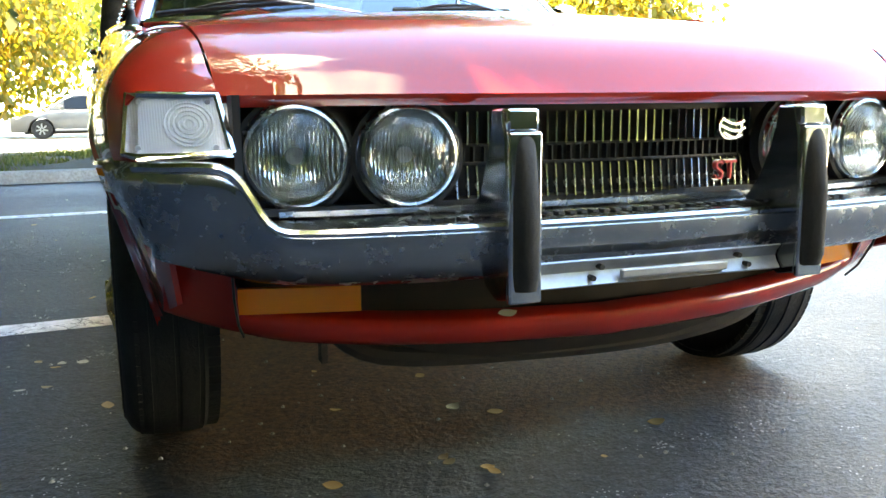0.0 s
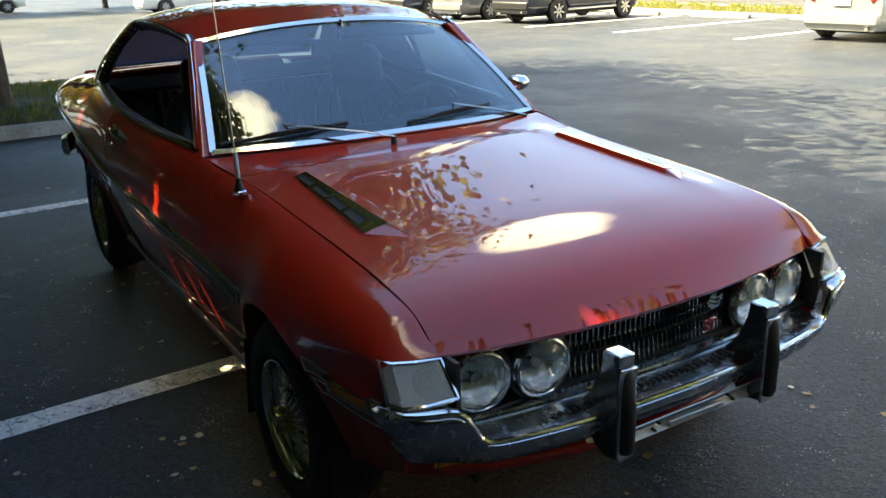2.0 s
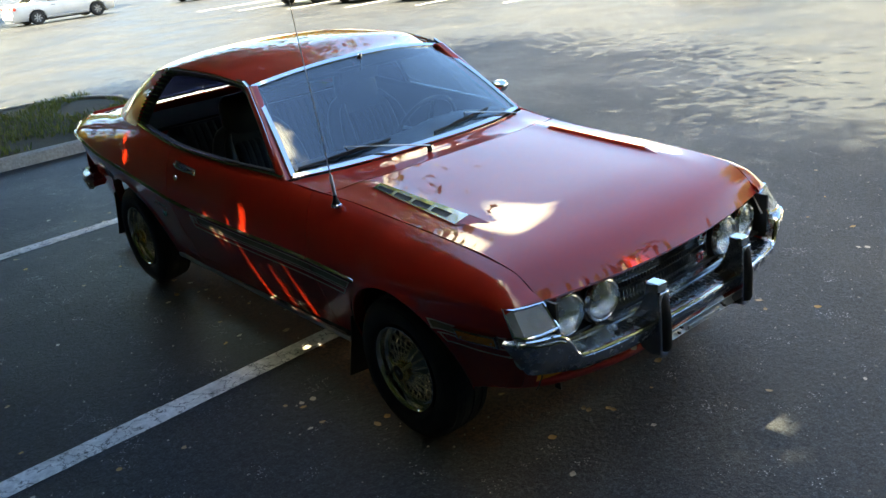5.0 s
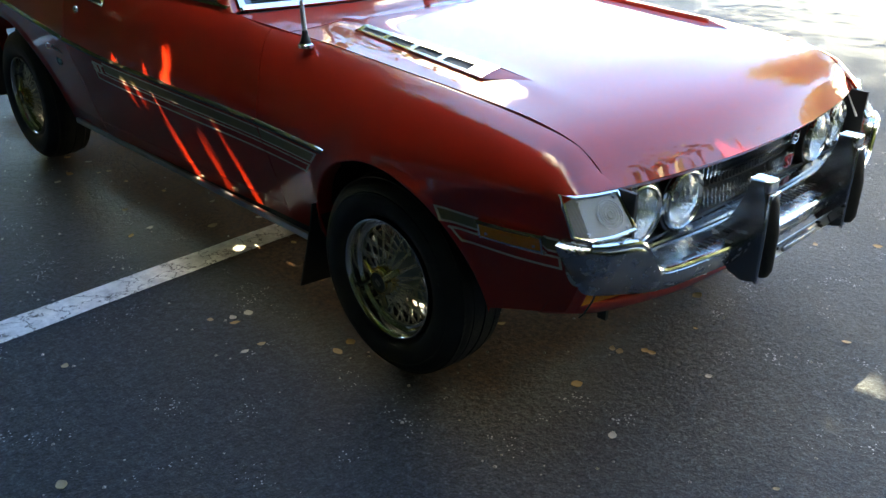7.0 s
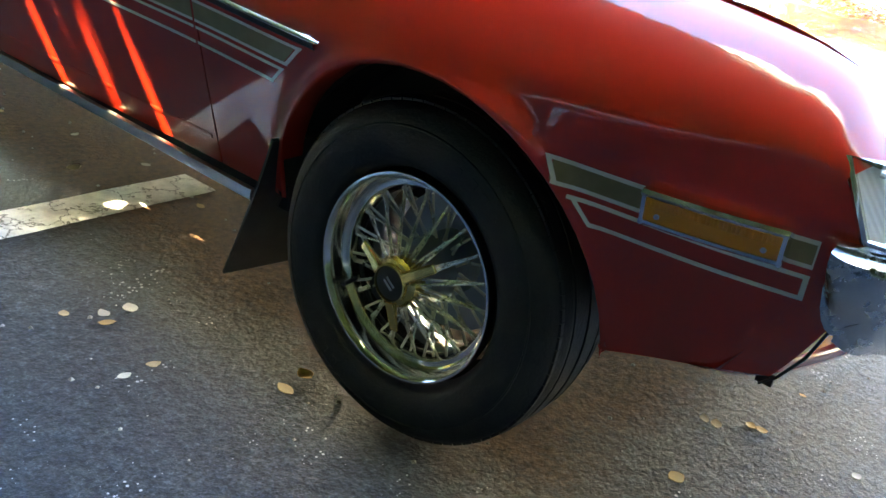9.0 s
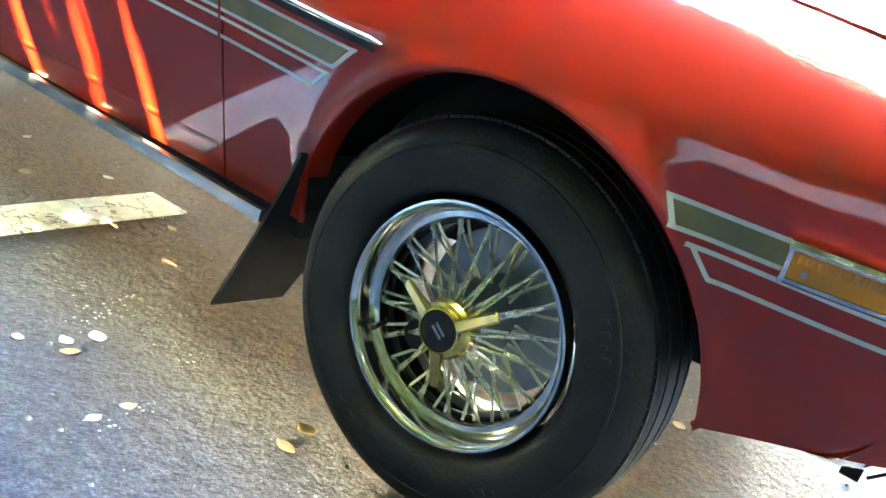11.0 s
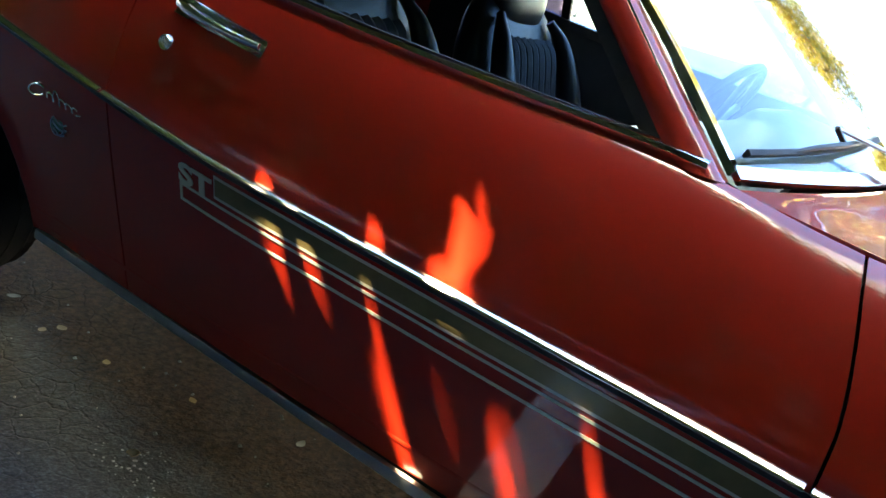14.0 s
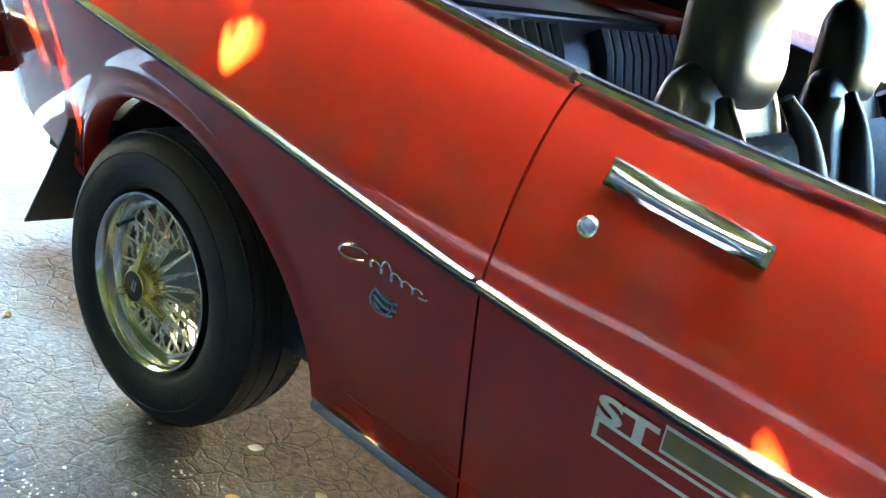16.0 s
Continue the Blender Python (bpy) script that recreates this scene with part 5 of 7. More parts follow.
both_sides("lens_rib", ribs, AMBER, car)
for y in (-0.366, -0.488):
    p = on_side(y, fline(0.531, 0.045)(y), 0.0)
    both_sides("lens_screw", Shape().lathe([(-0.0165, 0.0004), (-0.0165, 0.0032), (-0.010, 0.0036)], 10, "x", p), DULL_METAL, car)

# sill: painted rocker with a bright strip along its foot
path = [(-0.705, y, 0.268) for y in span(0.385, 2.005, 12)]
both_sides("sill_strip", Shape().sweep(path, [(-0.004, -0.010), (0.004, -0.010), (0.006, 0.000), (0.004, 0.010), (-0.004, 0.012)], lambda i: (-1, 0, 0)), SILL_METAL, car, "dull bright sill strip", recalc=True)
rows = [[(-side_x(y, 0.30) + o, y, z) for z, o in ((0.300, 0.004), (0.285, 0.010), (0.277, 0.016), (0.262, 0.06), (0.255, 0.12))] for y in span(0.36, 2.01, 10)]
both_sides("rocker_panel", Shape().grid(rows), RED, car, thick=0.004, recalc=True)
crease = Shape().grid([[on_side(y, 0.333 + dz, o) for y in span(0.52, 1.99, 30)] for dz, o in ((0.004, 0.0003), (0.0, 0.0016), (-0.006, 0.0003))])
both_sides("rocker_seam", crease, RED, car, thick=0.001)

# ---- window surrounds ----
sill_path = [on_side(y, top_z(y), 0.0) + Vector((0.004, 0, 0.002)) for y in span(0.765, 1.690, 30)]
SILL = [(-0.014, -0.003), (0.008, -0.003), (0.013, 0.002), (0.011, 0.009), (0.004, 0.013), (-0.006, 0.0135), (-0.014, 0.011)]
both_sides("window_sill_trim", Shape().sweep(sill_path, SILL, lambda i: (-1, 0, 0.2)), MOULD_METAL, car, "chrome sill strip", recalc=True)
sill_path = [on_side(y, top_z(y), 0.0) + Vector((0.004, 0, 0.002)) for y in span(1.698, 2.185, 18)]
both_sides("quarter_sill_trim", Shape().sweep(sill_path, SILL, lambda i: (-1, 0, 0.2)), MOULD_METAL, car, recalc=True)
seal = [on_side(y, top_z(y), 0.0) + Vector((0.027, 0, 0.0)) for y in span(0.765, 2.18, 40)]
both_sides("window_seal", Shape().sweep(seal, [(-0.012, -0.014), (0.010, -0.012), (0.011, 0.010), (0.004, 0.014), (-0.009, 0.012)], lambda i: (-1, 0, 0)), RUBBER, car, recalc=True)
top_path = [Vector((-0.669, 0.792, 0.880)), Vector((-0.605, 0.985, 1.045)), Vector((-0.556, 1.150, 1.178)), Vector((-0.552, 1.205, 1.204))]
both_sides("pillar_trim", Shape().sweep(top_path, [(-0.006, -0.010), (0.004, -0.010), (0.006, 0.0), (0.004, 0.010), (-0.006, 0.010)], lambda i: (-1, 0, 0.2)), MOULD_METAL, car, "bright window edge strip", recalc=True)
both_sides("pillar_seal", Shape().sweep([p + Vector((0.014, 0.030, -0.012)) for p in top_path], [(-0.012, -0.020), (0.006, -0.020), (0.010, 0.0), (0.006, 0.020), (-0.012, 0.020)], lambda i: (-1, 0, 0.2)), RUBBER, car, "black window seal along the pillar", recalc=True)
drip = [Vector((-rail_x(y) - 0.008, y, rail_z(y) - 0.004)) for y in span(1.18, 2.03, 18)]
both_sides("drip_rail", Shape().tube(drip, 0.0065, 6), CHROME, car)
inner_rail = [Vector((-rail_x(y) + 0.022, y, rail_z(y) - 0.022)) for y in span(1.24, 2.05, 18)]
both_sides("headliner_rail", Shape().tube(inner_rail, 0.020, 8), BLACK, car)
rows = [[(u * (rail_x(y) - 0.005), y, rail_z(y) - 0.030 + (roof_mid(y) - rail_z(y)) * (1 - abs(u) ** 2.6) * 0.8) for u in span(-0.94, 0.94, 16)] for y in span(1.27, 2.24, 12)]
part("headliner", Shape().grid(rows), BLACK, car, thick=0.006)

# ---- door handle and lock ----
def handle():
    s = Shape()
    # plate that leans with the door's line
    a, b = Vector((1.600, 0, 0.842)), Vector((1.408, 0, 0.822))
    rows = []
    for t in span(0, 1, 10):
        y, z = lerp(a.x, b.x, t), lerp(a.z, b.z, t)
        h = lerp(0.0150, 0.0125, t)
        rows.append([on_side(y, z + dz * h, o) for dz, o in ((-1.05, 0.0), (-1.0, 0.006), (-0.6, 0.004), (0.5, 0.003), (1.0, 0.006), (1.05, 0.0))])
    s.grid(rows)
    s.fan(rows[0], True).fan(rows[-1])
    grip = Shape()
    rows = []
    for t in span(0.04, 0.97, 14):
        y, z = lerp(a.x, b.x, t), lerp(a.z, b.z, t) + 0.002
        bow = 0.008 + 0.020 * math.sin(math.pi * min(1, t * 1.02)) ** 0.6
        h = lerp(0.0075, 0.0055, t)
        c = on_side(y, z, bow)
        rows.append([c + Vector((-h * 0.6 * math.cos(q), 0, h * math.sin(q))) for q in span(0, 2 * math.pi, 8)[:-1]])
    grip.grid(rows, True).fan(rows[0], True).fan(rows[-1])
    return s, grip


hp, hg = handle()
for flip in (False, True):
    g = (lambda q: q.mirrored()) if flip else (lambda q: q)
    e = part("door_handle", g(hp), CHROME, car, "long chrome door pull", recalc=True)
    part("grip", g(hg), CHROME, e, recalc=True)
    p = on_side(1.595, 0.779, 0.0)
    lock = part("door_lock", g(Shape().lathe([(0.002, 0.0135), (-0.006, 0.0130), (-0.0075, 0.0115), (-0.006, 0.0090), (-0.003, 0.0084), (-0.0035, 0.0004)], 28, "x", p)), MOULD_METAL, car, recalc=True, sharp=60)

# ---- bonnet vents ----
def vent_point(x, y, up):
    return Vector((x, y, hood_z(x, y) + up))


def bonnet_vent():
    """A raised wedge: bright slotted face outwards, painted step inwards."""
    outer = lambda y: -0.545 + 0.03 * (y + 0.14) / 0.5
    inner = lambda y: -0.478 + 0.0 * y
    plate, dark, step = Shape(), Shape(), Shape()

    def at(y, k, off=0.0):
        return vent_point(lerp(outer(y), inner(y), k), y, lerp(0.006, 0.012, k) + off)

    def slab(y0, y1, k0, k1):
        rows = [[at(y, k, o) for k, o in ((k0, -0.006), (k0, 0.0), (k1, 0.0), (k1, -0.006))] for y in span(y0, y1, 4)]
        plate.grid(rows)
        plate.fan(rows[0], True).fan(rows[-1])
    slab(-0.145, 0.362, 0.0, 0.16)
    slab(-0.145, 0.362, 0.62, 1.0)
    edges = (-0.145, -0.060, 0.030, 0.060, 0.150, 0.180, 0.270, 0.300, 0.352, 0.362)
    for y0, y1 in ((-0.145, -0.085), (0.010, 0.030), (0.122, 0.142), (0.234, 0.254), (0.346, 0.362)):
        slab(y0, y1, 0.16, 0.62)
    dark.grid([[at(y, k, -0.0035) for k in (0.05, 0.95)] for y in span(-0.13, 0.355, 8)])
    rows = [[vent_point(inner(y), y, 0.012), vent_point(inner(y) + 0.004, y, 0.009), vent_point(inner(y) + 0.010, y, 0.0)] for y in span(-0.145, 0.362, 8)]
    tip = Vector((-0.462, -0.235, hood_z(-0.462, -0.235) + 0.0005))
    step.grid(rows)
    step.grid([[at(-0.145, k, -0.002).lerp(tip, t) for k in span(0, 1, 4)] for t in span(0, 1, 5)])
    step.add([rows[0][0], rows[0][2], tip], [(0, 1, 2)])
    step.add([at(0.362, 0), at(0.362, 1), vent_point(inner(0.362) + 0.01, 0.375, 0), vent_point(outer(0.362), 0.375, 0)], [(0, 1, 2, 3)])
    return plate, dark, step


pv, dv, sv = bonnet_vent()
for flip in (False, True):
    g = (lambda q: q.mirrored()) if flip else (lambda q: q)
    e = part("bonnet_vent", g(pv), CHROME, car, "slotted chrome bonnet vent", recalc=True)
    part("vent_floor", g(dv), BLACK, e, thick=0.002)
    part("vent_step", g(sv), RED, e, recalc=True)

# ---- wipers, aerial, mirrors ----
def wiper(pivot, x_tip, x_near, x_joint):
    px, py, pz = pivot
    e = part("wiper", Shape().lathe([(-0.02, 0.010), (0.012, 0.011), (0.020, 0.009), (0.022, 0.001)], 14, "z", pivot), BLACK, car, "black wiper on a steel arm")
    def on_glass(x, t, off):
        p = screen(x / 0.61, t)
        return p + Vector((0, -0.68, 0.73)) * off
    j = on_glass(x_joint, 0.115, 0.030)
    arm = Shape()
    a = Vector((px, py, pz + 0.020))
    m = a.lerp(on_glass(x_joint, 0.10, 0.03), 0.33) + Vector((0, 0, 0.006))
    rows = []
    for p, w in ((a, 0.010), (m, 0.0085), (m.lerp(j, 0.5), 0.0045), (j, 0.004)):
        rows.append([p + Vector((0, dy * w, dz * 0.004)) for dy, dz in ((-1, 0), (-0.5, 1), (0.5, 1), (1, 0), (0.5, -0.6), (-0.5, -0.6))])
    arm.grid(rows, True).fan(rows[0], True).fan(rows[-1])
    part("wiper_arm", arm, DULL_METAL, e, recalc=True)
    blade = Shape()
    pts = [on_glass(x, 0.050 + 0.055 * (x - x_tip) / (x_near - x_tip), 0.007) for x in span(x_tip, x_near, 12)]
    blade.sweep(pts, [(-0.006, -0.002), (0.004, -0.005), (0.006, -0.004), (0.006, 0.004), (0.004, 0.005), (-0.006, 0.002)], lambda i: (0, -0.68, 0.73))
    part("blade", blade, RUBBER, e, recalc=True)
    bridge = Shape()
    top = pts[len(pts) // 2] + Vector((0, -0.68, 0.73)) * 0.016
    bridge.tube([pts[2], pts[4] + Vector((0, -0.007, 0.010)), top, pts[-4] + Vector((0, -0.007, 0.010)), pts[-2]], [0.003, 0.004, 0.005, 0.004, 0.003], 6)
    bridge.tube([top, j], 0.004, 6)
    part("blade_bridge", bridge, BLACK, e)


wiper((-0.084, 0.536, 0.866), -0.585, -0.19, -0.40)
wiper((0.568, 0.680, 0.846), 0.02, 0.40, 0.22)
AERIAL_FOOT = Shape().lathe([(-0.012, 0.021), (-0.004, 0.0205), (-0.001, 0.017)], 20, "z", (-0.680, 0.375, 0.832))
aer = part("aerial", Shape().lathe([(-0.010, 0.017), (0.0, 0.0165), (0.012, 0.012), (0.022, 0.008), (0.030, 0.0085), (0.034, 0.006)], 18, "z", (-0.680, 0.375, 0.832)), BLACK, car, "thin whip aerial on a spring base")
coil = Shape().tube([(-0.680 + 0.0052 * math.cos(a), 0.376 + 0.0052 * math.sin(a) + 0.0006 * a / 6.28, 0.864 + 0.0062 * a / 6.28) for a in span(0, 2 * math.pi * 12, 144)], 0.0024, 6)
coil.tube([(-0.680, 0.376, 0.862), (-0.680, 0.383, 0.942)], 0.0034, 8)
part("aerial_foot", AERIAL_FOOT, CHROME, aer, "chrome foot ring")
part("spring", coil, DULL_METAL, aer)
part("mast", Shape().tube([(-0.680, 0.383, 0.940), (-0.681, 0.45, 1.45), (-0.682, 0.50, 1.90)], [0.0024, 0.0018, 0.0012], 6), DULL_METAL, aer)
mir = part("door_mirror", Shape().lathe([(0.0, 0.040), (-0.010, 0.041), (-0.028, 0.034), (-0.040, 0.018), (-0.044, 0.002)], 24, "y"), CHROME, car, "small chrome door mirror", recalc=True)
mir.matrix_basis = pose(0.735, 0.955, 0.945, 0, 0, -12) @ Matrix.Diagonal((1.25, 1, 0.8, 1))
part("mirror_glass", Shape().lathe([(0.001, 0.038), (0.002, 0.001)], 24, "y"), MIRROR, mir)
part("mirror_stalk", Shape().tube([(-0.01, -0.02, -0.03), (-0.02, -0.01, -0.06), (-0.028, 0.0, -0.085)], [0.010, 0.011, 0.018], 10), CHROME, mir)

# ---- cabin ----
def seat_shape(w, rows_, n=24):
    """A padded form: rows of (y, z, half depth, share of the half width), rounded from row to row."""
    s = Shape()
    zs = [r[1] for r in rows_]
    fy, fd, fk = (key(*[(r[1], r[c]) for r in rows_]) for c in (0, 2, 3))
    rr = []
    for t in span(0, 1, n):
        z = lerp(zs[0], zs[-1], (1 - math.cos(math.pi * t)) / 2)
        y, d, k = fy(z), fd(z), fk(z)
        rr.append([(w * k * math.copysign(abs(math.cos(a)) ** 0.62, math.cos(a)), y + d * math.copysign(abs(math.sin(a)) ** 0.75, math.sin(a)), z) for a in span(0, 2 * math.pi, 36)[:-1]])
    s.grid(rr, True).fan(rr[0], True).fan(rr[-1])
    return s


def bucket_seat(x, y):
    e = part("front_seat", seat_shape(0.245, ((0.10, 0.36, 0.24, 0.88), (0.08, 0.38, 0.27, 0.98), (0.08, 0.44, 0.275, 1.0), (0.09, 0.475, 0.25, 0.96), (0.09, 0.487, 0.18, 0.78))), VINYL, car, "black vinyl bucket seat with ribbed centre", recalc=True, sharp=70)
    e.matrix_basis = pose(x, y, 0)
    part("backrest", seat_shape(0.235, ((0.33, 0.42, 0.05, 0.80), (0.340, 0.46, 0.072, 0.95), (0.375, 0.62, 0.075, 1.0), (0.420, 0.78, 0.062, 0.98), (0.440, 0.86, 0.052, 0.90), (0.455, 0.92, 0.040, 0.74), (0.460, 0.945, 0.018, 0.55))), VINYL, e, recalc=True, sharp=70)
    part("headrest", seat_shape(0.128, ((0.450, 0.862, 0.020, 0.70), (0.452, 0.880, 0.046, 0.92), (0.455, 0.95, 0.060, 1.0), (0.468, 1.02, 0.055, 0.97), (0.478, 1.065, 0.036, 0.86), (0.482, 1.082, 0.012, 0.62))), VINYL, e, "smooth padded head restraint", recalc=True, sharp=70)
    for k in range(-3, 4):
        rib = Shape().tube(smooth([(0.034 * k, 0.275, 0.50), (0.034 * k, 0.292, 0.60), (0.034 * k, 0.322, 0.72), (0.034 * k, 0.355, 0.825), (0.034 * k, 0.382, 0.852)], 4), 0.0195, 8)
        part("back_rib", rib, CLOTH, e)
        part("cushion_rib", Shape().tube(smooth([(0.034 * k, -0.13, 0.466), (0.034 * k, 0.05, 0.480), (0.034 * k, 0.24, 0.474)], 4), 0.0195, 8), CLOTH, e)
    for sg in (-1, 1):
        path = smooth([(sg * 0.165, 0.285, 0.47), (sg * 0.180, 0.262, 0.54), (sg * 0.186, 0.275, 0.64), (sg * 0.182, 0.315, 0.76), (sg * 0.165, 0.362, 0.86), (sg * 0.135, 0.400, 0.91)], 5)
        rad = [0.024 + 0.013 * math.sin(math.pi * min(1, i / (len(path) - 1) * 1.1)) - (0.012 * (i / (len(path) - 1)) ** 3) for i in range(len(path))]
        part("side_bolster", Shape().tube(path, rad, 16), VINYL, e, sharp=70)


bucket_seat(-0.34, 1.21)
bucket_seat(0.34, 1.21)
bench = part("rear_bench", seat_shape(0.58, ((1.93, 0.36, 0.24, 0.95), (1.93, 0.46, 0.25, 1.0), (1.94, 0.50, 0.22, 0.97))), VINYL, car, recalc=True)
part("bench_back", seat_shape(0.58, ((2.09, 0.48, 0.06, 0.95), (2.13, 0.66, 0.085, 1.0), (2.18, 0.84, 0.07, 0.98), (2.20, 0.895, 0.03, 0.92))), VINYL, bench, recalc=True)
for k in range(-9, 10):
    if k:
        part("bench_rib", Shape().tube([(0.045 * k + math.copysign(0.06, k), 2.005, 0.54), (0.045 * k + math.copysign(0.06, k), 2.045, 0.68), (0.045 * k + math.copysign(0.06, k), 2.098, 0.84), (0.045 * k + math.copysign(0.06, k), 2.128, 0.885)], 0.024, 8), CLOTH, bench)
part("parcel_shelf", Shape().box(-0.60, 2.20, 0.885, 0.60, 2.72, 0.905), SHELF, car)
both_sides("pillar_lining", Shape().grid([[Vector(p) + Vector((0.022, 0, 0)) for p in zip_row] for zip_row in c_rows()]), PILLAR_TRIM, car, "black inner pillar trim", thick=0.004)
for sg in (-1, 1):
    s = Shape().grid([[(sg * 0.665, y, 0.30), (sg * 0.650, y, 0.55), (sg * 0.640, y, 0.60), (sg * 0.672, y, 0.78), (sg * (top_x(y) - 0.035), y, top_z(y) - 0.012)] for y in span(0.56, 2.15, 16)], flip=sg < 0)
    part("door_card", s, VINYL, car, "black vinyl door trim", thick=0.006)
    part("window_crank", Shape().tube([(sg * 0.635, 1.0, 0.62), (sg * 0.615, 1.0, 0.62), (sg * 0.612, 1.06, 0.66)], 0.008, 8), CHROME, car)
dash = Shape()
prof = [(0.72, 0.845), (0.82, 0.868), (0.90, 0.872), (0.955, 0.858), (0.965, 0.82), (0.94, 0.74), (0.93, 0.62), (0.80, 0.60)]
dash.grid([[(x, y - 0.06 * abs(x / 0.62) ** 3 * 0.3, z + 0.025 * math.exp(-((x - 0.33) / 0.16) ** 4) * (1 if 0.85 < y < 0.97 else 0.4)) for y, z in prof] for x in span(-0.62, 0.62, 30)])
part("dashboard", dash, VINYL, car, "black vinyl dashboard with instrument hood", thick=0.01, recalc=True)
wheel_ = part("steering_wheel", Shape().tube([(0.185 * math.cos(a), 0.185 * math.sin(a), 0) for a in span(0, 2 * math.pi, 40)], 0.0115, 8, False), VINYL, car, "thin-rimmed black steering wheel")
wheel_.matrix_basis = pose(0.335, 1.085, 0.800, -62, 0, 0)
for a in (-20, 200, 270):
    part("wheel_spoke", Shape().tube([(0, 0, -0.02), (0.183 * math.cos(radians(a)), 0.183 * math.sin(radians(a)), 0)], 0.009, 8), DULL_METAL, wheel_)
part("wheel_boss", Shape().lathe([(-0.12, 0.025), (-0.03, 0.03), (-0.01, 0.045), (0.008, 0.04), (0.012, 0.001)], 20, "z"), VINYL, wheel_)
rv = part("rear_view_mirror", Shape().box(-0.115, -0.012, -0.030, 0.115, 0.012, 0.030), BLACK, car, "wide rear-view mirror", bevel=0.006)
rv.matrix_basis = pose(0.0, 1.115, 1.140, 8, 0, 8)
part("mirror_glass", Shape().box(-0.108, 0.0125, -0.025, 0.108, 0.0140, 0.025), MIRROR, rv)
part("mirror_stem", Shape().tube([(0, -0.01, 0.02), (0, -0.02, 0.07), (0, -0.015, 0.10)], 0.008, 8), CHROME, rv)
for sg in (-1, 1):
    vis = part("sun_visor", Shape().box(-0.20, -0.075, -0.008, 0.20, 0.075, 0.008), CLOTH, car, bevel=0.006)
    vis.matrix_basis = pose(sg * 0.27, 1.225, 1.172, 12, 0, sg * 5)
rl = Shape().box(-0.11, -0.012, -0.045, 0.11, 0.012, 0.045)
for sg in (-1, 1):
    part("tail_lamp", rl, LETTER_RED, car, "red tail lamp", bevel=0.006).location = (sg * 0.50, 3.285, 0.70)
part("exhaust", Shape().tube([(0.30, 2.3, 0.20), (0.35, 2.9, 0.20), (0.35, 3.36, 0.21)], 0.02, 10), DULL_METAL, car)

# left side windows, wound up, with the slim post between them
def left_pane(y0, y1, n=14):
    rows = []
    for y in span(y0, y1, n):
        lean = min(1.0, max(0.0, (y - 0.83) / 0.33))
        hi = min(rail_z(max(y, 1.15)) - 0.010, lerp(0.905, 1.185, lean))
        lo = top_z(y) - 0.010
        xl, xh = top_x(y) - 0.012, lerp(0.668, rail_x(max(y, 1.15)) + 0.004, min(1.0, (hi - 0.87) / 0.32))
        rows.append([(lerp(xl, xh, t) + 0.010 * math.sin(math.pi * t), y, lerp(lo, hi, t)) for t in span(0, 1, 6)])
    return Shape().grid(rows)


for a, b, name in ((0.835, 1.665, "door_window"), (1.70, 2.06, "quarter_window")):
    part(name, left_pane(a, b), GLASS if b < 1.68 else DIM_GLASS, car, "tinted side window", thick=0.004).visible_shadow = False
part("window_divider", Shape().sweep([(0.728, 1.69, 0.90), (0.655, 1.68, 1.07), (0.556, 1.665, 1.226)], [(-0.006, -0.014), (0.006, -0.014), (0.006, 0.014), (-0.006, 0.014)], lambda i: (1, 0, 0.4)), BLACK, car, recalc=True)


# ---- the car park ----
def fall(x, y):
    """The car park falls gently away beyond the coupe."""
    return 0.010 - 0.010 * max(0, min(x, 45) - 3) - 0.015 * max(0, min(y, 60) - 4)


xs = [-400, -120, -40, -20, -10, -5, 0, 3, 8, 12, 16, 20, 30, 45, 120, 400]
ys = [-400, -120, -40, -20, -10, -5, 0, 4, 8, 12, 16, 20, 30, 45, 60, 120, 400]
ground = part("ground", Shape().grid([[(x, y, fall(x, y)) for x in xs] for y in ys[::-1]], flip=True), ASPHALT)
tagged(ground, "worn dark asphalt of a car park", "asphalt", kind="structure")


def flat_strip(name, a, b, w, label, z=0.004):
    """A painted line from a to b with slightly ragged edges."""
    a, b = Vector((*a, 0)), Vector((*b, 0))
    d = (b - a).normalized()
    n = Vector((-d.y, d.x, 0))
    count = max(8, int((b - a).length / 0.06))
    rows = []
    for i, t in enumerate(span(0, 1, count)):
        p = a.lerp(b, t)
        e1 = 0.004 * noise.noise(Vector((p.x * 9, p.y * 9, 1.0)))
        e2 = 0.004 * noise.noise(Vector((p.x * 9, p.y * 9, 7.0)))
        p = Vector((p.x, p.y, fall(p.x, p.y)))
        rows.append([p - n * (w / 2 + e1) + Vector((0, 0, z - 0.003)), p - n * (w / 2 - 0.006 + e1) + Vector((0, 0, z)), p + n * (w / 2 - 0.006 + e2) + Vector((0, 0, z)), p + n * (w / 2 + e2) + Vector((0, 0, z - 0.003))])
    return tagged(part(name, Shape().grid(rows), LINE_PAINT), label, "line marking", "parking bay lines", "structure")


flat_strip("bay_line", (-5.2, 0.735), (-0.36, 0.982), 0.125, "worn white bay line on asphalt")
flat_strip("bay_line", (-5.2, 3.62), (-0.36, 3.86), 0.125, "worn white bay line on asphalt")
for y in (6.0, 9.3, 12.6, 15.9, 19.2, 22.5, 25.8, 29.1):
    flat_strip("bay_line", (12.0, y), (18.2, y + 0.66), 0.12, "worn white bay line on asphalt")


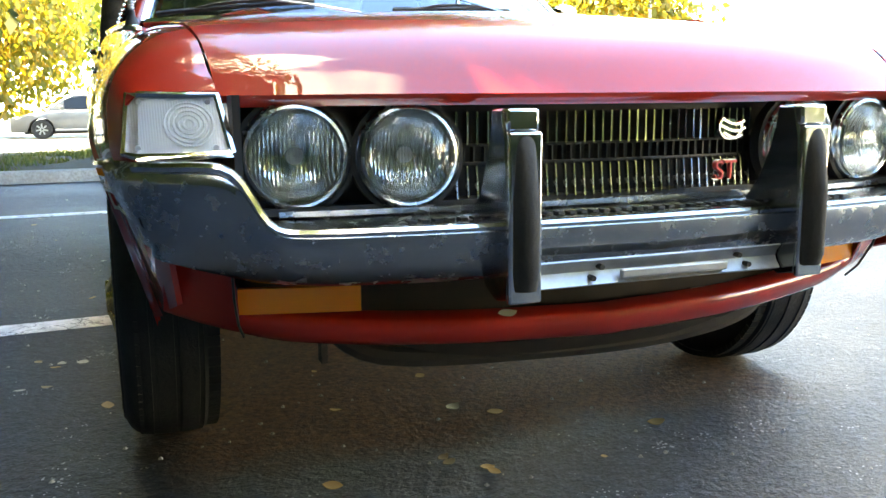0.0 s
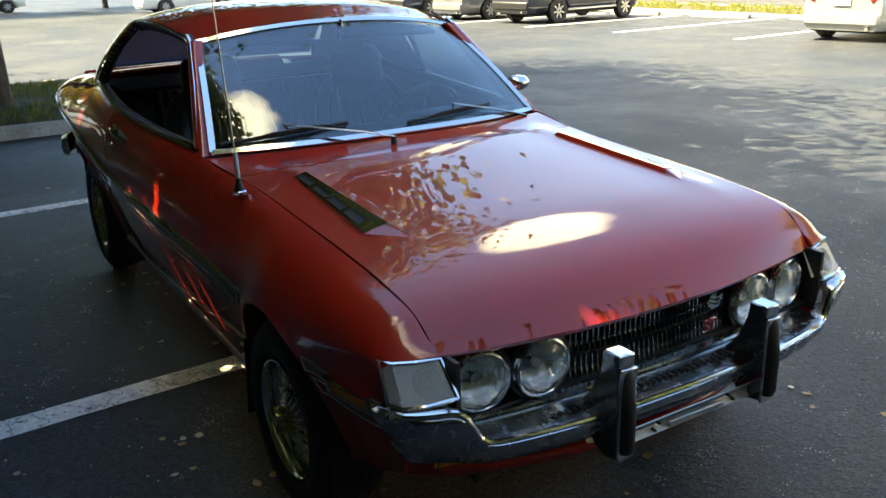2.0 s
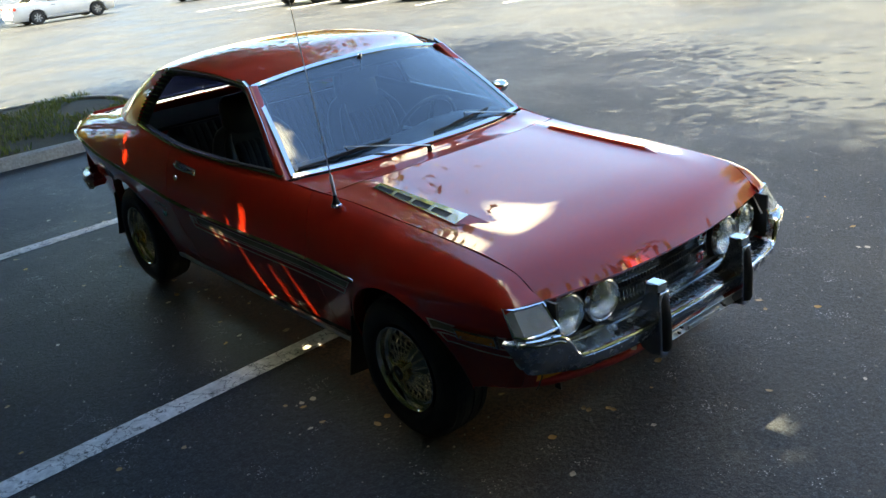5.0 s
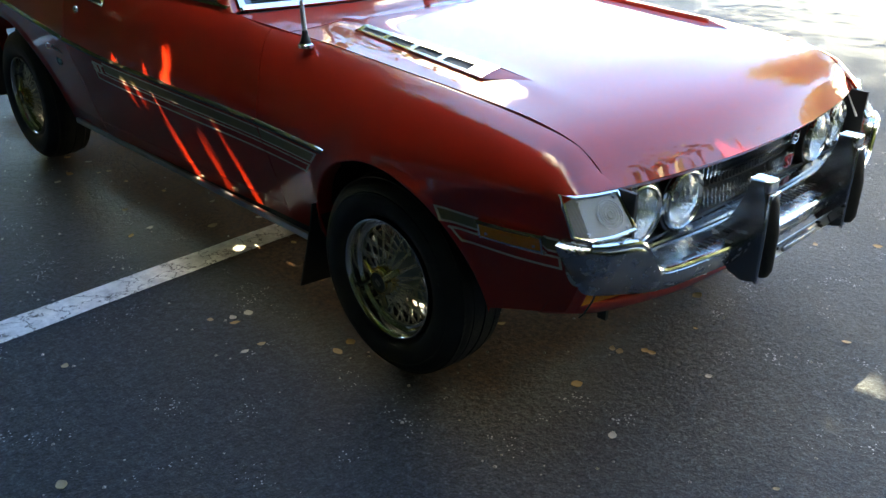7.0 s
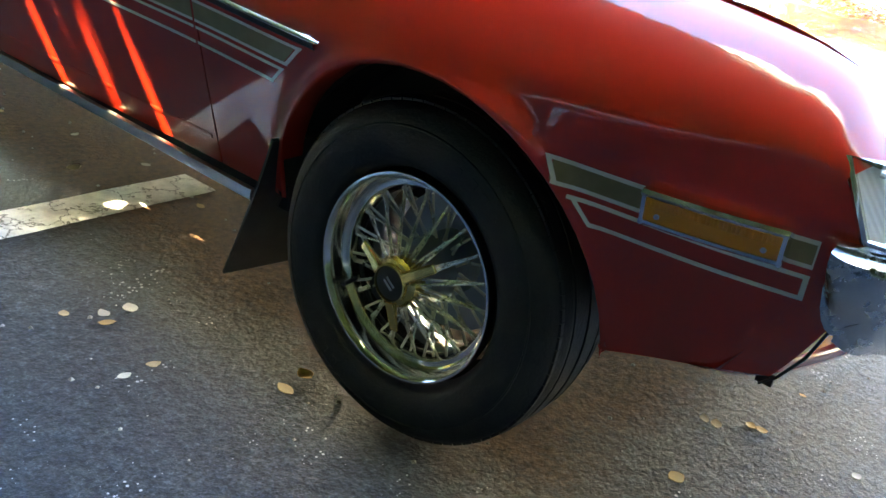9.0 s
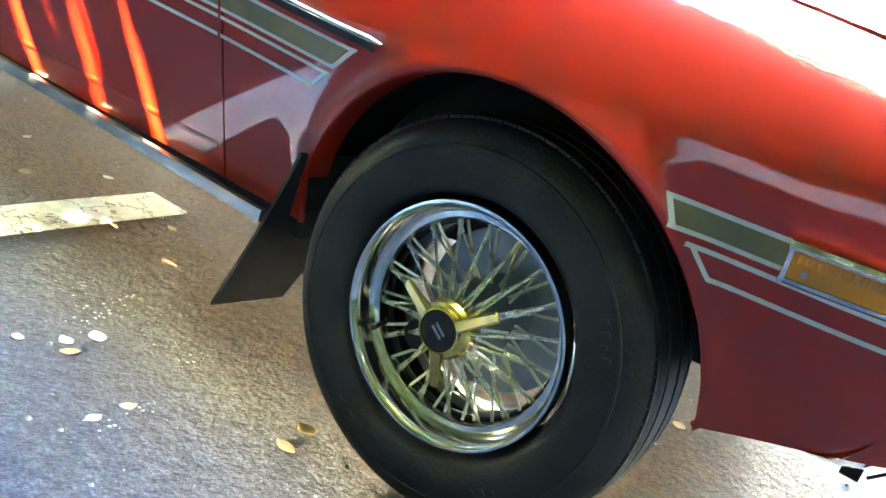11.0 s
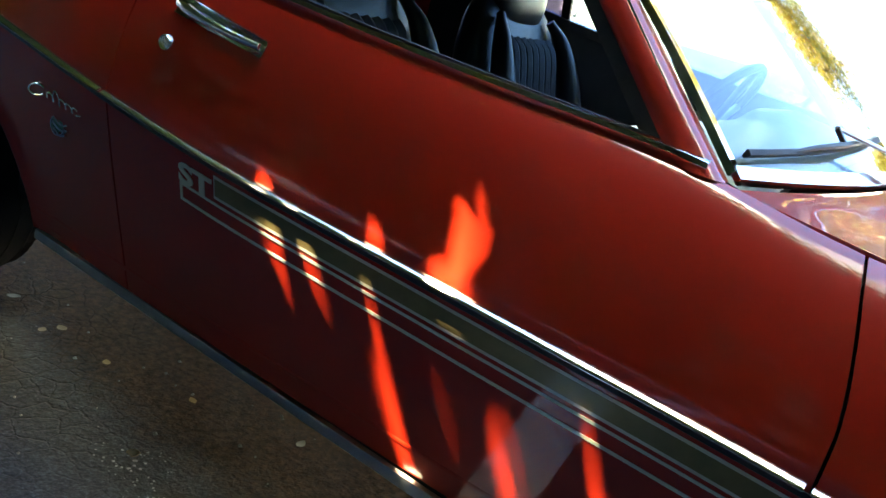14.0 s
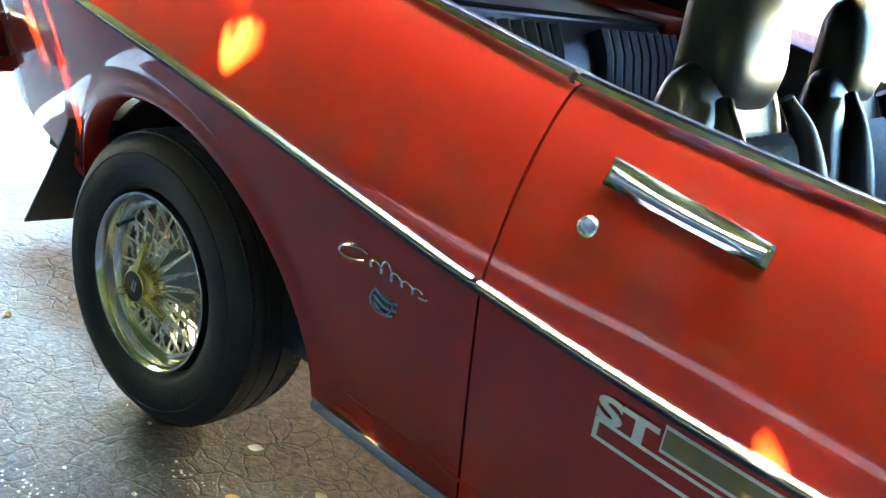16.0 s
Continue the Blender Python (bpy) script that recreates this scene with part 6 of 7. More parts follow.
# kerbed island with the near tree
def island(name, outline, label, grass_mat, kerb_mat, height=0.14, wide=0.15):
    """A kerb of real section round a planted bed."""
    c0 = (min(p[0] for p in outline) + max(p[0] for p in outline)) / 2, (min(p[1] for p in outline) + max(p[1] for p in outline)) / 2
    e = thing(name, label, "planting island", at=pose(0, 0, fall(*c0)), kind="structure")
    n = len(outline)
    pts = [Vector((*p, 0)) for p in outline]
    rows = []
    for i, p in enumerate(pts):
        d = (pts[(i + 1) % n] - pts[i - 1]).normalized()
        q = Vector((d.y, -d.x, 0))
        rows.append([p + q * o + Vector((0, 0, z)) for o, z in ((0.0, -0.01), (-0.01, height - 0.03), (-0.025, height - 0.008), (-0.05, height), (-wide + 0.01, height), (-wide, height - 0.01), (-wide, 0.0))])
    s = Shape()
    s.grid(rows + [rows[0]], flip=False)
    part("kerb", s, kerb_mat, e, "pale concrete kerb", recalc=True)
    inner = [p + Vector((0, 0, 0)) for p in pts]
    c = sum(inner, Vector()) / n
    rings = []
    for k in (0.985, 0.9, 0.75, 0.5, 0.25, 0.02):
        ring = []
        for i, p in enumerate(pts):
            d = (pts[(i + 1) % n] - pts[i - 1]).normalized()
            q = Vector((d.y, -d.x, 0))
            b = p - q * (wide - 0.005)
            r = c.lerp(b, k)
            r.z = height - 0.03 + 0.05 * (1 - k) + 0.012 * noise.noise(r * 1.7)
            ring.append(r)
        rings.append(ring)
    part("soil", Shape().grid(rings, True), grass_mat, e, "soil with leaf litter", recalc=True)
    return e


def rounded(x0, y0, x1, y1, r, n=8):
    out = []
    for cx, cy, a0 in ((x1 - r, y0 + r, -90), (x1 - r, y1 - r, 0), (x0 + r, y1 - r, 90), (x0 + r, y0 + r, 180)):
        for a in span(a0, a0 + 90, n):
            out.append((cx + r * math.cos(radians(a)), cy + r * math.sin(radians(a))))
    # even out long edges
    fine = []
    for p, q in zip(out, out[1:] + out[:1]):
        m = max(1, int(math.dist(p, q) / 0.6))
        fine += [(lerp(p[0], q[0], k / m), lerp(p[1], q[1], k / m)) for k in range(m)]
    return fine


near_island = island("island_near", rounded(-9.0, 6.75, 1.75, 10.4, 1.3), "kerbed bed with sparse grass under a tree", GRASS_SOIL, CONCRETE)
far_island = island("island_far", rounded(18.6, -8.0, 21.4, 42.0, 0.8), "kerbed grass verge at the bay heads", GRASS_SOIL, CONCRETE)
side_island = island("island_side", rounded(13.2, 2.2, 18.3, 5.6, 1.0), "kerbed grass island beside the bays", GRASS_SOIL, CONCRETE)
rear_bed = island("island_side_bed", rounded(-8.4, -9.5, -5.4, 5.6, 0.8), "kerbed planting bed with trees", GRASS_SOIL, CONCRETE)


def blades(name, zone, count, tall, colours, label, seed, base=0.12):
    """Grass as single bent blades."""
    rng = np.random.default_rng(seed)
    x0, y0, x1, y1 = zone
    px, py = rng.uniform(x0, x1, count), rng.uniform(y0, y1, count)
    keep = np.array([noise.noise(Vector((a * 1.3, b * 1.3, seed))) for a, b in zip(px, py)]) > -0.18
    px, py = px[keep], py[keep]
    m = len(px)
    a = rng.uniform(0, 2 * np.pi, m)
    h = tall * rng.uniform(0.5, 1.2, m)
    w = 0.006 * rng.uniform(0.7, 1.6, m) * (tall / 0.08)
    lean = rng.uniform(0.1, 0.7, m) * h
    b = rng.uniform(0, 2 * np.pi, m)
    v = np.zeros((m, 4, 3))
    v[:, 0] = np.stack([px - w * np.cos(a), py - w * np.sin(a), np.full(m, base)], -1)
    v[:, 1] = np.stack([px + w * np.cos(a), py + w * np.sin(a), np.full(m, base)], -1)
    v[:, 2] = np.stack([px + lean * 0.5 * np.cos(b) + w * 0.6 * np.cos(a), py + lean * 0.5 * np.sin(b) + w * 0.6 * np.sin(a), base + h * 0.65], -1)
    v[:, 3] = np.stack([px + lean * np.cos(b), py + lean * np.sin(b), base + h], -1)
    me = bpy.data.meshes.new(name)
    k = np.arange(m)[:, None] * 4
    me.from_pydata(v.reshape(-1, 3).tolist(), [], (np.array([[0, 1, 2, 3]]) + k).tolist())
    me.materials.append(colours)
    ob = tagged(new(name, me), label, "grass", kind="stuff")
    ob.location.z = fall((x0 + x1) / 2, (y0 + y1) / 2)
    return ob


def leaf_material(name, a, b, c, clear=0.5):
    m = material(name, a, 0.5)
    bs = m.node_tree.nodes["Principled BSDF"]
    g = m.node_tree.nodes.new("ShaderNodeNewGeometry")
    r = ramp(m, g, "Random Per Island", [(0.0, a), (0.55, b), (1.0, c)])
    wire(m, r, "Color", bs, "Base Color")
    t = m.node_tree.nodes.new("ShaderNodeBsdfTranslucent")
    glow = m.node_tree.nodes.new("ShaderNodeMix")
    glow.data_type, glow.blend_type = "RGBA", "MULTIPLY"
    glow.inputs["Factor"].default_value = 1.0
    glow.inputs[7].default_value = (1.7, 1.5, 1.1, 1)
    m.node_tree.links.new(r.outputs["Color"], glow.inputs[6])
    m.node_tree.links.new(glow.outputs[2], t.inputs["Color"])
    mix = m.node_tree.nodes.new("ShaderNodeMixShader")
    mix.inputs[0].default_value = clear
    m.node_tree.links.new(bs.outputs[0], mix.inputs[1])
    m.node_tree.links.new(t.outputs[0], mix.inputs[2])
    m.node_tree.links.new(mix.outputs[0], m.node_tree.nodes["Material Output"].inputs["Surface"])
    return m


LEAF = leaf_material("leaf_green", (0.030, 0.055, 0.012), (0.060, 0.095, 0.020), (0.13, 0.14, 0.03))
# shade put into the leaf colour: darker and barely translucent for the screening trees
LEAF_DARKENED = leaf_material("leaf_darkened_green", (0.022, 0.040, 0.010), (0.038, 0.060, 0.014), (0.060, 0.075, 0.020), 0.1)
LEAF_GOLD = leaf_material("leaf_gold", (0.07, 0.09, 0.015), (0.15, 0.14, 0.02), (0.30, 0.20, 0.03))
GRASS = leaf_material("grass_blade", (0.035, 0.06, 0.012), (0.07, 0.10, 0.02), (0.14, 0.14, 0.04))
# brighter copy of the grass tone, with the sunshine put into the colour
GRASS_SUN = leaf_material("grass_sunny", (0.10, 0.14, 0.02), (0.16, 0.19, 0.03), (0.24, 0.23, 0.06))
blades("grass", (-8.7, 7.05, 1.5, 10.15), 20000, 0.075, GRASS, "sparse short grass under a tree", 3)
blades("grass_verge", (18.8, -7.7, 21.2, 41.7), 18000, 0.14, GRASS_SUN, "sunlit yellow-green verge grass", 5)
blades("grass_patch", (13.4, 2.45, 18.1, 5.35), 5000, 0.12, GRASS_SUN, "sunlit yellow-green island grass", 6)


# dapples placed on the coupe's flank (y, z), with each bough gap's size
DAPPLE_CHINKS = ((1.00, 0.72, 0.026), (1.00, 0.66, 0.024), (1.05, 0.59, 0.012), (1.11, 0.58, 0.009), (1.33, 0.60, 0.020), (1.23, 0.66, 0.010), (1.24, 0.55, 0.008), (0.856, 0.40, 0.016), (0.845, 0.31, 0.016), (0.67, 0.30, 0.012), (0.70, 0.33, 0.008), (1.03, 0.30, 0.014), (1.07, 0.34, 0.010), (0.95, 0.44, 0.009), (1.17, 0.43, 0.008), (0.78, 0.62, 0.006),
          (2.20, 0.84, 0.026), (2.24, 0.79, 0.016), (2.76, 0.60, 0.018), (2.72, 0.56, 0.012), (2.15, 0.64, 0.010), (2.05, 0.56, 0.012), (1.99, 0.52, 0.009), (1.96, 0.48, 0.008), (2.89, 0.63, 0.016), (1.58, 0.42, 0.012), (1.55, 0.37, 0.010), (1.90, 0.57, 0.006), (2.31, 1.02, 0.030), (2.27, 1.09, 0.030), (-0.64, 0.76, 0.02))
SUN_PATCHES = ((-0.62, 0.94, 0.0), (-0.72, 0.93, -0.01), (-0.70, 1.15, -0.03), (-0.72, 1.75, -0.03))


def tree(name, at, height, fork, radius, crown_z, n_leaf, leaf, seed, mat, label, trunk_r=0.16, crown_off=(0, 0), droop=0.0, flat=0.62, group="", clumps=90, edge_x=999.0, dapple_bough=False):
    """Tapered trunk, limbs that divide twice, and a ragged crown of single leaves round the twigs."""
    rng = np.random.default_rng(seed)
    e = thing(name, label, "tree", group, pose(*at, fall(*at)))
    s = Shape()
    tops = []
    bend = [(0, 0, -0.05), (0.04 * rng.normal(), 0.04, fork * 0.5), (0.08 * rng.normal(), 0.06 * rng.normal(), fork)]
    s.tube(bend[:1] + [(0, 0, 0.10)] + bend[1:], [trunk_r * 1.45, trunk_r * 1.12, trunk_r, trunk_r * 0.92], 14)
    limbs = 5
    for k in range(limbs):
        a = 2 * math.pi * k / limbs + rng.uniform(-0.4, 0.4)
        r = radius * rng.uniform(0.45, 0.75)
        end = Vector((crown_off[0] * 0.8 + r * math.cos(a), crown_off[1] * 0.8 + r * math.sin(a), crown_z + rng.uniform(-0.6, 1.0)))
        st = Vector(bend[-1])
        mid = st.lerp(end, 0.45) + Vector((0, 0, 0.5))
        s.tube([st - Vector((0, 0, 0.15)), st.lerp(mid, 0.5) + Vector((0, 0, 0.1)), mid, end], [trunk_r * 0.68, trunk_r * 0.5, trunk_r * 0.36, trunk_r * 0.10], 9)
        tops.append(end)
        for j in range(4):
            b = a + rng.uniform(-1.1, 1.1)
            p0 = mid.lerp(end, rng.uniform(0.0, 0.8))
            p1 = p0 + Vector((math.cos(b) * radius * 0.4, math.sin(b) * radius * 0.4, rng.uniform(-0.3, 1.2)))
            s.tube([p0, p0.lerp(p1, 0.5) + Vector((0, 0, 0.15)), p1], [trunk_r * 0.24, trunk_r * 0.15, 0.012], 6)
            tops.append(p1)
    if dapple_bough:
        for dy in (0.2, 1.2, 2.3):
            s.tube(smooth([(0.0, 0.0, fork - 0.2), (1.6, 0.6 * (dy - 1.2), 2.75), (3.6, dy - 1.4, 3.15), (5.1, dy - 1.0, 2.98)], 4), [0.05 - 0.045 * i / 12 for i in range(13)], 7)
    part("trunk", s, BARK, e, "dark rough trunk and limbs")
    # leaf clumps gathered round twig ends and through the crown
    m = clumps
    centres = []
    while len(centres) < m:
        q = rng.normal(size=3)
        q /= np.linalg.norm(q)
        rr = rng.uniform(0.35, 1.0) ** 0.6
        centres.append((crown_off[0] + q[0] * rr * radius, crown_off[1] + q[1] * rr * radius, crown_z + radius * flat * 0.25 + q[2] * rr * radius * flat))
    centres = np.array(centres + [tuple(p) for p in tops])
    idx = rng.integers(0, len(centres), n_leaf)
    size = rng.uniform(0.55, 1.15, len(centres)) * radius * 0.20
    p = centres[idx] + rng.normal(size=(n_leaf, 3)) * size[idx][:, None] * np.array([1, 1, 0.7])
    p[:, 2] -= droop * rng.uniform(0, 1, n_leaf) ** 2 * radius
    p[:, 2] = np.maximum(p[:, 2], fork * 0.55)
    u = rng.normal(size=(n_leaf, 3))
    u[:, 2] -= 0.5 + droop * 2
    u /= np.linalg.norm(u, axis=1)[:, None]
    w = np.cross(u, rng.normal(size=(n_leaf, 3)))
    w /= np.linalg.norm(w, axis=1)[:, None]
    L = leaf * rng.uniform(0.7, 1.3, n_leaf)[:, None]
    if dapple_bough:
        # unseen low bough added over the coupe to trim its sunbeams into dapples
        n_low = 34000
        low = np.stack([rng.uniform(-2.60, -1.30, n_low), rng.uniform(0.3, 4.5, n_low), 2.95 + 0.14 * rng.normal(size=n_low)], -1) - np.array([at[0], at[1], 0.0])
        p, u, w = np.concatenate([p, low]), np.concatenate([u, u[-n_low:]]), np.concatenate([w, w[-n_low:]])
        L = np.concatenate([L, rng.uniform(0.05, 0.10, n_low)[:, None]])
    # the ragged outer edge of the canopy over the coupe
    edge = np.array([noise.noise(Vector((a * 0.5, b * 0.5, 3.0))) for a, b in p[:, :2]]) * 0.7
    keep = p[:, 0] + at[0] < edge_x + edge
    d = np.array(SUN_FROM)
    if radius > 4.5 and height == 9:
        # leaves removed along the sun's line so dapples land at the listed places
        for y, z, r in DAPPLE_CHINKS:
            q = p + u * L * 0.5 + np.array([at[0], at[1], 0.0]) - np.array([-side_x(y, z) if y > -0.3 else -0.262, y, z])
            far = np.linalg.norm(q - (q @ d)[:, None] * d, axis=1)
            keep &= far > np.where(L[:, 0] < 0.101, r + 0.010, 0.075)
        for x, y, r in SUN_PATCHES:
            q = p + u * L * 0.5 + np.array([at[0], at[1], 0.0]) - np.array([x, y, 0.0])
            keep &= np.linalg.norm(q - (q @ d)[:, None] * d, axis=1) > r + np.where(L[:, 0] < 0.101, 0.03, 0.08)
    p, u, w, L = p[keep], u[keep], w[keep], L[keep]
    n_leaf = len(p)
    v = np.stack([p, p + u * L * 0.5 + w * L * 0.32, p + u * L, p + u * L * 0.5 - w * L * 0.32], 1).reshape(-1, 3)
    me = bpy.data.meshes.new("crown")
    me.from_pydata(v.tolist(), [], (np.arange(n_leaf)[:, None] * 4 + np.arange(4)).tolist())
    part("crown", me, mat, e, "uneven leafy crown")
    return e


tree("tree", (-0.72, 8.45), 9, 1.9, 4.3, 4.5, 60000, 0.16, 11, LEAF, "dark-trunked broadleaf tree standing in a kerbed bed", 0.19, (0.7, 0.3), flat=0.42, clumps=150)
tree("tree", (-6.6, 2.6), 9, 2.6, 4.9, 8.2, 112000, 0.15, 12, LEAF, "broad shade tree beside the parked coupe", 0.22, (0.9, 0.9), clumps=650, edge_x=-1.1, dapple_bough=True)
tree("tree", (-6.8, -4.6), 9, 2.6, 4.8, 8.2, 115000, 0.16, 13, LEAF, "broad shade tree beside the parked coupe", 0.2, (1.0, 0.9), clumps=500, edge_x=-0.9)
# this one is out of view, added to shade the ground beside the coupe
tree("tree", (-5.8, 8.7), 9, 2.6, 4.8, 7.8, 60000, 0.18, 15, LEAF, "broad shade tree added out of view in a kerbed bed", 0.2, (0.0, -0.6), clumps=190)
k = 0
for x, y, r, z, mat, drp in ((-10.5, 33.0, 4.2, 4.6, LEAF_GOLD, 0.75), (-5.6, 34.5, 4.0, 4.8, LEAF_GOLD, 0.75), (0.8, 46.0, 4.6, 5.4, LEAF, 0.2), (19.5, 31.5, 3.4, 4.6, LEAF_GOLD, 0.1), (9.0, 52.0, 4.8, 5.6, LEAF, 0.1), (-17, 27, 4.6, 5.0, LEAF_GOLD, 0.6), (21.0, 2.2, 3.6, 7.4, LEAF_GOLD, 0.1), (22.0, -5.0, 3.2, 4.6, LEAF_GOLD, 0.1), (-17, 21, 4.4, 4.8, LEAF_GOLD, 0.7)):
    tree("tree", (x, y), 8, 1.7, r, z, 9000 if x != 21.0 else 17000, 0.32 if x != 21.0 else 0.21, 30 + k, mat, "yellow-green autumn tree at the car park edge" if mat is LEAF_GOLD else "green tree at the far side of the car park", 0.14, (0, 0), drp, 0.7, "trees at the car park edge")
    k += 1

# unseen trees added to keep low side and front light off the coupe
for k, (x, y) in enumerate(((-11, 9.5), (-10.4, 4.6), (-10.6, -0.5), (-10.4, -5.6), (-9.5, -9.8), (-5.0, -10.8), (-0.4, -10.2), (4.4, -10.6), (-8.6, 13.6), (-13.0, 18.5))):
    tree("tree", (x, y), 8, 0.16, 4.4, 4.3, 42000, 0.34, 60 + k, LEAF_DARKENED, "dense dark green tree with foliage to the ground, added out of view to block light", 0.13, (0, 0), 0.7, 0.75, "dense trees beside the car park")

# the pale building along the far side
WALL = mottled("pale_render", (0.66, 0.62, 0.54), (0.76, 0.72, 0.64), 0.6, 0.8, 0.2, 30)
DOOR_BROWN = mottled("tan_door", (0.42, 0.27, 0.14), (0.50, 0.33, 0.18), 1.5, 0.6)
bld = thing("building", "long pale rendered building with a tan service door", "building", kind="structure")
b = Shape()
b.box(42.0, -60, -1.5, 60.0, 90, 7.5)
part("wall", b, WALL, bld, bevel=0.02)
part("roof", Shape().box(41.8, -60.2, 7.5, 60.2, 90.2, 8.0), CONCRETE, bld, "flat roof with a concrete coping", bevel=0.02)
dr = part("service_door", Shape().box(41.93, 34.2, -0.9, 41.99, 36.5, 3.2), DOOR_BROWN, bld, "tan painted service door", bevel=0.01)
part("door_frame", Shape().box(41.94, 34.05, -0.9, 41.985, 34.2, 3.35).box(41.94, 36.5, -0.9, 41.985, 36.65, 3.35).box(41.94, 34.05, 3.2, 41.985, 36.65, 3.35), WALL, dr)
pole = thing("lamp_post", "slim grey car park light post", "lamp post", at=pose(19.9, 29.0, fall(19.9, 29.0)))
part("post", Shape().tube([(0, 0, 0), (0, 0, 4), (0, 0, 8)], [0.09, 0.075, 0.06], 10), DULL_METAL, pole)
part("lamp_head", Shape().box(-0.9, -0.15, 7.95, 0.1, 0.15, 8.1), DULL_METAL, pole, bevel=0.03)

# wheel stops
stop = thing("wheel_stop", "pale concrete wheel stop at the head of a bay", "wheel stop", "wheel stops", pose(17.9, 14.8, fall(17.9, 14.8), 0, 0, 6))
s = Shape()
rows = [[(dx, y, z) for dx, z in ((-0.09, 0), (-0.075, 0.09), (-0.05, 0.115), (0.05, 0.115), (0.075, 0.09), (0.09, 0))] for y in (-0.92, -0.9, 0.9, 0.92)]
s.grid(rows).fan(rows[0], True).fan(rows[-1])
part("block", s, CONCRETE, stop, recalc=True)
for y in (8.2, 11.5, 18.1, 21.4):
    copy_thing(stop, pose(17.9, y, fall(17.9, y), 0, 0, 6))


# ---- parked cars ----
def other_paint(name, c, metal=0.4):
    m = material(name, c, 0.3, metal, 0.9)
    b = m.node_tree.nodes["Principled BSDF"]
    t = noise_tex(m, 1.5)
    wire(m, ramp(m, t, "Fac", [(0.35, tuple(v * 0.85 for v in c)), (0.65, c)]), "Color", b, "Base Color")
    return m


LAMP_RED = material("lamp_red", (0.72, 0.03, 0.02), 0.2, 0, 0.3)


def parked_car(name, at, paint, label, suv=False, length=4.6):
    """A modern car, nose towards +x: body, cabin, glass, wheels, lamps, bumpers, plate."""
    e = thing(name, label, "car", "cars in the bays", at)
    h = length / 2
    belt, top, low = (1.09, 1.64, 0.30) if suv else (0.92, 1.45, 0.22)
    w = 0.90 if suv else 0.88
    wr = 0.34 if suv else 0.31
    axles = (h - 0.92, -h + 0.98)
    plan = key((-h, 0.80), (-h + 0.25, 0.95), (-h + 0.9, 1.0), (h - 0.9, 0.99), (h - 0.3, 0.90), (h, 0.68))
    deck = key((-h, belt - 0.04), (-h + 0.3, belt + 0.03), (-h + 1.2, belt + 0.02), (h - 1.6, belt), (h - 0.6, belt - 0.12), (h, belt - 0.33))
    rows = []
    for i, x in enumerate(span(-h, h, 56)):
        ww, zt = w * plan(x), deck(x)
        row = []
        for t, k, z in ((0, 0.88, low), (0.1, 0.95, low + 0.06), (0.3, 1.0, 0.52), (0.5, 1.0, 0.66), (0.72, 0.985, lerp(0.66, zt, 0.65)), (0.9, 0.955, zt - 0.035), (1, 0.90, zt), (1.1, 0.5, zt + 0.015), (1.2, 0, zt + 0.02)):
            if z < 0.66:
                for ax in axles:
                    d = abs(x - ax)
                    if d < wr + 0.06:
                        z = max(z, 0.06 + wr + math.sqrt(max(0, (wr + 0.06) ** 2 - d * d)) - 0.06)
            row.append((x, ww * k, z))
        rows.append(row + [(px, -py, pz) for px, py, pz in row[-2::-1]])
    s = Shape().grid(rows)
    s.fan(rows[0], True).fan(rows[-1])
    part("body", s, paint, e, sharp=40, recalc=True)
    ca, cb, cc, cd = (-h + 0.16, -h + 0.95, 0.20, 1.15) if suv else (-h + 0.75, -h + 1.55, 0.40, 1.30)
    roof = key((ca, belt), (cb, top - 0.03), (0.5 * (cb + cc), top), (cc, top - 0.05), (cd, belt - 0.02))
    rows = []
    for x in span(ca, cd, 30):
        z = roof(x)
        k = (z - belt) / (top - belt)
        ww = w * lerp(0.93, 0.72, max(0, k))
        rows.append([(x, ww, belt - 0.03), (x, lerp(w * 0.93, ww, 0.9), z - 0.05), (x, ww - 0.06, z), (x, 0, z + 0.025), (x, -ww + 0.06, z), (x, -lerp(w * 0.93, ww, 0.9), z - 0.05), (x, -ww, belt - 0.03)])
    part("cabin", Shape().grid(rows), paint, e, sharp=50, recalc=True)
    win = []
    for a, b in ((cb + 0.02, -0.12), (-0.04, cc + 0.28)):
        for sg in (-1, 1):
            q = Shape()
            r = []
            for x in span(a, b, 6):
                z = min(roof(x) - 0.09, top - 0.11)
                kk = lambda zz: w * lerp(0.945, 0.765, max(0, (zz - belt) / (top - belt)))
                zb = belt + 0.03
                r.append([(x, sg * kk(zb), zb), (x, sg * kk(z), max(zb + 0.02, z))])
            part("window", q.grid(r), DARK_PANE, e, thick=0.006)
    r = []
    for t in span(0.08, 0.92, 5):
        x = lerp(ca, cb, t)
        r.append([(x - 0.012, u * w * 0.70, roof(x) + 0.018 - 0.02 * abs(u)) for u in span(-1, 1, 6)])
    part("rear_window", Shape().grid(r), DARK_PANE, e, thick=0.006)
    r = []
    for t in span(0.08, 0.92, 5):
        x = lerp(cc, cd, t)
        r.append([(x + 0.012, u * w * 0.70, roof(x) + 0.018 - 0.02 * abs(u)) for u in span(-1, 1, 6)])
    part("front_window", Shape().grid(r), DARK_PANE, e, thick=0.006)
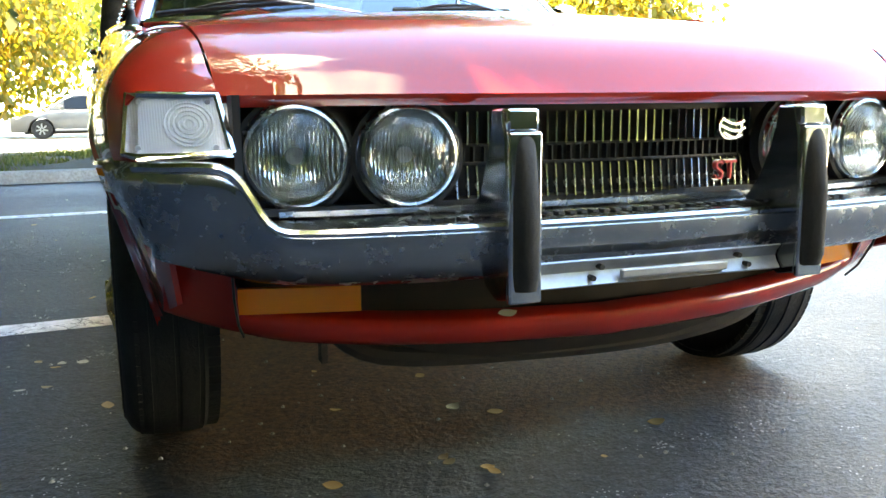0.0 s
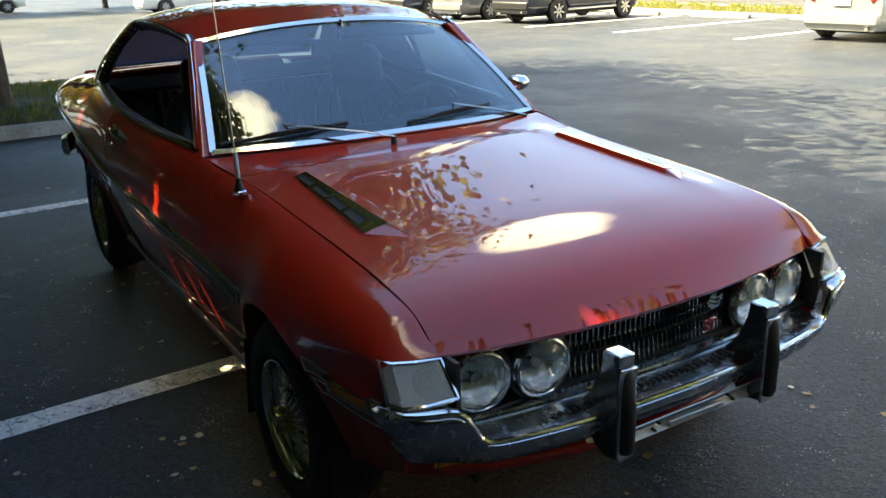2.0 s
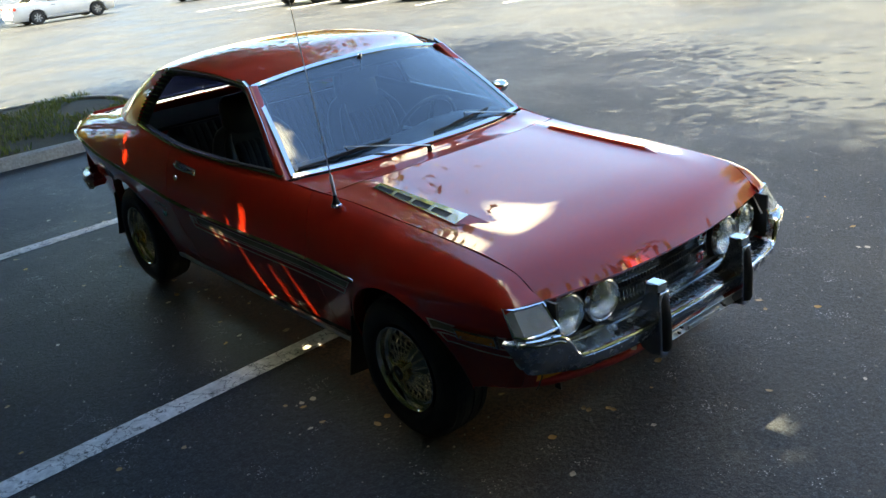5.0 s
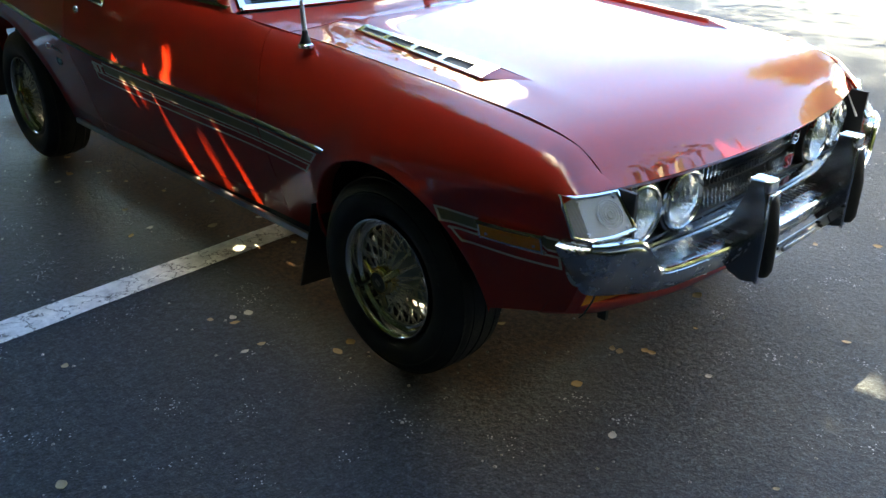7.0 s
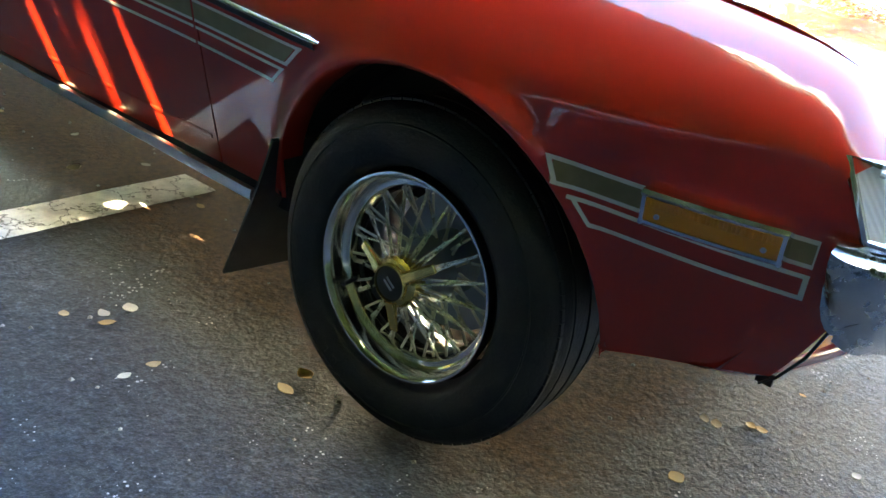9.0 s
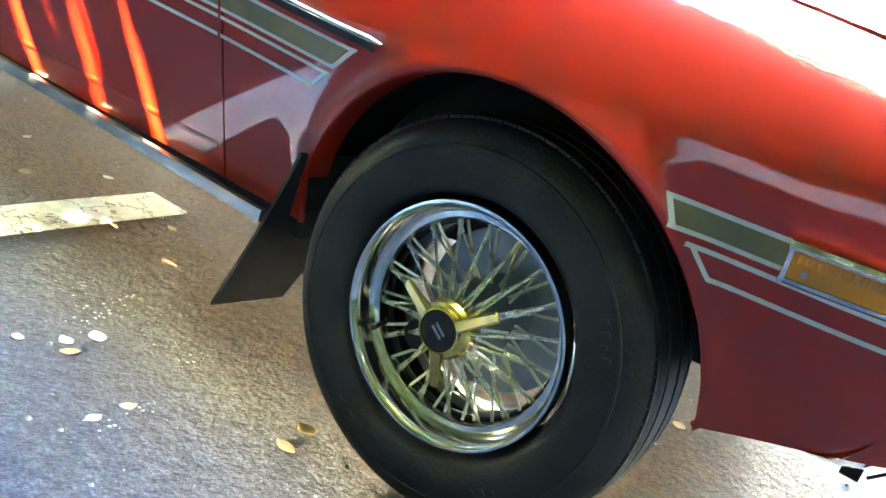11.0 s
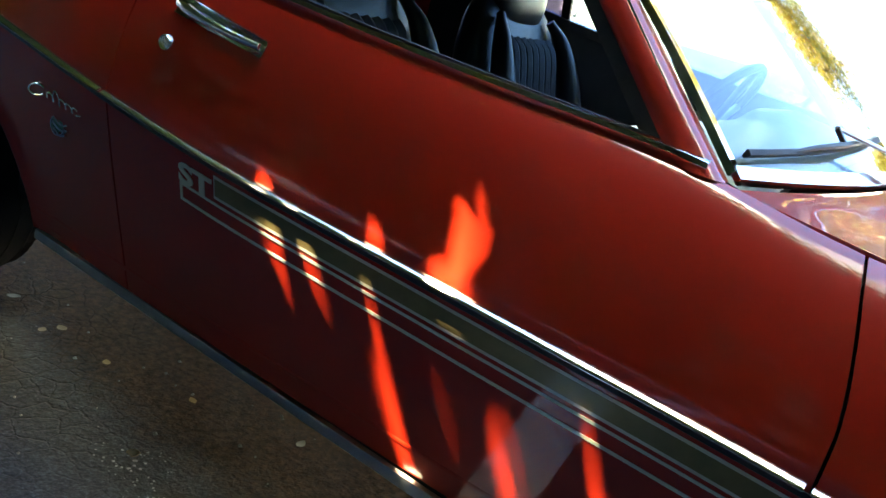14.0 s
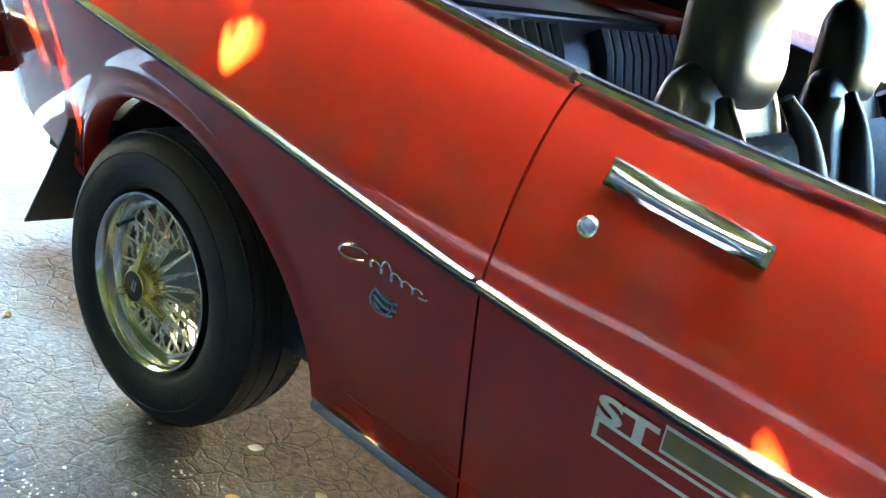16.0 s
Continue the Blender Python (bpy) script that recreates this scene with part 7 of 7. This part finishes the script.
    for sg in (-1, 1):
        for ax in axles:
            wh = part("wheel", Shape().lathe([(-0.10, wr * 0.62), (-0.11, wr * 0.75), (-0.10, wr * 0.93), (-0.07, wr), (0.07, wr), (0.10, wr * 0.93), (0.10, wr * 0.6)], 32, "y"), TYRE, e)
            wh.matrix_basis = pose(ax, sg * (w - 0.11), wr, 0, 0, 0 if sg < 0 else 180)
            part("rim", Shape().lathe([(-0.075, wr * 0.64), (-0.105, wr * 0.62), (-0.095, wr * 0.56), (-0.06, wr * 0.52), (-0.05, 0.02)], 28, "y"), BLACK, wh)
            for q in range(7):
                sp = Shape().box(-0.022, -0.100, 0.03, 0.022, -0.070, wr * 0.60, Matrix.Rotation(2 * math.pi * q / 7, 4, "Y"))
                part("rim_spoke", sp, DULL_METAL, wh)
        lamp = Shape().box(-0.05, -0.17 if not suv else -0.19, -0.075 if not suv else -0.10, 0.16, 0.17 if not suv else 0.15, 0.075 if not suv else 0.10)
        part("tail_lamp", lamp, LAMP_RED, e, "red tail lamp", bevel=0.03).matrix_basis = pose(-h + 0.07, sg * w * 0.74, belt - (0.08 if suv else 0.14), 0, 0, -sg * 22)
        part("head_lamp", Shape().box(-0.10, -0.16, -0.06, 0.05, 0.16, 0.06), CLEAR_LENS, e, bevel=0.03).matrix_basis = pose(h - 0.16, sg * w * 0.60, belt - 0.28, 0, 0, sg * 28)
        part("door_mirror", Shape().box(-0.05, -0.08, -0.06, 0.06, 0.08, 0.06), paint, e, bevel=0.025).location = (cc + 0.35, sg * (w + 0.05), belt + 0.06)
        part("door_handle", Shape().box(-0.08, -0.015, -0.012, 0.08, 0.015, 0.012), CHROME, e, bevel=0.006).location = (-0.55, sg * (w * 0.985), belt - 0.15)
        part("sill", Shape().box(-h + 1.35, -0.02, -0.03, h - 1.30, 0.02, 0.03), DULL_METAL, e, bevel=0.01).location = (0, sg * w * 0.955, low + 0.06)
    part("rear_bumper", Shape().box(-0.05, -w * 0.78, -0.11, 0.10, w * 0.78, 0.11), BLACK if suv else paint, e, bevel=0.04).location = (-h + 0.0, 0, low + 0.19)
    part("number_plate", Shape().box(-0.01, -0.16, -0.08, 0.01, 0.16, 0.08), STRIPE_WHITE, e, "white number plate", bevel=0.004).location = (-h - 0.012, 0, belt - 0.20)
    part("exhaust", Shape().tube([(-h + 0.3, -0.5, low + 0.04), (-h - 0.05, -0.5, low + 0.04)], 0.035, 10), CHROME, e)
    part("underbody", Shape().box(-h + 0.3, -w * 0.8, low - 0.06, h - 0.4, w * 0.8, low + 0.05), UNDER, e)
    return e


DARK_PANE = material("dark_window", (0.012, 0.014, 0.016), 0.06, 0, 0.0, 0.25)
SLATE, PEWTER, SILVER = other_paint("slate_paint", (0.028, 0.036, 0.055)), other_paint("pewter_paint", (0.22, 0.225, 0.23)), other_paint("silver_paint", (0.38, 0.40, 0.40))
WHITE, CREAM, NAVY = other_paint("white_paint", (0.75, 0.75, 0.73), 0.0), other_paint("cream_paint", (0.52, 0.46, 0.33), 0.2), other_paint("navy_paint", (0.03, 0.05, 0.09))
def stand(x, y, turn):
    return pose(x, y, fall(x, y), 0, 0, turn)


parked_car("parked_suv", stand(15.0, 17.75, 6.5), SLATE, "dark slate estate car with red tail lamps in a bay", True, 4.6)
parked_car("parked_car", stand(15.1, 21.1, 6.5), PEWTER, "pewter grey saloon parked in a bay")
parked_car("parked_suv", stand(15.0, 24.4, 6.5), NAVY, "dark blue estate car parked in a bay", True)
parked_car("parked_car", stand(15.0, 7.85, 6), SILVER, "silver saloon with bright exhaust parked beside an island")
parked_car("parked_car", stand(-1.6, 29.2, 180), PEWTER, "grey saloon parked beyond the tree")
parked_car("parked_car", stand(10.4, 40.0, 3), WHITE, "white saloon in the far row")
parked_car("parked_car", stand(18.2, 40.5, 3), WHITE, "white saloon in the far row")
parked_car("parked_suv", stand(2.2, 50.0, 3), WHITE, "white estate car in the far row", True)
parked_car("parked_car", stand(38.6, 36.5, 128), CREAM, "cream saloon beside the pale building")


# ---- leaf litter ----
DRY = [mottled("dry_leaf_" + n, a, b, 60, 0.7) for n, a, b in (("tan", (0.30, 0.20, 0.10), (0.42, 0.31, 0.18)), ("gold", (0.34, 0.20, 0.07), (0.46, 0.28, 0.10)), ("pale", (0.42, 0.38, 0.30), (0.55, 0.50, 0.42)))]


def leaf_mesh(seed):
    """A small curled leaf with a midrib fold."""
    rng = np.random.default_rng(seed)
    c1, c2 = rng.uniform(0.1, 0.5, 2)
    rows = []
    for t in span(0, 1, 6):
        w = 0.38 * math.sin(math.pi * min(1, t * 0.96 + 0.03)) ** 0.8
        lift = c1 * (t - 0.5) ** 2 * 1.2
        rows.append([(t - 0.5, u * w, 0.03 + lift + c2 * abs(u) ** 1.5 * 0.35 * w) for u in (-1, -0.5, 0, 0.5, 1)])
    return thickened(Shape().grid(rows).mesh("fallen_leaf"), 0.02, 60)


LEAVES = [leaf_mesh(i) for i in range(4)]
rng = np.random.default_rng(77)
SPOTS = [(-1.377, 0.617), (-1.609, 0.675), (0.96, -0.33), (0.965, -0.39), (1.05, -0.62), (-0.14, -0.635), (0.31, -0.82), (-0.428, -0.41), (-0.90, 0.53), (-1.58, 0.14), (-0.912, 0.50), (-0.978, 0.341), (-0.212, -0.37), (-0.155, -0.441), (-0.54, -0.607), (-0.789, 0.16), (0.247, -0.368), (-0.151, -0.46), (-0.209, -0.393), (-0.03, -0.192), (-0.102, -0.134), (-0.534, 0.933), (-0.449, 0.855), (-0.851, 0.523), (-0.922, 0.343), (-0.732, 0.172), (-0.819, 2.044), (-0.645, 2.036), (-0.743, 2.106), (-0.617, 2.199), (-0.585, 1.187), (-0.543, 1.643), (-0.459, 1.403), (-0.606, 2.021), (-0.606, 1.854), (-0.413, 1.137), (-0.752, 1.559)]
SPOTS += [(float(a), float(b)) for a, b in zip(rng.uniform(-2.6, 3.2, 110), rng.uniform(-1.6, 5.6, 110))]
for i, (x, y) in enumerate(SPOTS):
    size = float(rng.uniform(0.022, 0.038)) if i < 37 else float(rng.uniform(0.014, 0.034))
    me = LEAVES[i % 4].copy()
    ob = part("fallen_leaf", me, DRY[i % 3 if i != 17 else 1])
    ob.matrix_basis = pose(x, y, fall(x, y), float(rng.uniform(-8, 8)), float(rng.uniform(-8, 8)), float(rng.uniform(0, 360))) @ Matrix.Diagonal((size, size, size, 1))
    tagged(ob, ("small curled tan leaf lying on asphalt", "small curled golden leaf lying on asphalt", "small pale dry leaf lying on asphalt")[i % 3 if i != 17 else 1], "leaf", "fallen leaves")
crumbs = Shape()
for i in range(2600):
    x, y = float(rng.uniform(-3.0, 4.0)), float(rng.uniform(-2.2, 6.4))
    q = float(rng.uniform(0.002, 0.006))
    a = float(rng.uniform(0, 3.1))
    c, d = math.cos(a) * q, math.sin(a) * q
    g0 = fall(x, y)
    crumbs.add([(x + c, y + d, g0), (x - d, y + c, g0), (x - c, y - d, g0), (x + d, y - c, g0), (x, y, g0 + q * 0.9)], [(0, 1, 4), (1, 2, 4), (2, 3, 4), (3, 0, 4)])
me = bpy.data.meshes.new("grit")
me.from_pydata(crumbs.v, [], crumbs.f)
tagged(part("grit", me, CONCRETE), "pale grit and crumbs scattered on asphalt", "grit", kind="stuff")

petal = part("petal", LEAVES[1].copy(), DRY[2])
petal.data.materials.clear()
petal.data.materials.append(STRIPE_WHITE)
petal.matrix_basis = pose(-0.190, -0.598, 0.330, 20, 0, 10) @ Matrix.Diagonal((0.034, 0.026, 0.03, 1))
tagged(petal, "small white petal resting on the red lower valance", "petal")
